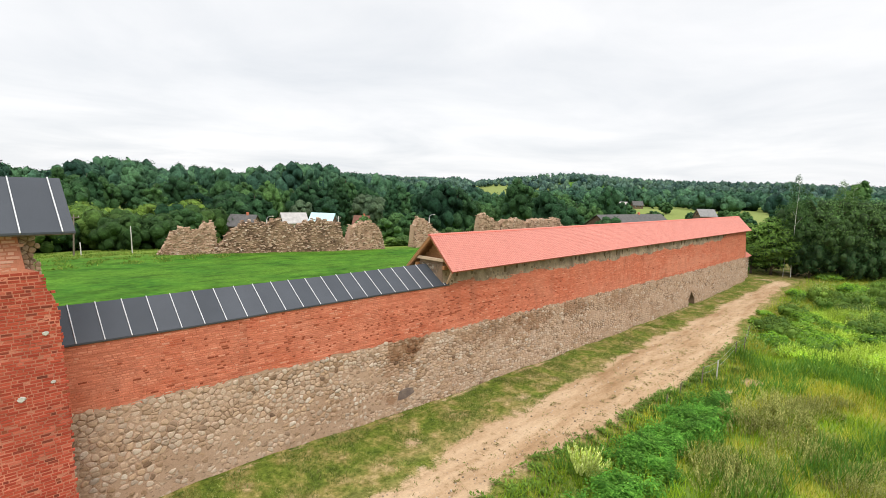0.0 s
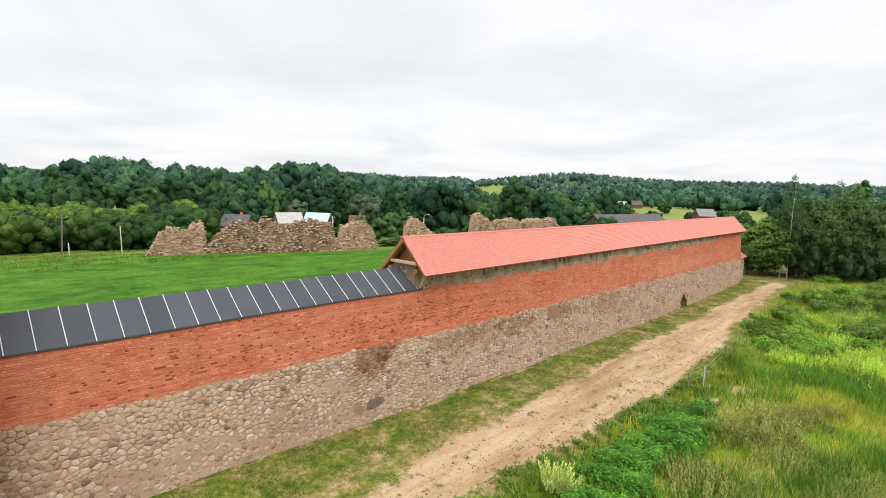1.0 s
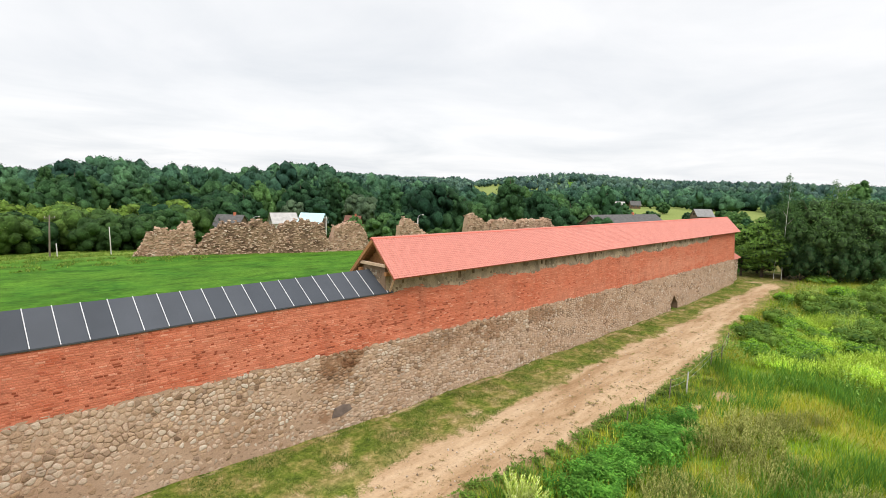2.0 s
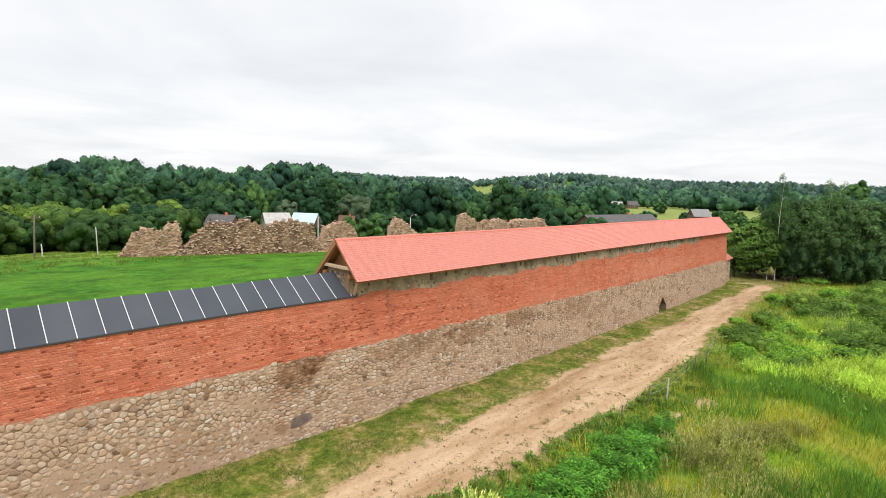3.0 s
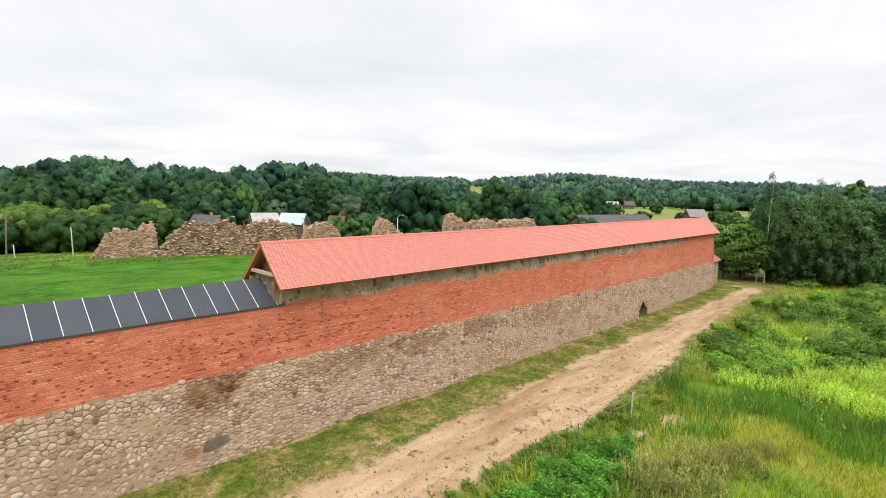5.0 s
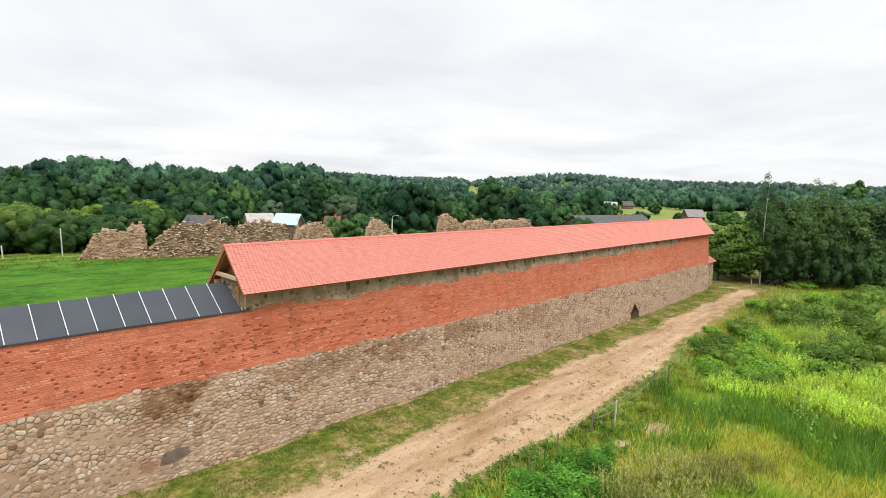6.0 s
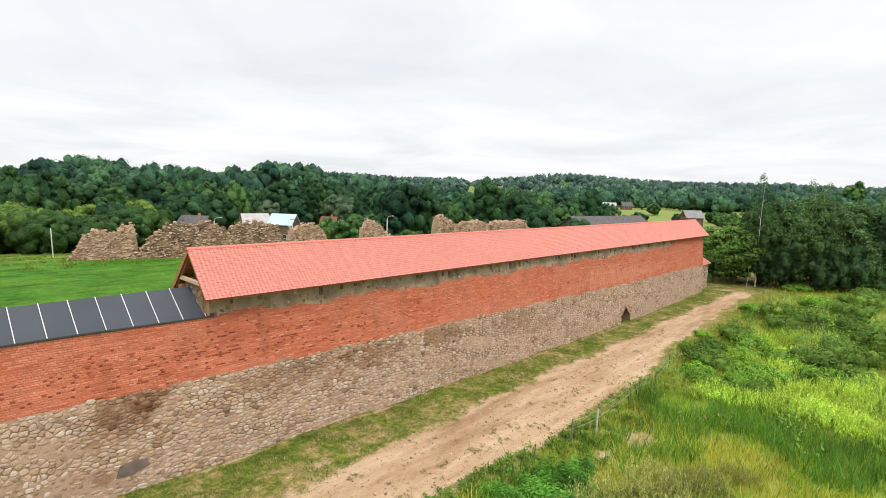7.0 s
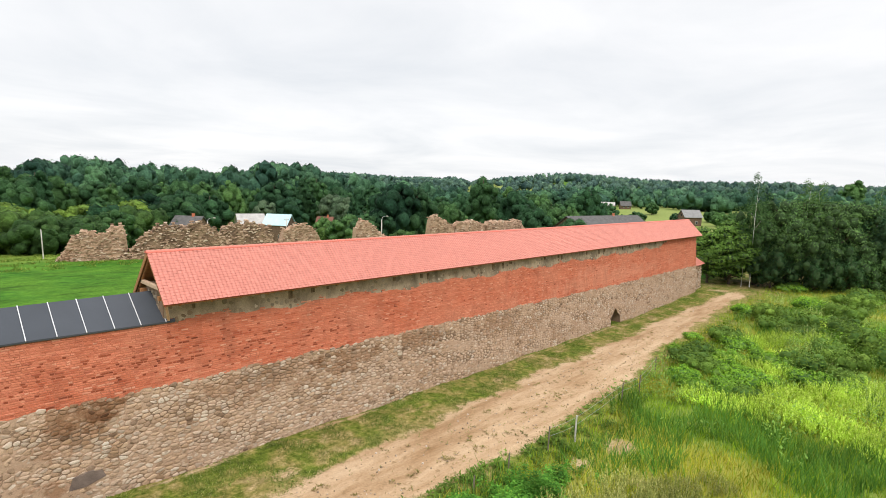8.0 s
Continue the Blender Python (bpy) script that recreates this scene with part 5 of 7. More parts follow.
# ---- village houses beyond the ruins ----
def make_house(x, y, ln, wd, top, roof_h, spin, wall_col, roof_key, label, panes=2, name="house", chimney=True):
    """top: the height of the ridge above the datum."""
    g = gz(x, y)
    wall_h = max(2.2, top - g - roof_h)
    t = root(name, (x, y, g), label, "house")
    m = Matrix.Translation((x, y, g)) @ Matrix.Rotation(radians(spin), 4, "Z")
    part("wall", Soup().box(-ln / 2, -wd / 2, -0.8, ln / 2, wd / 2, wall_h, m).add(
        [m @ Vector(p) for p in ((-ln / 2, -wd / 2, wall_h), (-ln / 2, wd / 2, wall_h), (-ln / 2, 0, wall_h + roof_h * 0.95), (ln / 2, -wd / 2, wall_h), (ln / 2, wd / 2, wall_h), (ln / 2, 0, wall_h + roof_h * 0.95))],
        [(0, 2, 1), (3, 4, 5)]).mesh("wall", MAT[wall_col]), t)
    roof = Soup()
    o = 0.4
    for sd in (-1, 1):
        e = Vector((0, sd * (wd / 2 + o), wall_h - o * roof_h / (wd / 2)))
        rr = Vector((0, 0, wall_h + roof_h))
        a, b = Vector((-ln / 2 - o, 0, 0)), Vector((ln / 2 + o, 0, 0))
        up = Vector((0, 0, 0.12))
        V = [a + e, b + e, b + rr, a + rr, a + e + up, b + e + up, b + rr + up, a + rr + up]
        roof.add([m @ p for p in V], BOX_F)
    rf = part("roof", roof.mesh("roof", MAT[roof_key]), t)
    if chimney:
        part("chimney", Soup().box(ln * 0.12, -0.3, wall_h + roof_h * 0.6, ln * 0.12 + 0.5, 0.25, wall_h + roof_h + 0.7, m).mesh("chimney", MAT["brick", False]), rf, "small brick chimney")
    for k in range(panes):
        u = -ln / 2 + ln * (k + 0.7) / (panes + 0.4)
        fr = part("window", Soup().box(u - 0.5, -wd / 2 - 0.05, 0.9, u + 0.5, -wd / 2 + 0.02, 2.1, m).mesh("window", MAT["concrete"]), t, "small white-framed window")
        part("pane", Soup().box(u - 0.42, -wd / 2 - 0.06, 0.98, u + 0.42, -wd / 2 - 0.045, 2.02, m).mesh("pane", MAT["pane"]), fr)
    part("window", Soup().box(-ln / 2 - 0.05, -0.4, wall_h + 0.15, -ln / 2 + 0.02, 0.4, wall_h + 0.95, m).mesh("window", MAT["pane"]), t, "dark attic window")


MAT["pane"] = plain_mat("window_glass", (0.03, 0.035, 0.04), 0.12, 0.1, 2.0, 0.0, 0.6)
MAT["slate"] = plain_mat("grey_slate_roof", (0.10, 0.095, 0.092), 0.85, 0.25, 1.2, 0.3)
MAT["slate_grey"] = plain_mat("light_grey_slate_roof", (0.23, 0.225, 0.22), 0.85, 0.2, 1.0, 0.3)
MAT["slate_pale"] = plain_mat("weathered_pale_roof", (0.42, 0.40, 0.38), 0.85, 0.2, 0.8, 0.3)
MAT["tin_blue"] = plain_mat("pale_blue_tin_roof", (0.42, 0.62, 0.66), 0.4, 0.12, 0.8, 0.1, 0.5)
MAT["rust_red"] = plain_mat("rusty_red_roof", (0.17, 0.075, 0.05), 0.8, 0.25, 0.8, 0.2)
MAT["log"] = plain_mat("dark_log_wall", (0.14, 0.09, 0.06), 0.9, 0.3, 2.0, 0.3)
MAT["render"] = plain_mat("pale_rendered_wall", (0.52, 0.47, 0.40), 0.9, 0.15, 1.0, 0.2)
make_house(57.5, 128.5, 6.5, 6.5, 2.4, 2.6, -52, "log", "slate", "low log house with a grey slate roof", name="log_house")
make_house(79.2, 141.0, 7.2, 5.6, 1.9, 2.7, -14, "render", "slate_pale", "small house with a weathered pale roof", name="cottage", chimney=False)
make_house(80.9, 127.5, 6.6, 5.2, 2.5, 2.5, -56, "log", "tin_blue", "wooden house with a pale blue tin roof", name="wooden_house", chimney=False)
make_house(101.5, 136.0, 4.6, 5.0, 0.9, 2.5, -50, "log", "rust_red", "small house with a rusty red roof", name="cabin", panes=1)
make_house(147.0, 65.0, 32.0, 9.0, 4.5, 3.2, -10, "log", "slate", "long barn with a dark slate roof", name="barn", panes=6)
make_house(230.0, 69.0, 7.0, 5.5, 5.1, 2.6, -42, "log", "slate_grey", "grey-roofed farmhouse beyond the trees", name="farmhouse", chimney=False)
make_house(297.0, 137.0, 7.0, 4.0, 0.0, 1.6, -60, "render", "slate_pale", "pale farm shed by the far field", name="shed", chimney=False)
make_house(300.0, 128.0, 5.5, 4.5, 0.0, 2.2, -50, "log", "slate", "far farmhouse with a grey roof", name="farmhouse", chimney=False)
make_house(372.0, 108.0, 6.0, 5.0, -1.0, 2.4, -50, "log", "slate", "far farmhouse with a grey roof", name="farmhouse", chimney=False)


# ---- poles and lamps ----
def make_pole(name, x, y, h, lean, mat, label, arm=0, lamp=False, r=0.13):
    g = gz(x, y)
    t = root(name, (x, y, g), label, "pole")
    top = (x + lean, y, g + h)
    part("post", Soup().tube([(x, y, g - 0.6), (x + lean * 0.5, y, g + h * 0.5), top], [r * 1.2, r, r * 0.75], 8).mesh("post", MAT[mat], True), t)
    if arm:
        part("crossarm", Soup().beam((x + lean - arm / 2, y, g + h - 0.5), (x + lean + arm / 2, y, g + h - 0.5), 0.1, 0.12).mesh("crossarm", MAT["old_wood"]), t)
        for k in (-1, 0, 1):
            part("insulator", Soup().tube([(x + lean + k * arm * 0.42, y, g + h - 0.45), (x + lean + k * arm * 0.42, y, g + h - 0.3), (x + lean + k * arm * 0.42, y, g + h - 0.2)], [0.05, 0.06, 0.03], 6).mesh("insulator", MAT["concrete"]), t)
    if lamp:
        a = Vector(top)
        part("arm", Soup().tube([a, a + Vector((0.15, 0, 0.5)), a + Vector((0.7, -0.1, 0.75)), a + Vector((1.2, -0.2, 0.78))], [0.06, 0.05, 0.05, 0.04], 6).mesh("arm", MAT["steel"], True), t)
        part("lamp_head", Soup().tube([a + Vector((1.1, -0.2, 0.78)), a + Vector((1.4, -0.25, 0.76)), a + Vector((1.7, -0.3, 0.74))], [0.07, 0.14, 0.05], 8).mesh("lamp_head", MAT["concrete"], True), t, "pale street lamp head")


make_pole("concrete_pole", 24.7, 105, 5.0, -0.15, "concrete", "leaning pale concrete pole at the field edge", r=0.09)
make_pole("utility_pole", 15.7, 105, 7.2, 0.3, "old_wood", "grey wooden utility pole with a crossarm", 1.6)
make_pole("post", 16.8, 105, 2.4, -0.1, "concrete", "short pale concrete stub by the utility pole", r=0.1)
make_pole("street_lamp", 82.6, 86, 6.4, 0.0, "concrete", "concrete street lamp with a curved steel arm", lamp=True, r=0.14)
make_pole("street_lamp", 55.0, 112, 6.2, 0.0, "concrete", "concrete street lamp with a curved steel arm", lamp=True, r=0.13)
make_pole("concrete_pole", 69.5, 104, 6.8, 0.0, "concrete", "upright pale concrete pole near the cottages", 1.2)

# ---- trees of the valley ----
KINDS = {}
for k, (h, rad, base, n, mat, txt) in enumerate((
        (12, 4.8, 0.6, 34, "leaf_valley", "broad green deciduous tree with a dense crown"),
        (11, 5.4, 0.3, 38, "leaf_valley", "wide rounded deciduous tree in full leaf"),
        (15, 4.1, 1.2, 34, "leaf_valley", "tall green deciduous tree in the valley"),
        (12, 5.0, 0.4, 36, "leaf_valley_dark", "dark dense deciduous tree in the valley"),
        (10, 4.8, 0.3, 36, "leaf_silver", "silvery willow with a rounded crown"),
        (8.5, 5.0, 0.1, 36, "leaf_light", "yellow-green willow in a valley thicket"),
        (15, 3.2, 0.8, 30, "leaf_valley_dark", "dark slender tree in the valley"),
        (8.5, 5.2, 0.1, 38, "leaf_thicket", "dense green willow in a valley thicket"))):
    KINDS[k] = Planter(make_tree("tree", h, rad, base, n, 2300, 0.25, mat, 40 + k, txt, group="valley trees", inner=0.84, aspect=0.6, corners=3))


def plant_valley():
    r = random.Random(5)
    houses = ((57.5, 128.5, 8), (79, 141, 8), (81, 127.5, 8), (101.5, 136, 1), (228, 71, 9))
    put = []

    def clear(x, y, d):
        if any(math.hypot(x - a, y - b) < d for a, b, *_ in put):
            return False
        for hx, hy, hr in houses:
            dx, dy = hx - EYE_AT[0], hy - EYE_AT[1]
            L = math.hypot(dx, dy)
            along = ((x - EYE_AT[0]) * dx + (y - EYE_AT[1]) * dy) / L
            across = abs((x - EYE_AT[0]) * dy - (y - EYE_AT[1]) * dx) / L
            if along < L + 5 and across < hr * 0.75 + 3:
                return False
        if abs((x - 147) * 0.17 + (y - 65)) < 11 and 124 < x < 168:
            return False
        return True

    def plant(k, x, y, s, tall=1.0):
        put.append((x, y))
        KINDS[k].put(x, y, s, r.uniform(0, 6.3), tall)
    # thicket behind the poles: dark in front, bright crests behind
    for y0, y1, count, kinds in ((114, 121, 16, (7, 7, 3, 7)), (122, 129, 15, (5, 7, 5, 1)), (130, 140, 15, (5, 5, 5, 7))):
        for i in range(count * 2):
            x, y = r.uniform(-6, 49), r.uniform(y0, y1)
            if clear(x, y, 4.6):
                plant(r.choice(kinds), x, y, r.uniform(0.85, 1.1) * (1.3 if y0 > 125 else 1.1 if y0 > 120 else 0.9), r.uniform(0.9, 1.05))
    # single ones that stand out
    for k, az, d, s, tall in ((4, 53.4, 194, 1.2, 1.0), (4, 51.6, 190, 1.15, 1.0), (4, 60.0, 188, 0.95, 1.0), (3, 45.5, 132, 1.15, 1.1), (3, 43.8, 136, 1.1, 1.08), (3, 46.9, 140, 1.05, 1.12), (3, 44.6, 148, 1.1, 1.2), (1, 67.5, 188, 1.25, 1.15),
                              (0, 65.5, 184, 1.2, 1.1), (5, 66.5, 196, 1.1, 1.35), (3, 70.3, 170, 1.05, 1.0), (4, 69.0, 176, 0.9, 1.0), (0, 49.6, 160, 0.85, 0.8), (1, 47.8, 150, 0.85, 0.75),
                              (1, 50.6, 128, 0.85, 0.8), (0, 48.9, 126, 0.8, 0.8), (7, 52.2, 133, 0.75, 0.8), (7, 49.6, 117, 0.5, 0.55), (7, 51.0, 116, 0.5, 0.5), (3, 46.9, 128, 0.8, 0.9), (7, 55.9, 150, 0.6, 0.8), (7, 55.0, 152, 0.55, 0.9), (0, 53.7, 154, 0.62, 0.95), (7, 53.0, 160, 0.5, 0.8), (1, 54.7, 160, 0.42, 0.75), (7, 44.6, 118, 0.6, 0.8), (7, 30.6, 84, 0.3, 0.8), (7, 39.5, 96, 0.42, 0.95), (7, 34.0, 92, 0.4, 0.8), (7, 25.5, 118, 0.7, 0.8), (1, 27.0, 124, 0.7, 0.85), (7, 28.4, 116, 0.62, 0.8)):
        x, y = polar(az, d)
        plant(k, x, y, s, tall)
    n = 0
    while n < 108:
        az, d = r.uniform(24.5, 97), r.uniform(138, 246)
        x, y = polar(az, d)
        if az < 30 and d < 165 or az > 69 and d < 190 + 45 * (az > 82) or 50.5 < az < 56 and d < 185 or not clear(x, y, 6.0):
            n += 0.25
            continue
        k = r.choice((0, 0, 1, 1, 2, 0, 3, 3, 2, 1, 6))
        plant(k, x, y, r.uniform(0.75, 1.3), r.uniform(0.85, 1.15))
        n += 1
    for x, y, z in ((93.5, 64.0, 0.36), (98.5, 63.5, 0.3), (88.0, 66.5, 0.26), (103.5, 61.5, 0.4)):
        plant(7, x, y, z, 1.0)
    # a lone tall tree far beyond the grove
    plant(2, 372.0, 31.0, 1.45, 1.0)
    # low bushes at the foot of the ruins and behind the barn
    for i in range(60):
        az, d = r.uniform(20, 60), r.uniform(112, 135)
        x, y = polar(az, d)
        if clear(x, y, 5.0) and az < 47:
            plant(r.choice((0, 1, 7, 1)), x, y, r.uniform(0.38, 0.55), r.uniform(0.8, 1.0))
    # bushes round the far farmsteads
    for i in range(40):
        az, d = r.uniform(11, 27), r.uniform(212, 300)
        x, y = polar(az, d)
        if clear(x, y, 7.0) and (d < 232 or r.random() < 0.25):
            plant(r.choice((0, 1, 7, 3)), x, y, r.uniform(0.4, 0.75), r.uniform(0.7, 0.9))
    for p in KINDS.values():
        p.done()


plant_valley()


# ---- woods on the rises, as masses ----
def wood(name, label, count, az0, az1, r0, r1, h, rad, clumps, leaves, size, mat, seed, keep=None, conifers=0.15):
    """A wood as one mass: each tree a stack of rounded clumps roughened with leaf sprays."""
    r = np.random.RandomState(seed)
    Vs, Fs, Ns, Ts, k = [], [], [], [], 0
    for i in range(count):
        d = math.sqrt(r.uniform(r0 ** 2, r1 ** 2))
        az = r.uniform(az0, az1)
        x, y = polar(az, d)
        if keep and not keep(az, d, x, y):
            continue
        z = gz(x, y)
        hh, rr = h * r.uniform(0.65, 1.2), rad * r.uniform(0.75, 1.3)
        tone = np.clip(r.normal() * 0.26 + 0.5, 0, 1)
        if r.rand() < conifers:
            hh, rr, tone = hh * 1.1, rr * 0.72, tone * 0.5
            lobes = [(x, y, z + hh * (0.15 + 0.75 * j / clumps), rr * (1 - 0.75 * j / clumps), rr * (1 - 0.75 * j / clumps), hh * (0.22 if clumps > 1 else 0.7)) for j in range(clumps)]
        else:
            lobes = [(x, y, z + hh * 0.5, rr * 0.85, rr * 0.85, hh * 0.45)]
            for j in range(clumps - 1):
                a, f = j * 2.4 + r.uniform(-0.6, 0.6), (j + 0.5) / clumps
                o = rr * (0.85 - 0.6 * f ** 2)
                q = rr * r.uniform(0.30, 0.52)
                lobes.append((x + o * cos(a), y + o * sin(a), z + hh * (0.14 + 0.74 * f), q, q, q * 1.2))
        V, F, N = leaf_cloud(lobes, leaves, size, seed * 1000 + i, 0.2, 0.8, 0.6, 0.4, 0.3, 3)
        W, G, M = hull(lobes, 0.92, 3, 6 if clumps > 1 else 5)
        G = np.concatenate([G[:, :3], G[:, [0, 2, 3]]])
        W = W + r.normal(size=W.shape) * 0.05 * rr
        M = M + r.normal(size=M.shape) * 0.35
        for A, B, C in ((V, F, N), (W, G, M)):
            Vs.append(A)
            Fs.append(B + k)
            Ns.append(C)
            Ts.append(np.full(len(A), tone, np.float32))
            k += len(A)
    me = mesh_from(name, np.concatenate(Vs), np.concatenate(Fs), MAT[mat])
    me.attributes.new("tone", "FLOAT", "POINT").data.foreach_set("value", np.concatenate(Ts))
    soften(me, np.concatenate(Ns))
    tagged(new(name, me), label, "forest", kind="stuff")


wood("near_forest", "green mixed forest on the rise behind the village", 410, 40, 100, 255, 335, 17.5, 5.4, 14, 260, 0.42, "leaf_far_hazed", 3, conifers=0.0)
wood("far_forest", "dark green woods on low far rises", 640, -4, 41, 335, 520, 12, 5.2, 6, 60, 0.6, "leaf_far_hazed", 4,
     lambda az, d, x, y: not (36 < az < 41 and d > 420), 0.1)
wood("hill_forest", "forest covering the distant hills, haze put into its bluish green", 5200, -6, 92, 620, 1200, 11.5, 5.2, 1, 8, 1.2, "leaf_hill_hazed", 5,
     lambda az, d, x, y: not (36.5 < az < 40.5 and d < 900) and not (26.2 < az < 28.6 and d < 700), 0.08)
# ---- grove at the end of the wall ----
# inner hulls are coloured dark for the shade seen between the leaves
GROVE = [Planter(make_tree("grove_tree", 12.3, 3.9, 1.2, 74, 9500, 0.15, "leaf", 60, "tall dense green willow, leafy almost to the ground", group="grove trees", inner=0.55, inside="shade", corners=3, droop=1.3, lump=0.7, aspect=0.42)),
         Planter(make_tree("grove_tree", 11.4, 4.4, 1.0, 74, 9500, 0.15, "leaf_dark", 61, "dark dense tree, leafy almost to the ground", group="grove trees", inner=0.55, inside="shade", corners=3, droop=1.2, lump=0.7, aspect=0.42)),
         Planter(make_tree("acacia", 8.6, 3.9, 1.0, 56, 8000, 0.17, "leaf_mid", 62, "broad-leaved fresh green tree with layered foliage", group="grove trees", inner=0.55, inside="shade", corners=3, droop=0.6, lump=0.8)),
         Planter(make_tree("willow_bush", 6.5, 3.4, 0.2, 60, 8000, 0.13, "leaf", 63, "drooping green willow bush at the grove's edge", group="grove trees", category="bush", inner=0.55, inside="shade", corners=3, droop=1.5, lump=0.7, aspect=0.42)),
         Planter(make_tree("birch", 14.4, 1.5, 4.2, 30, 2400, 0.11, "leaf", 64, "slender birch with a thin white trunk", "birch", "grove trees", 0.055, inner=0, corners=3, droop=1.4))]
r_grove = random.Random(9)
for k, x, y, s, tall in ((2, 81.4, 17.6, 0.86, 1.0), (2, 82.4, 15.2, 0.98, 1.0), (4, 82.0, 12.7, 1.0, 1.02), (4, 81.6, 13.6, 0.5, 1.0), (0, 84.6, 12.9, 0.92, 1.0), (1, 86.0, 10.4, 1.0, 1.02), (0, 85.6, 8.4, 0.96, 1.0),
                         (4, 86.6, 8.0, 0.98, 1.0), (4, 87.4, 7.2, 0.96, 1.0), (3, 83.6, 10.8, 0.9, 1.0), (1, 87.4, 5.6, 1.0, 1.0), (3, 85.0, 6.6, 0.95, 0.95), (0, 89.5, 3.4, 0.92, 1.0), (3, 86.4, 3.8, 0.9, 0.95),
                         (1, 90.0, 0.6, 0.98, 1.0), (3, 87.6, 1.0, 1.0, 0.95), (4, 93.5, 1.6, 0.9, 1.0), (0, 92.5, -2.4, 1.0, 1.0), (3, 89.4, -2.0, 1.0, 0.95), (1, 95.0, -6.0, 1.0, 1.0), (3, 91.4, -5.4, 1.1, 0.9),
                         (0, 97.0, -10.0, 1.0, 1.0), (1, 100.0, -15.0, 1.1, 1.0), (3, 94.5, -9.0, 1.1, 0.9), (1, 93.5, 8.4, 0.95, 1.0), (0, 96.0, 4.0, 0.95, 1.0), (1, 100.0, -1.0, 1.0, 1.0), (3, 86.0, 16.6, 0.95, 0.9),
                         (2, 90.0, 19.5, 0.6, 0.9), (0, 103.0, -20.0, 1.1, 1.0), (1, 106.0, -8.0, 1.1, 1.05)):
    GROVE[k].put(x, y, s, r_grove.uniform(0, 6.3), tall)
for p in GROVE:
    p.done()

# ---- meadow beside the track ----
SHRUBS = [Planter(make_shrub("meadow_bush", 1.4, 1.6, 14, 1700, 0.09, "leaf_bush", 70, "low dark green bush in the meadow", group="meadow bushes")),
          Planter(make_shrub("meadow_bush", 1.1, 1.7, 14, 1700, 0.09, "leaf_fresh", 71, "low leafy green bush in the meadow", group="meadow bushes")),
          Planter(make_herb("goldenrod_clump", 0.95, 1.30, 190, 15, 0.13, "leaf_gold", 72, "bright yellow-green feathery weeds in the meadow", "plant", "bright weeds", lean=0.5)),
          Planter(make_herb("wormwood_clump", 1.0, 1.45, 230, 13, 0.13, "leaf_sage", 73, "feathery grey-green wormwood clump", group="wormwood")),
          Planter(make_herb("plumed_weed", 1.35, 1.7, 90, 12, 0.11, "leaf_plume", 74, "pale feathery flowering weeds above the green", group="plumed weeds", lean=0.2))]
r_m = random.Random(12)
FIXED = (# bright feathery drift, winding through the meadow
         (2, 37.4, 4.7, 0.9), (2, 37.2, 3.6, 0.95), (2, 37.3, 2.5, 0.9), (2, 37.5, 1.4, 1.0), (2, 37.6, 0.3, 1.0), (2, 37.6, -0.9, 1.0), (2, 37.4, -2.1, 0.95), (2, 36.9, -3.4, 1.0), (2, 36.4, -4.8, 1.0), (2, 39.2, 0.9, 1.0),
         (2, 40.7, 1.2, 1.0), (2, 39.4, -0.6, 1.0), (2, 41.6, -0.3, 1.05), (2, 43.5, -0.4, 1.0), (2, 40.8, -2.2, 1.05), (2, 43.0, -2.2, 1.1), (2, 45.2, -1.9, 1.0), (2, 39.0, -4.2, 1.0), (2, 42.4, -4.6, 1.1), (2, 45.6, -4.4, 1.1),
         (2, 44.8, 4.9, 0.9), (2, 44.7, 3.6, 1.0), (2, 44.6, 2.4, 0.95), (2, 51.1, 5.4, 0.9), (2, 52.8, 4.6, 0.9), (2, 54.4, 3.5, 0.95), (2, 54.9, 2.1, 0.95), (2, 48.6, 3.0, 0.9), (2, 60.5, 3.0, 0.9), (2, 48.6, -5.6, 1.1),
         # fresh green mounds
         (1, 43.0, 4.9, 0.85), (1, 42.0, 3.4, 0.9), (1, 46.8, 3.2, 0.95), (1, 40.2, 4.0, 0.75), (1, 40.6, 6.6, 0.7), (1, 39.2, 5.6, 0.6), (1, 46.2, 5.6, 0.8), (1, 49.6, 5.8, 0.85), (1, 57.0, 0.6, 1.1), (1, 60.0, -1.0, 1.1), (1, 70.0, 4.6, 1.1),
         (1, 64.0, 9.0, 0.8), (1, 46.2, 9.0, 0.5), (1, 50.6, 9.4, 0.5), (1, 44.4, 0.9, 0.8),
         # dark bushes
         (0, 43.6, 7.3, 0.95), (0, 42.6, 6.0, 0.8), (0, 39.6, 3.0, 0.55), (0, 47.4, 1.5, 0.95), (0, 49.3, -0.5, 1.0), (0, 47.0, -0.6, 0.75), (0, 52.0, 0.9, 0.9), (0, 46.5, 7.6, 0.8), (0, 51.6, 7.4, 0.9), (0, 58.0, 0.4, 1.15), (0, 55.5, -1.2, 1.2),
         (0, 58.0, 5.4, 1.0), (0, 62.0, 6.5, 1.1), (0, 52.5, -3.0, 1.2), (0, 66.0, 1.6, 1.2), (0, 74.0, 1.4, 1.3), (0, 78.4, 0.8, 1.4), (0, 35.2, -6.4, 0.9), (0, 38.2, -6.4, 0.8),
         # wormwood
         (3, 23.3, 3.0, 1.15), (3, 24.9, 3.5, 1.0), (3, 22.2, 4.3, 0.95), (3, 16.0, 3.4, 0.95), (3, 17.4, 4.2, 0.8), (3, 20.6, 2.0, 0.9), (3, 26.6, 2.2, 0.8))
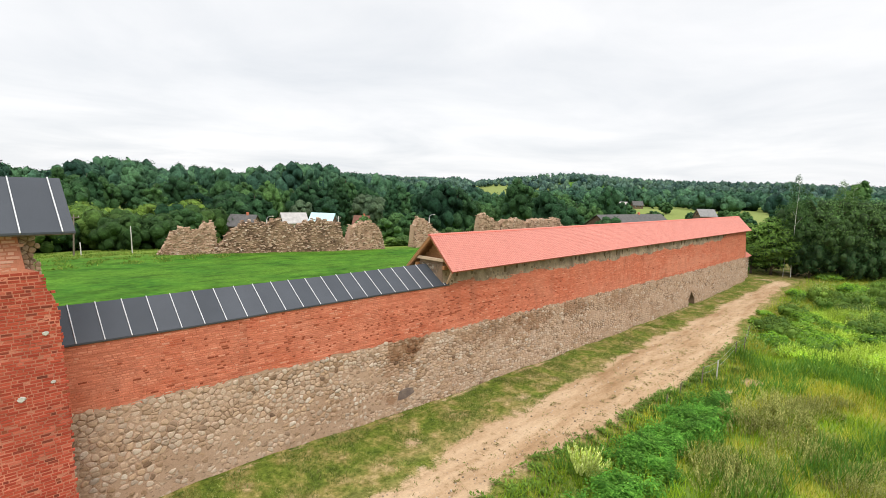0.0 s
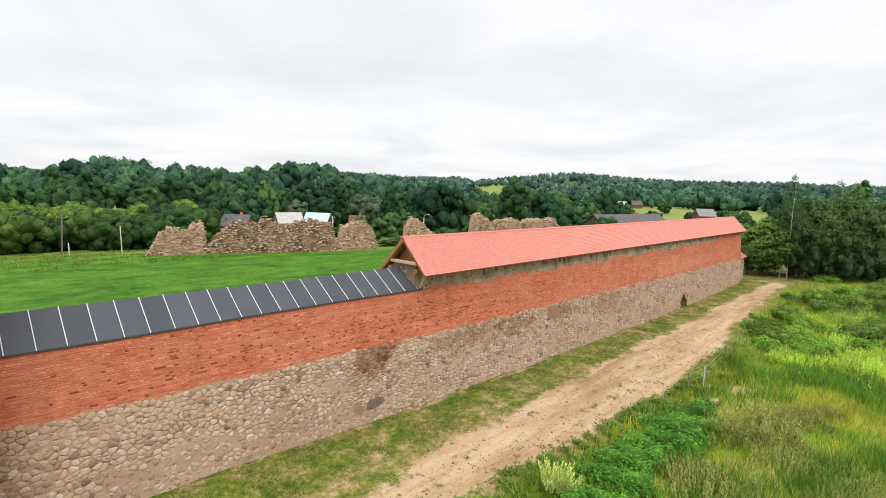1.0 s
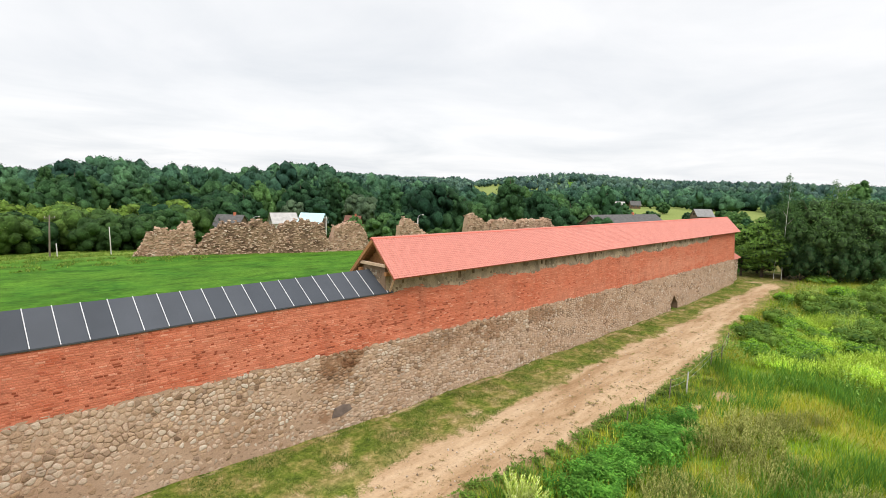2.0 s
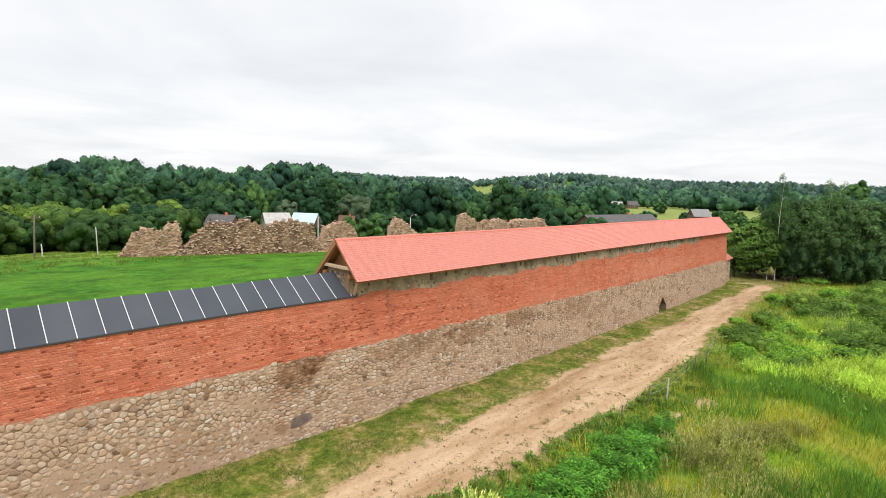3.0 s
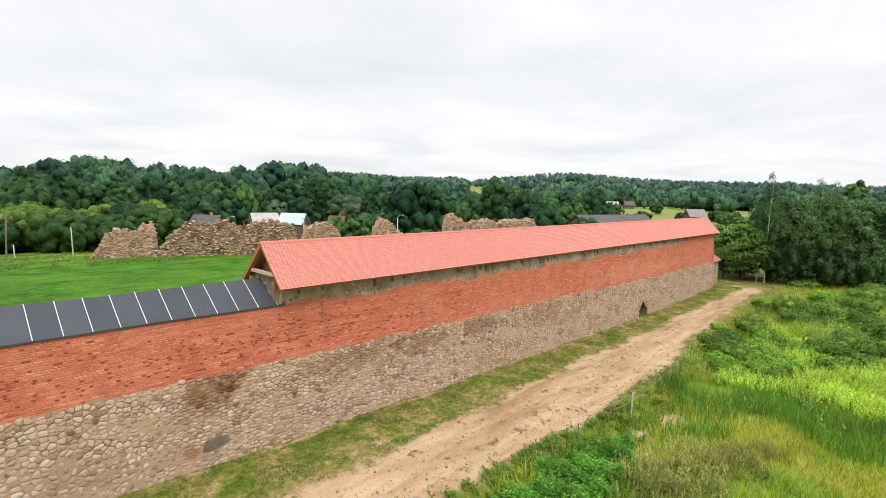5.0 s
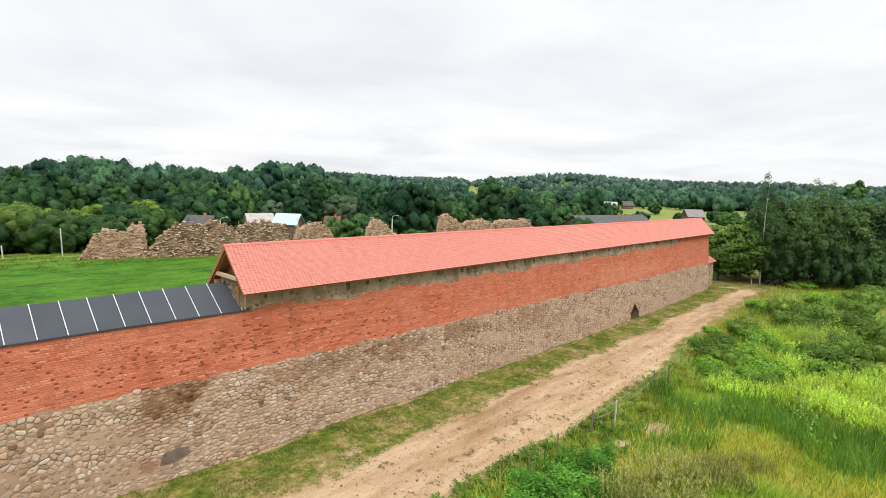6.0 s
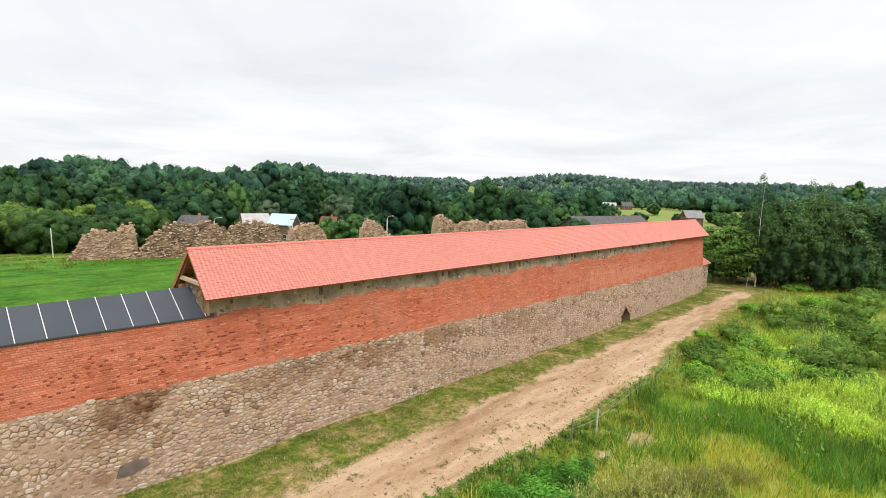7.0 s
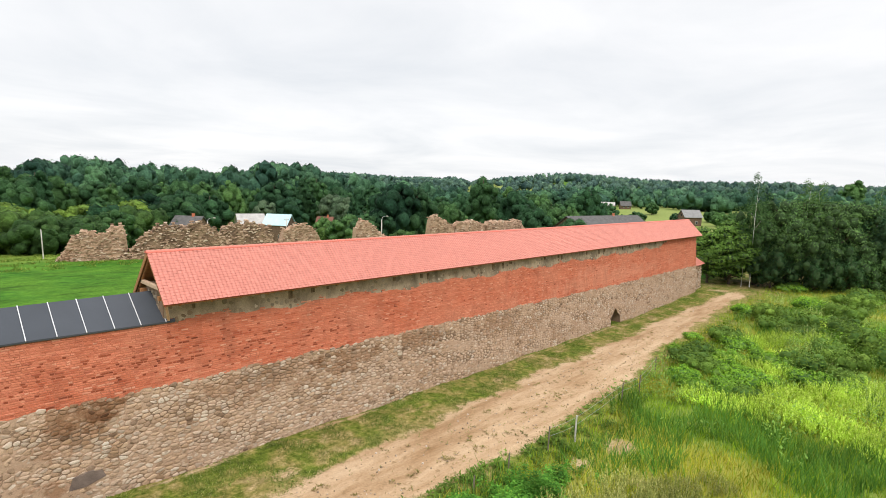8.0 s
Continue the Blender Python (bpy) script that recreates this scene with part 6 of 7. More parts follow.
for k, x, y, s in FIXED:
    SHRUBS[k].put(x, y, s, r_m.uniform(0, 6.3), r_m.uniform(0.8, 1.1))
for i in range(16):
    SHRUBS[3].put(r_m.uniform(13, 31), r_m.uniform(-9, 3.5), r_m.uniform(0.45, 0.8), r_m.uniform(0, 6.3), r_m.uniform(0.7, 1.0))
for i in range(20):
    u = i / 19
    SHRUBS[4].put(40 + 32 * u + r_m.uniform(-2, 2), -5.5 + 9.5 * u ** 0.7 + r_m.uniform(-3, 3), r_m.uniform(0.6, 0.9), r_m.uniform(0, 6.3), r_m.uniform(0.8, 1.1))
for i in range(40):
    x, y = r_m.uniform(52, 88), r_m.uniform(-24, 9)
    if y < np.interp(x, *PATH_R) - 2.5:
        SHRUBS[r_m.choice((0, 1, 1, 0, 2, 4))].put(x, y, r_m.uniform(0.7, 1.3), r_m.uniform(0, 6.3), r_m.uniform(0.7, 1.0))
for p in SHRUBS:
    p.done()

# one pale feathery plant by the track
pale = make_herb("pale_weed", 1.3, 0.36, 60, 40, 0.15, "leaf_pale", 80, "pale yellow-green feathery weed beside the track", lean=0.85)
pale.matrix_basis = Matrix.Translation((12.4, 7.55, gz(12.4, 7.55))) @ Matrix.Rotation(0.3, 4, "Y")


def nettles(x, y):
    """Dark leafy patch along the near edge of the track."""
    hi = np.interp(x, [8, 11, 14, 17, 22.3, 25.5], [6.4, 6.9, 7.3, 7.6, 7.5, 6.0])
    lo = np.interp(x, [8, 12.5, 15.5, 21.6, 25.5], [5.2, 5.2, 5.2, 4.6, 5.4])
    w = 0.5 * wobble(x, y, 2.2, 31) + 0.35 * wobble(x, y, 0.7, 32)
    return sstep(-0.3, 0.8, np.minimum(hi - y, y - lo) + w) * sstep(4, 8, x) * (1 - sstep(25, 26.5, x))


def off_track(x, y):
    return 1 - sstep(0.25, 0.6, dirt_at(x, y))


def leafy_patch():
    p = scatter(8200, 2, 27, 4, 10, 41, nettles)
    r = np.random.RandomState(6)
    V, F, k = [], [], 0
    z = ground_z(p[:, 0], p[:, 1])
    n = len(p)
    m = 8
    c = np.repeat(np.stack([p[:, 0], p[:, 1], z], 1), m, 0)
    h = np.tile(np.linspace(0.12, 0.75, m), n) * np.repeat(r.uniform(0.6, 1.25, n) * (0.8 + 0.4 * wobble(p[:, 0], p[:, 1], 1.6, 33)) * (0.35 + 0.65 * nettles(p[:, 0], p[:, 1])), m)
    a = r.uniform(0, 2 * pi, n * m)
    d = np.stack([np.cos(a), np.sin(a), np.full(n * m, -0.25)], 1)
    s = r.uniform(0.04, 0.085, n * m)[:, None]
    base = c + np.stack([0 * h, 0 * h, h], 1)
    side = np.stack([-np.sin(a), np.cos(a), 0 * a], 1) * s * 0.55
    V = np.stack([base, base + d * s - side, base + d * s * 2.1, base + d * s + side], 1).reshape(-1, 3)
    me = mesh_from("nettle_patch", V, np.arange(len(V)).reshape(-1, 4), MAT["leaf_nettle"])
    tagged(new("nettle_patch", me), "dense deep green nettle patch beside the track", "weeds", kind="stuff")


leafy_patch()


def low_weeds():
    """Ground-hugging weeds that creep from the nettles to the edge of the track."""
    p = scatter(7500, 2, 40, 4.5, 11, 97, lambda x, y: off_track(x, y) * sstep(0.4, -0.5, y - np.interp(x, *PATH_R)) * sstep(-3.2, -1.6, y - np.interp(x, *PATH_R)) * sstep(-0.1, 0.55, wobble(x, y, 1.5, 98) + 0.25), 20)
    r = np.random.RandomState(99)
    n, m = len(p), 4
    c = np.repeat(np.stack([p[:, 0], p[:, 1], ground_z(p[:, 0], p[:, 1])], 1), m, 0)
    a = r.uniform(0, 2 * pi, n * m)
    d = np.stack([np.cos(a), np.sin(a), r.uniform(0.1, 0.8, n * m)], 1)
    s = r.uniform(0.04, 0.09, n * m)[:, None]
    base = c + np.stack([r.normal(size=n * m) * 0.06, r.normal(size=n * m) * 0.06, r.uniform(0.0, 0.14, n * m)], 1)
    side = np.stack([-np.sin(a), np.cos(a), 0 * a], 1) * s * 0.55
    V = np.stack([base, base + d * s - side, base + d * s * 2.0, base + d * s + side], 1).reshape(-1, 3)
    tagged(new("low_weeds", mesh_from("low_weeds", V, np.arange(len(V)).reshape(-1, 4), MAT["leaf_bush"])), "low green weeds creeping to the track's edge", "weeds", kind="stuff")


low_weeds()


def meadow_keep(x, y):
    thin = 1 - 0.65 * np.exp(-((x - 28) / 3.6) ** 2 - ((y - 6) / 1.7) ** 2)
    return thin * off_track(x, y) * (1 - 0.85 * nettles(x, y)) * sstep(-0.5, -1.8, y - np.interp(x, *PATH_R))


blades("track_edge_grass", "short patchy grass along the track's edge", scatter(16000, 2, 76, 4, 12.5, 94, lambda x, y: off_track(x, y) * (1 - nettles(x, y)) * sstep(-2.6, -1.4, y - np.interp(x, *PATH_R)) * sstep(0.5, -0.1, y - np.interp(x, *PATH_R)) * np.clip(0.5 + 0.9 * wobble(x, y, 2.0, 95), 0.08, 1), 24), 0.14, 0.02, "grass_short", 96, 0.7)
blades("meadow_grass", "tall green meadow grass", scatter(140000, -10, 92, -26, 11, 42, lambda x, y: meadow_keep(x, y) * (1.1 - 0.75 * straw(x, y)), 26), 0.50, 0.016, "grass", 43)
blades("straw_grass", "yellowing tall meadow grass", scatter(95000, -10, 92, -26, 10, 44, lambda x, y: meadow_keep(x, y) * straw(x, y), 26), 0.50, 0.016, "grass_straw", 45)
blades("tall_grass", "tall blue-green grass in dense stands", scatter(44000, 12, 70, -20, 9, 84, lambda x, y: meadow_keep(x, y) * sstep(0.15, 0.6, wobble(x, y, 7, 85) + 1.4 * np.exp(-((x - 33.8) / 2.2) ** 2 - ((y - 2.0) / 6) ** 2)), 30), 0.75, 0.024, "grass_tall", 86)
blades("verge_grass", "short worn grass between wall and track", scatter(70000, -6, 84, 11, 17.0, 46, lambda x, y: off_track(x, y) * np.clip(0.45 + 0.9 * wobble(x, y, 3.5, 52), 0.05, 1) * (1 - 0.6 * sstep(14.6, 12.8, y)), 24), 0.10, 0.022, "grass_short", 47, 0.6)
# leafy weeds between the bushes
def weed_patch():
    p = scatter(8000, 30, 92, -26, 9, 81, lambda x, y: off_track(x, y) * sstep(0.2, -1.0, y - np.interp(x, *PATH_R)) * sstep(-0.25, 0.5, wobble(x, y, 6, 82)) * sstep(30, 40, x), 45)
    r = np.random.RandomState(83)
    n, m = len(p), 5
    c = np.repeat(np.stack([p[:, 0], p[:, 1], ground_z(p[:, 0], p[:, 1])], 1), m, 0)
    h = np.tile(np.linspace(0.15, 0.8, m), n) * np.repeat(r.uniform(0.6, 1.35, n), m)
    a = r.uniform(0, 2 * pi, n * m)
    d = np.stack([np.cos(a), np.sin(a), np.full(n * m, 0.35)], 1)
    s = r.uniform(0.06, 0.12, n * m)[:, None]
    base = c + np.stack([r.normal(size=n * m) * 0.08, r.normal(size=n * m) * 0.08, h], 1)
    side = np.stack([-np.sin(a), np.cos(a), 0 * a], 1) * s * 0.5
    V = np.stack([base, base + d * s - side, base + d * s * 2.0, base + d * s + side], 1).reshape(-1, 3)
    tagged(new("weed_patch", mesh_from("weed_patch", V, np.arange(len(V)).reshape(-1, 4), MAT["leaf_mid"])), "mixed green weeds filling the meadow", "weeds", kind="stuff")


weed_patch()
blades("lawn_grass", "bright green courtyard grass", scatter(30000, -8, 60, 19.8, 48, 48, lambda x, y: 1.0 * (y + 0.306 * (x - 24.5) < 88), 60), 0.09, 0.05, "grass_lawn", 49, 0.8)
blades("track_weeds", "scattered weeds on the sandy track", scatter(7000, 2, 78, 8, 14.5, 50, lambda x, y: sstep(0.1, 0.4, dirt_at(x, y)) * sstep(0.45, 0.75, wobble(x, y, 1.1, 53)) * 0.8, 24), 0.055, 0.02, "grass_short", 51, 0.9)


blades("dry_weeds", "brown dry weeds along the track's edge", scatter(3600, 6, 60, 7, 12.5, 87, lambda x, y: sstep(0.05, 0.3, dirt_at(x, y)) * sstep(0.0, 0.7, wobble(x, y, 1.1, 88)) * sstep(2.2, 0.2, y - np.interp(x, *PATH_R)), 24), 0.06, 0.024, "grass_dry", 89, 0.9)
blades("field_edge_grass", "tall rough grass at the courtyard's far edge", scatter(15000, -14, 34, 80, 112, 90, lambda x, y: sstep(-0.15, 0.5, wobble(x, y, 7, 92) + 0.5 * wobble(x, y, 2.5, 93) + 0.5 * sstep(86, 100, y))), 0.30, 0.06, "grass_straw_far", 91, 0.6)


def track_tufts():
    """Flat rosettes of trampled weeds on the sand, thickest along the near edge."""
    p = scatter(420, 3, 70, 8, 14.2, 101, lambda x, y: sstep(0.35, 0.7, dirt_at(x, y)) * sstep(-0.1, 0.6, wobble(x, y, 2.6, 102) + 0.5 * sstep(3.0, 0.5, y - np.interp(x, *PATH_R))), 24)
    r = np.random.RandomState(103)
    n, m = len(p), 18
    c = np.repeat(np.stack([p[:, 0], p[:, 1], ground_z(p[:, 0], p[:, 1]) - 0.03], 1), m, 0)
    size = np.repeat(r.uniform(0.35, 1.05, n), m)
    a = r.uniform(0, 2 * pi, n * m)
    out = r.uniform(0.0, 0.16, n * m) * size
    d = np.stack([np.cos(a), np.sin(a), r.uniform(0.15, 0.9, n * m)], 1)
    s = (r.uniform(0.05, 0.11, n * m) * size)[:, None]
    base = c + np.stack([np.cos(a) * out, np.sin(a) * out, 0 * a], 1)
    side = np.stack([-np.sin(a), np.cos(a), 0 * a], 1) * s * 0.3
    V = np.stack([base - side, base + side, base + d * s], 1).reshape(-1, 3)
    tagged(new("track_tufts", mesh_from("track_tufts", V, np.arange(len(V)).reshape(-1, 3), MAT["grass_tuft"])), "small trampled weed tufts on the sandy track", "weeds", kind="stuff")


track_tufts()


def pebbles():
    r = np.random.RandomState(15)
    p = scatter(1300, 2, 76, 8, 15, 54, lambda x, y: 0.15 + 0.85 * sstep(0.3, 0.8, dirt_at(x, y)), 22)
    s = Soup()
    z = ground_z(p[:, 0], p[:, 1]) - 0.05
    for (x, y), zz in zip(p, z):
        a = 0.02 + 0.05 * r.rand() ** 3
        n = 5
        ring = [(x + a * cos(2 * pi * i / n) * r.uniform(0.7, 1.2), y + a * sin(2 * pi * i / n) * r.uniform(0.7, 1.2)) for i in range(n)]
        s.add([(u, v, zz - 0.02) for u, v in ring] + [(x + (u - x) * 0.6, y + (v - y) * 0.6, zz + a * 0.7) for u, v in ring], [(i, (i + 1) % n, n + (i + 1) % n, n + i) for i in range(n)] + [tuple(range(n, 2 * n))])
    me = s.mesh("pebbles", MAT["pebble"])
    tagged(new("pebbles", me), "small stones and clods on the sandy track", "stones", kind="stuff")


pebbles()


# ---- wire fence along the track ----
def make_fence():
    t = root("wire_fence", (26.4, 7.5, gz(26.4, 7.5)), "old wire fence on thin rusty posts beside the track", "fence")
    posts = ((21.75, 7.85, 0.7, "old_wood"), (24.1, 7.95, 0.75, "old_wood"), (26.45, 7.55, 1.25, "old_wood"), (28.25, 7.25, 1.25, "concrete"), (34.1, 7.7, 1.15, "old_wood"), (36.4, 7.7, 1.1, "old_wood"), (40.5, 8.4, 1.0, "old_wood"))
    tops = []
    for x, y, h, mat in posts:
        g = gz(x, y)
        s = Soup().tube([(x, y, g - 0.5), (x + 0.02, y, g + h * 0.5), (x + 0.05, y, g + h)], [0.035, 0.032, 0.028] if mat == "old_wood" else [0.042, 0.04, 0.038], 7)
        part("post", s.mesh("post", MAT[mat]), t, "" if mat == "old_wood" else "pale concrete post")
        tops.append(Vector((x + 0.03, y, g + h)))
    for f in (0.08, 0.45):
        pts = []
        for a, b in zip(tops[2:-1], tops[3:]):
            pts += [a - Vector((0, 0, f)), (a + b) / 2 - Vector((0, 0, f + 0.05))]
        pts.append(tops[-1] - Vector((0, 0, f)))
        part("wire", Soup().tube(pts, [0.006] * len(pts), 4).mesh("wire", MAT["steel"]), t)


make_fence()

# ---- far end of the wall: low annex with its own little roof ----
def make_annex():
    t = root("annex", (75.2, 18, -0.6), "low stone annex with a small red tiled hipped roof", "annex")
    s = Soup()
    V = [(73.2, 16.75, -1.2), (76.7, 16.95, -1.2), (76.7, 19.3, -1.2), (73.2, 19.3, -1.2), (73.2, 16.95, 2.75), (76.6, 17.1, 2.75), (76.6, 19.3, 2.75), (73.2, 19.3, 2.75)]
    s.add(V, BOX_F)
    part("core", s.mesh("core", MAT["mortar"]), t)
    face = lambda x, z: 16.72 + 0.05 * (x - 73.2) + 0.045 * (z + 0.4)
    lay_stones(t, "stone", stone_cells(73.3, 76.7, -0.7, 2.75, lambda x: 0.36, 91), face, lambda x, z: True, lambda x, z: False, 92, lambda x: 0.03, lambda x: 0.05)
    # hipped lean-to roof of tiles, laid row by row
    e0, e1, e2 = Vector((73.3, 16.55, 2.62)), Vector((77.15, 16.75, 2.62)), Vector((77.15, 19.5, 2.62))
    r0, r1 = Vector((73.3, 18.2, 4.45)), Vector((73.6, 18.2, 4.45))
    sk = Soup().add([e0, e1, e2, r1, r0, Vector((73.3, 19.5, 2.62))], [(0, 1, 3, 4), (1, 2, 3), (2, 5, 4, 3)])
    rf = part("roof", sk.mesh("roof", MAT["ridge"]), t)
    til = Soup()
    rows = 12
    for k in range(rows):
        f0, f1 = k / rows, (k + 1.15) / rows
        a0, b0 = e0.lerp(r0, f0), e1.lerp(r1, f0)
        a1, b1 = e0.lerp(r0, min(1, f1)), e1.lerp(r1, min(1, f1))
        n = max(2, int((b0 - a0).length / 0.17))
        up = Vector((0, -0.02, 0.03))
        for i in range(n):
            til.add([a0.lerp(b0, i / n) + up, a0.lerp(b0, (i + 0.96) / n) + up, a1.lerp(b1, (i + 0.96) / n), a1.lerp(b1, i / n), a0.lerp(b0, i / n), a0.lerp(b0, (i + 0.96) / n)], [(0, 1, 2, 3), (4, 5, 1, 0)])
    tagged(part("tiling", til.mesh("tiling", MAT["tile", False]), rf), kind="stuff")


make_annex()

# ---- stones and bricks of the wall, piece by piece ----
AX, AW, AG, AH = ARCH


def in_arch(x, z):
    return abs(x - AX) < AW + 0.08 - max(0, z - AG - 0.7) * 1.15 and z < AG + AH + 0.08


SLAB = (11.5, 0.55)


def stone_zone(x, z):
    if x > WALL_X1 - 0.05 or z > brick_foot(x) + 0.05 or in_arch(x, z):
        return False
    return not (abs(x - SLAB[0]) < 0.46 and abs(z - SLAB[1]) < 0.25)


lay_stones(wall, "stone", itertools.chain(flat_cells(WALL_X0, 9.6, -0.75, 3.45, lambda x: float(np.interp(x, [0, 7, 10], [0.215, 0.205, 0.18])), 17, 1.12),
                                            flat_cells(9.6, WALL_X1, -0.75, 3.45, lambda x: float(np.interp(x, [9, 13, 20, 40], [0.145, 0.15, 0.155, 0.175])), 16, 1.75)), face_y, stone_zone,
           lambda x, z: 6.0 < x < 11.5 and z > -0.3, 18, lambda x: 0.016 if x < 9 else 0.016, lambda x: 0.030)
lay_bricks(wall, "brick", WALL_X0, WALL_X1, 2.5, 6.42, face_y, lambda x, z: brick_foot(x) + 0.02 + 0.07 * wobble(x, z, 0.35, 63) < z < brick_head(x) + 0.16 * wobble(x, z * 0.5, 0.45, 62) * (x > RED_X0) and x < WALL_X1 - 0.1, lambda x, z: 6.5 < x < 10.6, 19)


def skin(parent, name, x0, x1, step, low, high, rows, lift, mat, keep=None, label=""):
    """A thin uneven coat over the face of the wall, between two heights."""
    xs = np.arange(x0, x1, step)
    fr = np.linspace(0, 1, rows + 1)
    X = np.repeat(xs[:, None], rows + 1, 1)
    lo = np.array([low(float(x)) for x in xs])[:, None]
    hi = np.array([high(float(x)) for x in xs])[:, None]
    Z = lo + (hi - lo) * fr[None, :]
    Y = face_y(X, Z) - lift(X, Z)
    V = np.stack([X, Y, Z], -1).reshape(-1, 3)
    i = (np.arange(len(xs) - 1)[:, None] * (rows + 1) + np.arange(rows)[None, :]).ravel()
    F = np.stack([i, i + rows + 1, i + rows + 2, i + 1], -1)
    if keep is not None:
        ok = keep(V[F].mean(1))
        F = F[ok]
    part(name, mesh_from(name, V, F, MAT[mat], True), parent, label)


def coat(x, z):
    """How far the pointing comes out: it floods the stones towards the foot of the wall and in patches."""
    return 0.006 - 0.004 * sstep(11, 15, x) + 0.012 * wobble(x, z * 1.3, 2.6, 71) + 0.012 * wobble(x, z * 1.5, 0.45, 72) + 0.022 * sstep(1.9 + 0.8 * wobble(x, z, 3.0, 73), 0.0, z) * (1 - 0.75 * sstep(7, 13, x))


skin(wall, "pointing", WALL_X0, WALL_X1, 0.13, lambda x: -0.9, lambda x: brick_foot(x) + 0.03, 32, coat, "pointing", lambda c: ~((np.abs(c[:, 0] - AX) < AW + 0.08 - np.maximum(0, c[:, 2] - AG - 0.7) * 1.15) & (c[:, 2] < AG + AH + 0.05)), "smeared lime mortar between the stones")
skin(wall, "brick_bed", WALL_X0, WALL_X1, 0.5, lambda x: float(brick_foot(x)) - 0.05, lambda x: float(brick_head(x)) + 0.06, 4, lambda x, z: 0.002 + 0.0 * x, "brick_mortar", None, "reddish mortar behind the bricks")
# rough band of stone under the eaves of the tiled roof
lay_stones(wall, "band", stone_cells(RED_X0 + 0.05, 66, 5.4, 6.4, lambda x: 0.21, 27), face_y, lambda x, z: wobble(x * 7, z * 9, 1.0, 77) > -0.25 and z > brick_head(x) + 0.02 and z < HEAD - 0.05 and x < WALL_X1, lambda x, z: False, 28, lambda x: 0.03, lambda x: 0.016, "rubble")
# grey render between the stones of the band
bd = Soup()
for x in np.arange(RED_X0 + 0.02, 66, 0.4):
    x, x1 = float(x), float(x) + 0.4
    V = [(u, float(face_y(u, z)) - 0.006, z) for u, z in ((x, brick_head(x)), (x1, brick_head(x1)), (x1, HEAD), (x, HEAD))]
    bd.add(V + [(a, b + 0.03, c) for a, b, c in V], BOX_F)
part("render_band", bd.mesh("render_band", MAT["grey_band"]), wall, "grey rough render under the eaves")
# added dark stubs that stand for the dark spots under the eave
for k in range(40):
    x = RED_X0 + 1.1 + 1.3 * k + 0.45 * sin(k * 2.3)
    if sin(k * 5.1) < -0.35:
        continue
    h = 0.07 + 0.06 * abs(sin(k * 3.7))
    y = float(face_y(x, 6.2))
    part("rafter_foot", Soup().box(x - h * 0.7, y - 0.05, 6.12 - h + 0.10 * sin(k * 1.7), x + h * 0.7, y + 0.02, 6.14 + h).mesh("rafter_foot", MAT["stub"]), wall)
# pale cobbles of the gable
s = Soup()
rg = random.Random(31)
for a, b, poly in stone_cells(17.5, 19.0, 5.7, 6.75, lambda x: 0.16, 29):
    if b > 7.0 - max(0, abs(a - 18) - 0.75):
        continue
    made = stone_shape(a, b, poly, rg, 0.02, 0.022)
    if made:
        s.add([(14.24 + v[1], a - v[0], b + v[2]) for v in made[0]], made[1])
tagged(part("gable_stones", s.mesh("gable_stones", MAT["band", False], True), wall), kind="stuff")
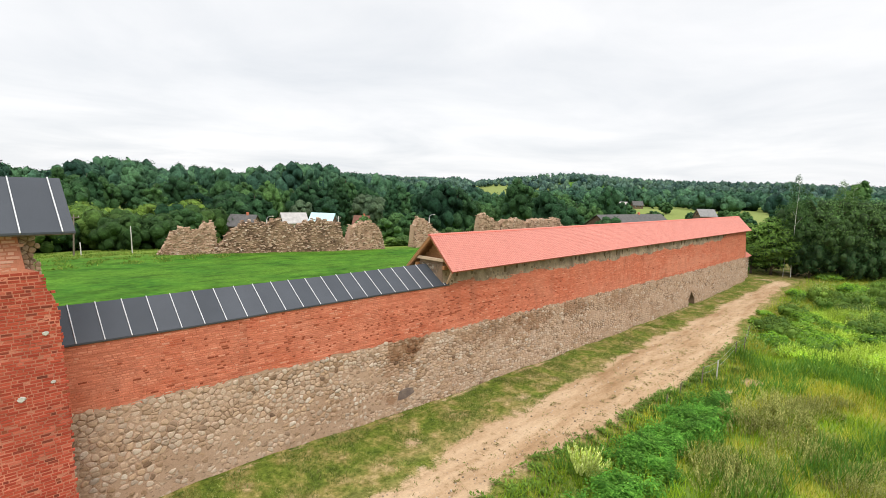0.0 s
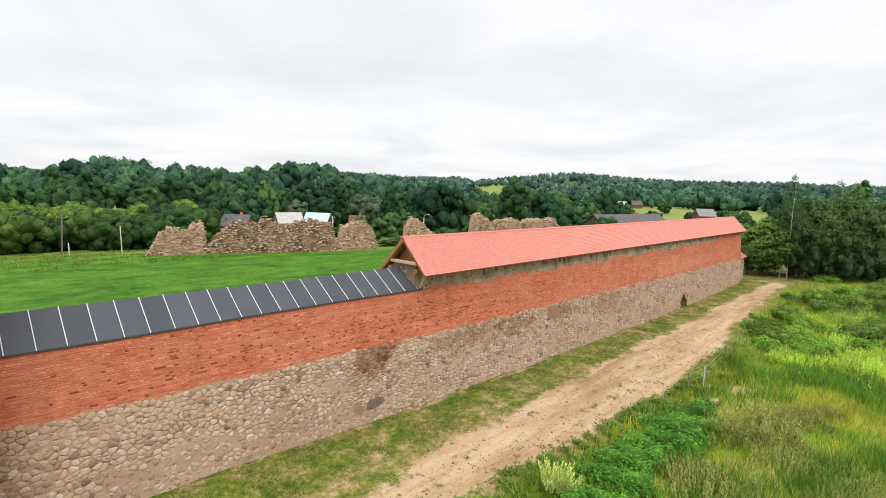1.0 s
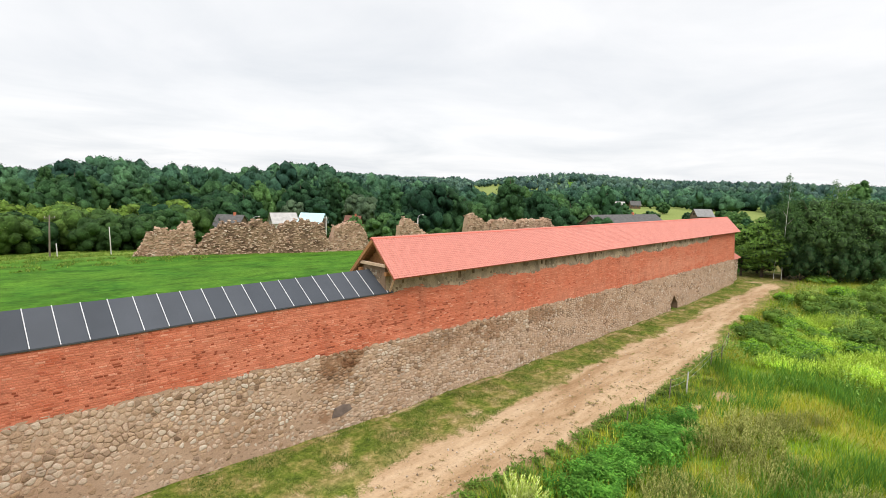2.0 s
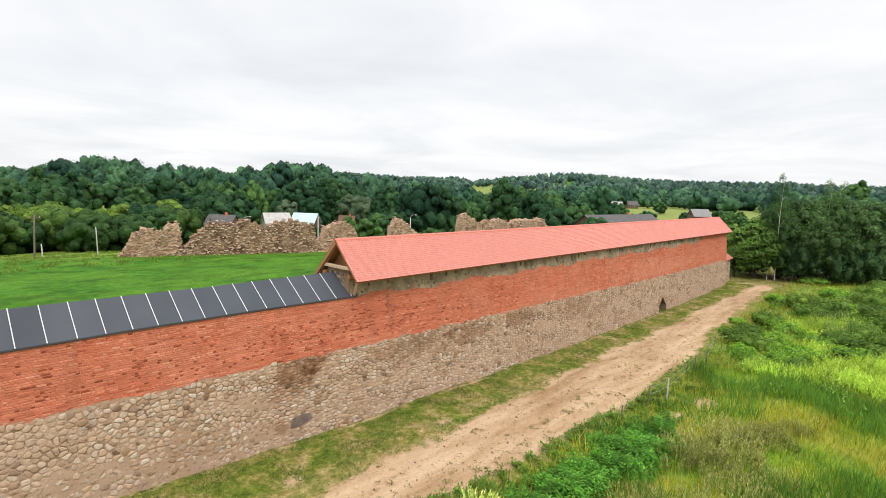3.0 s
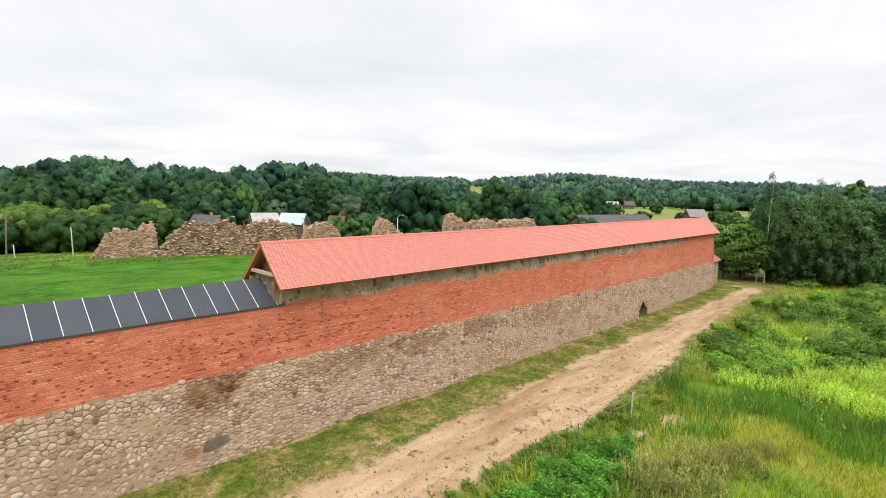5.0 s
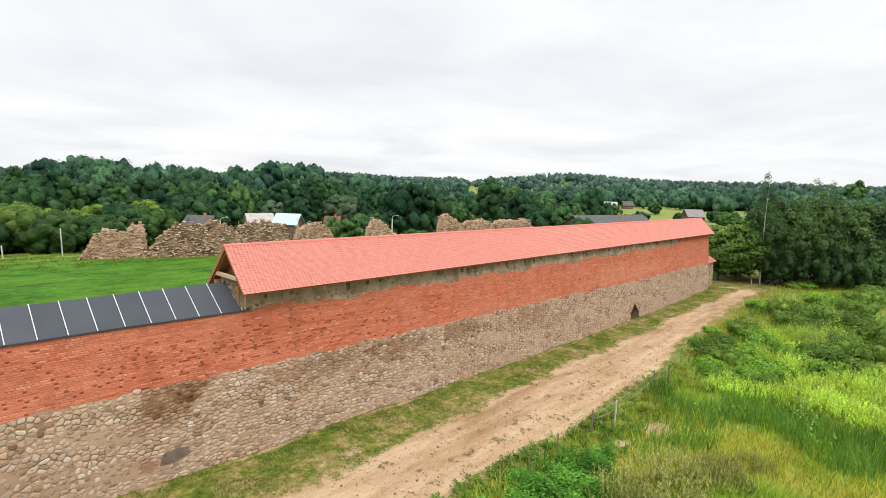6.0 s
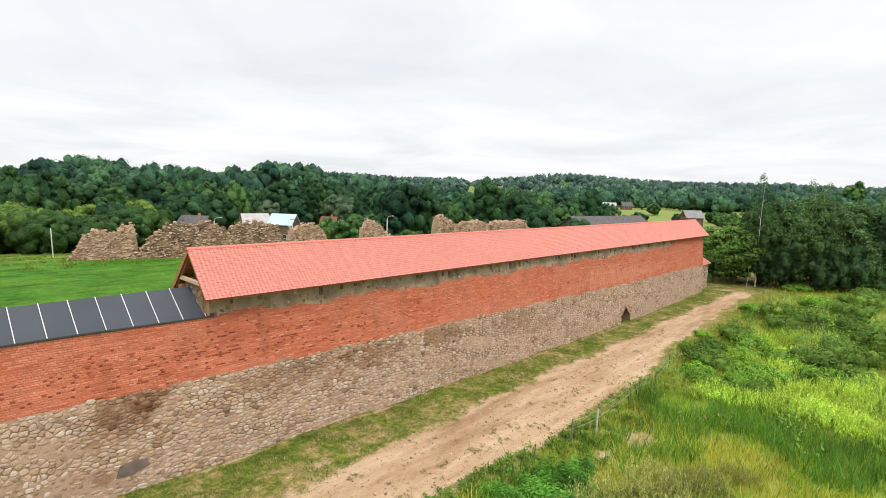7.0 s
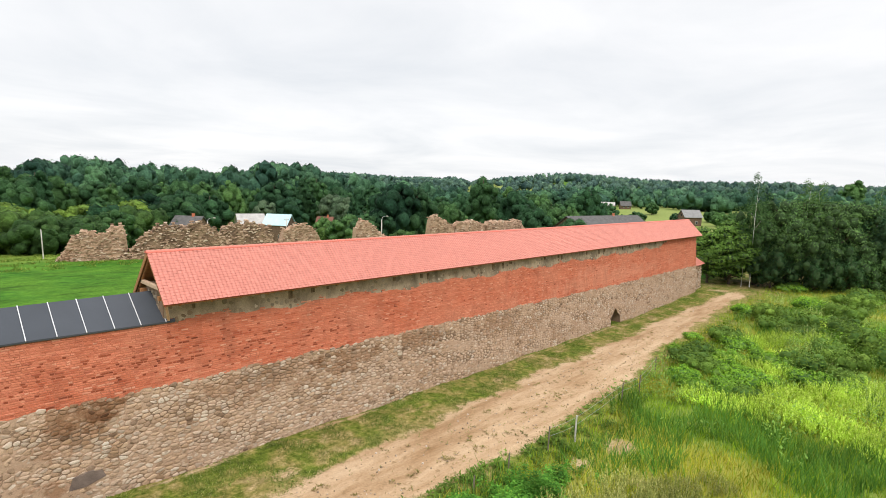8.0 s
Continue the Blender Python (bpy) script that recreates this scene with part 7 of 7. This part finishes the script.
# a dark flat slab low in the wall
sx, sz = SLAB
sl = Soup()
out = [(-0.46, -0.20), (-0.05, -0.22), (0.50, -0.06), (0.40, 0.15), (0.12, 0.23), (-0.34, 0.16)]
sl.add([(sx + a * 1.2, float(face_y(sx + a, sz + b)) + 0.02, sz + b * 1.2) for a, b in out] + [(sx + a * 1.15, float(face_y(sx + a, sz + b)) - 0.05, sz + b * 1.13) for a, b in out],
       [(6, 7, 8, 9, 10, 11)] + [(i, (i + 1) % 6, 6 + (i + 1) % 6, 6 + i) for i in range(6)])
part("slab", sl.mesh("slab", MAT["slab"]), wall, "dark flat slab set low in the stonework")

# ---- bricks of the tower ----
tface = lambda x, z: TOWER_Y
rt = random.Random(44)
lay_bricks(tower, "tbrick", -4.3, -2.3, -0.6, 9.25, tface, lambda x, z: z < 8.42 and x < tower_edge(z) + 0.1, lambda x, z: 4.2 < z < 8.4 and x > -4.3, 45, proud=(0.0, 0.014), gap=0.011, course=0.088, brick_l=0.25, edge=lambda z: tower_edge(z) - 0.02 + rt.uniform(-0.04, 0.05))
lay_bricks(tower, "pbrick", -4.3, -2.3, 8.42, 9.25, tface, lambda x, z: x < tower_edge(z) - 0.04 + rt.uniform(-0.04, 0.05), lambda x, z: False, 47, proud=(0.0, 0.012), gap=0.02, name="new_brick", course=0.098, brick_l=0.29)
tb = Soup()
for a, b, poly in stone_cells(-3.48, -2.98, 8.28, 9.25, lambda x: 0.14, 46):
    if a > interp(b, [8.28, 8.5, 8.79, 8.95, 9.25], [-3.0, -3.05, -3.14, -3.02, -3.0]):
        continue
    made = stone_shape(a, b, poly, rt, 0.006, 0.02)
    if made:
        tb.add([(a + v[0], TOWER_Y + 0.42 + v[1], b + v[2]) for v in made[0]], made[1])
# two old patches of pale mortar on the face
for px, pz, w in ((-3.62, 5.12, 0.10), (-2.95, 5.42, 0.06), (-3.05, 6.75, 0.08)):
    k = Soup().add([(px + w * cos(i * 0.785) * rt.uniform(0.6, 1.1), TOWER_Y - 0.03, pz + 0.7 * w * sin(i * 0.785) * rt.uniform(0.6, 1.1)) for i in range(8)] + [(px + 1.1 * w * cos(i * 0.785), TOWER_Y + 0.01, pz + 0.8 * w * sin(i * 0.785)) for i in range(8)],
                   [tuple(range(8))] + [(i + 8, (i + 1) % 8 + 8, (i + 1) % 8, i) for i in range(8)])
    part("mortar_patch", k.mesh("mortar_patch", MAT["concrete"]), tower, "pale patch of mortar")
tagged(part("rubble", tb.mesh("rubble", MAT["stone", False], True), tower), kind="stuff")
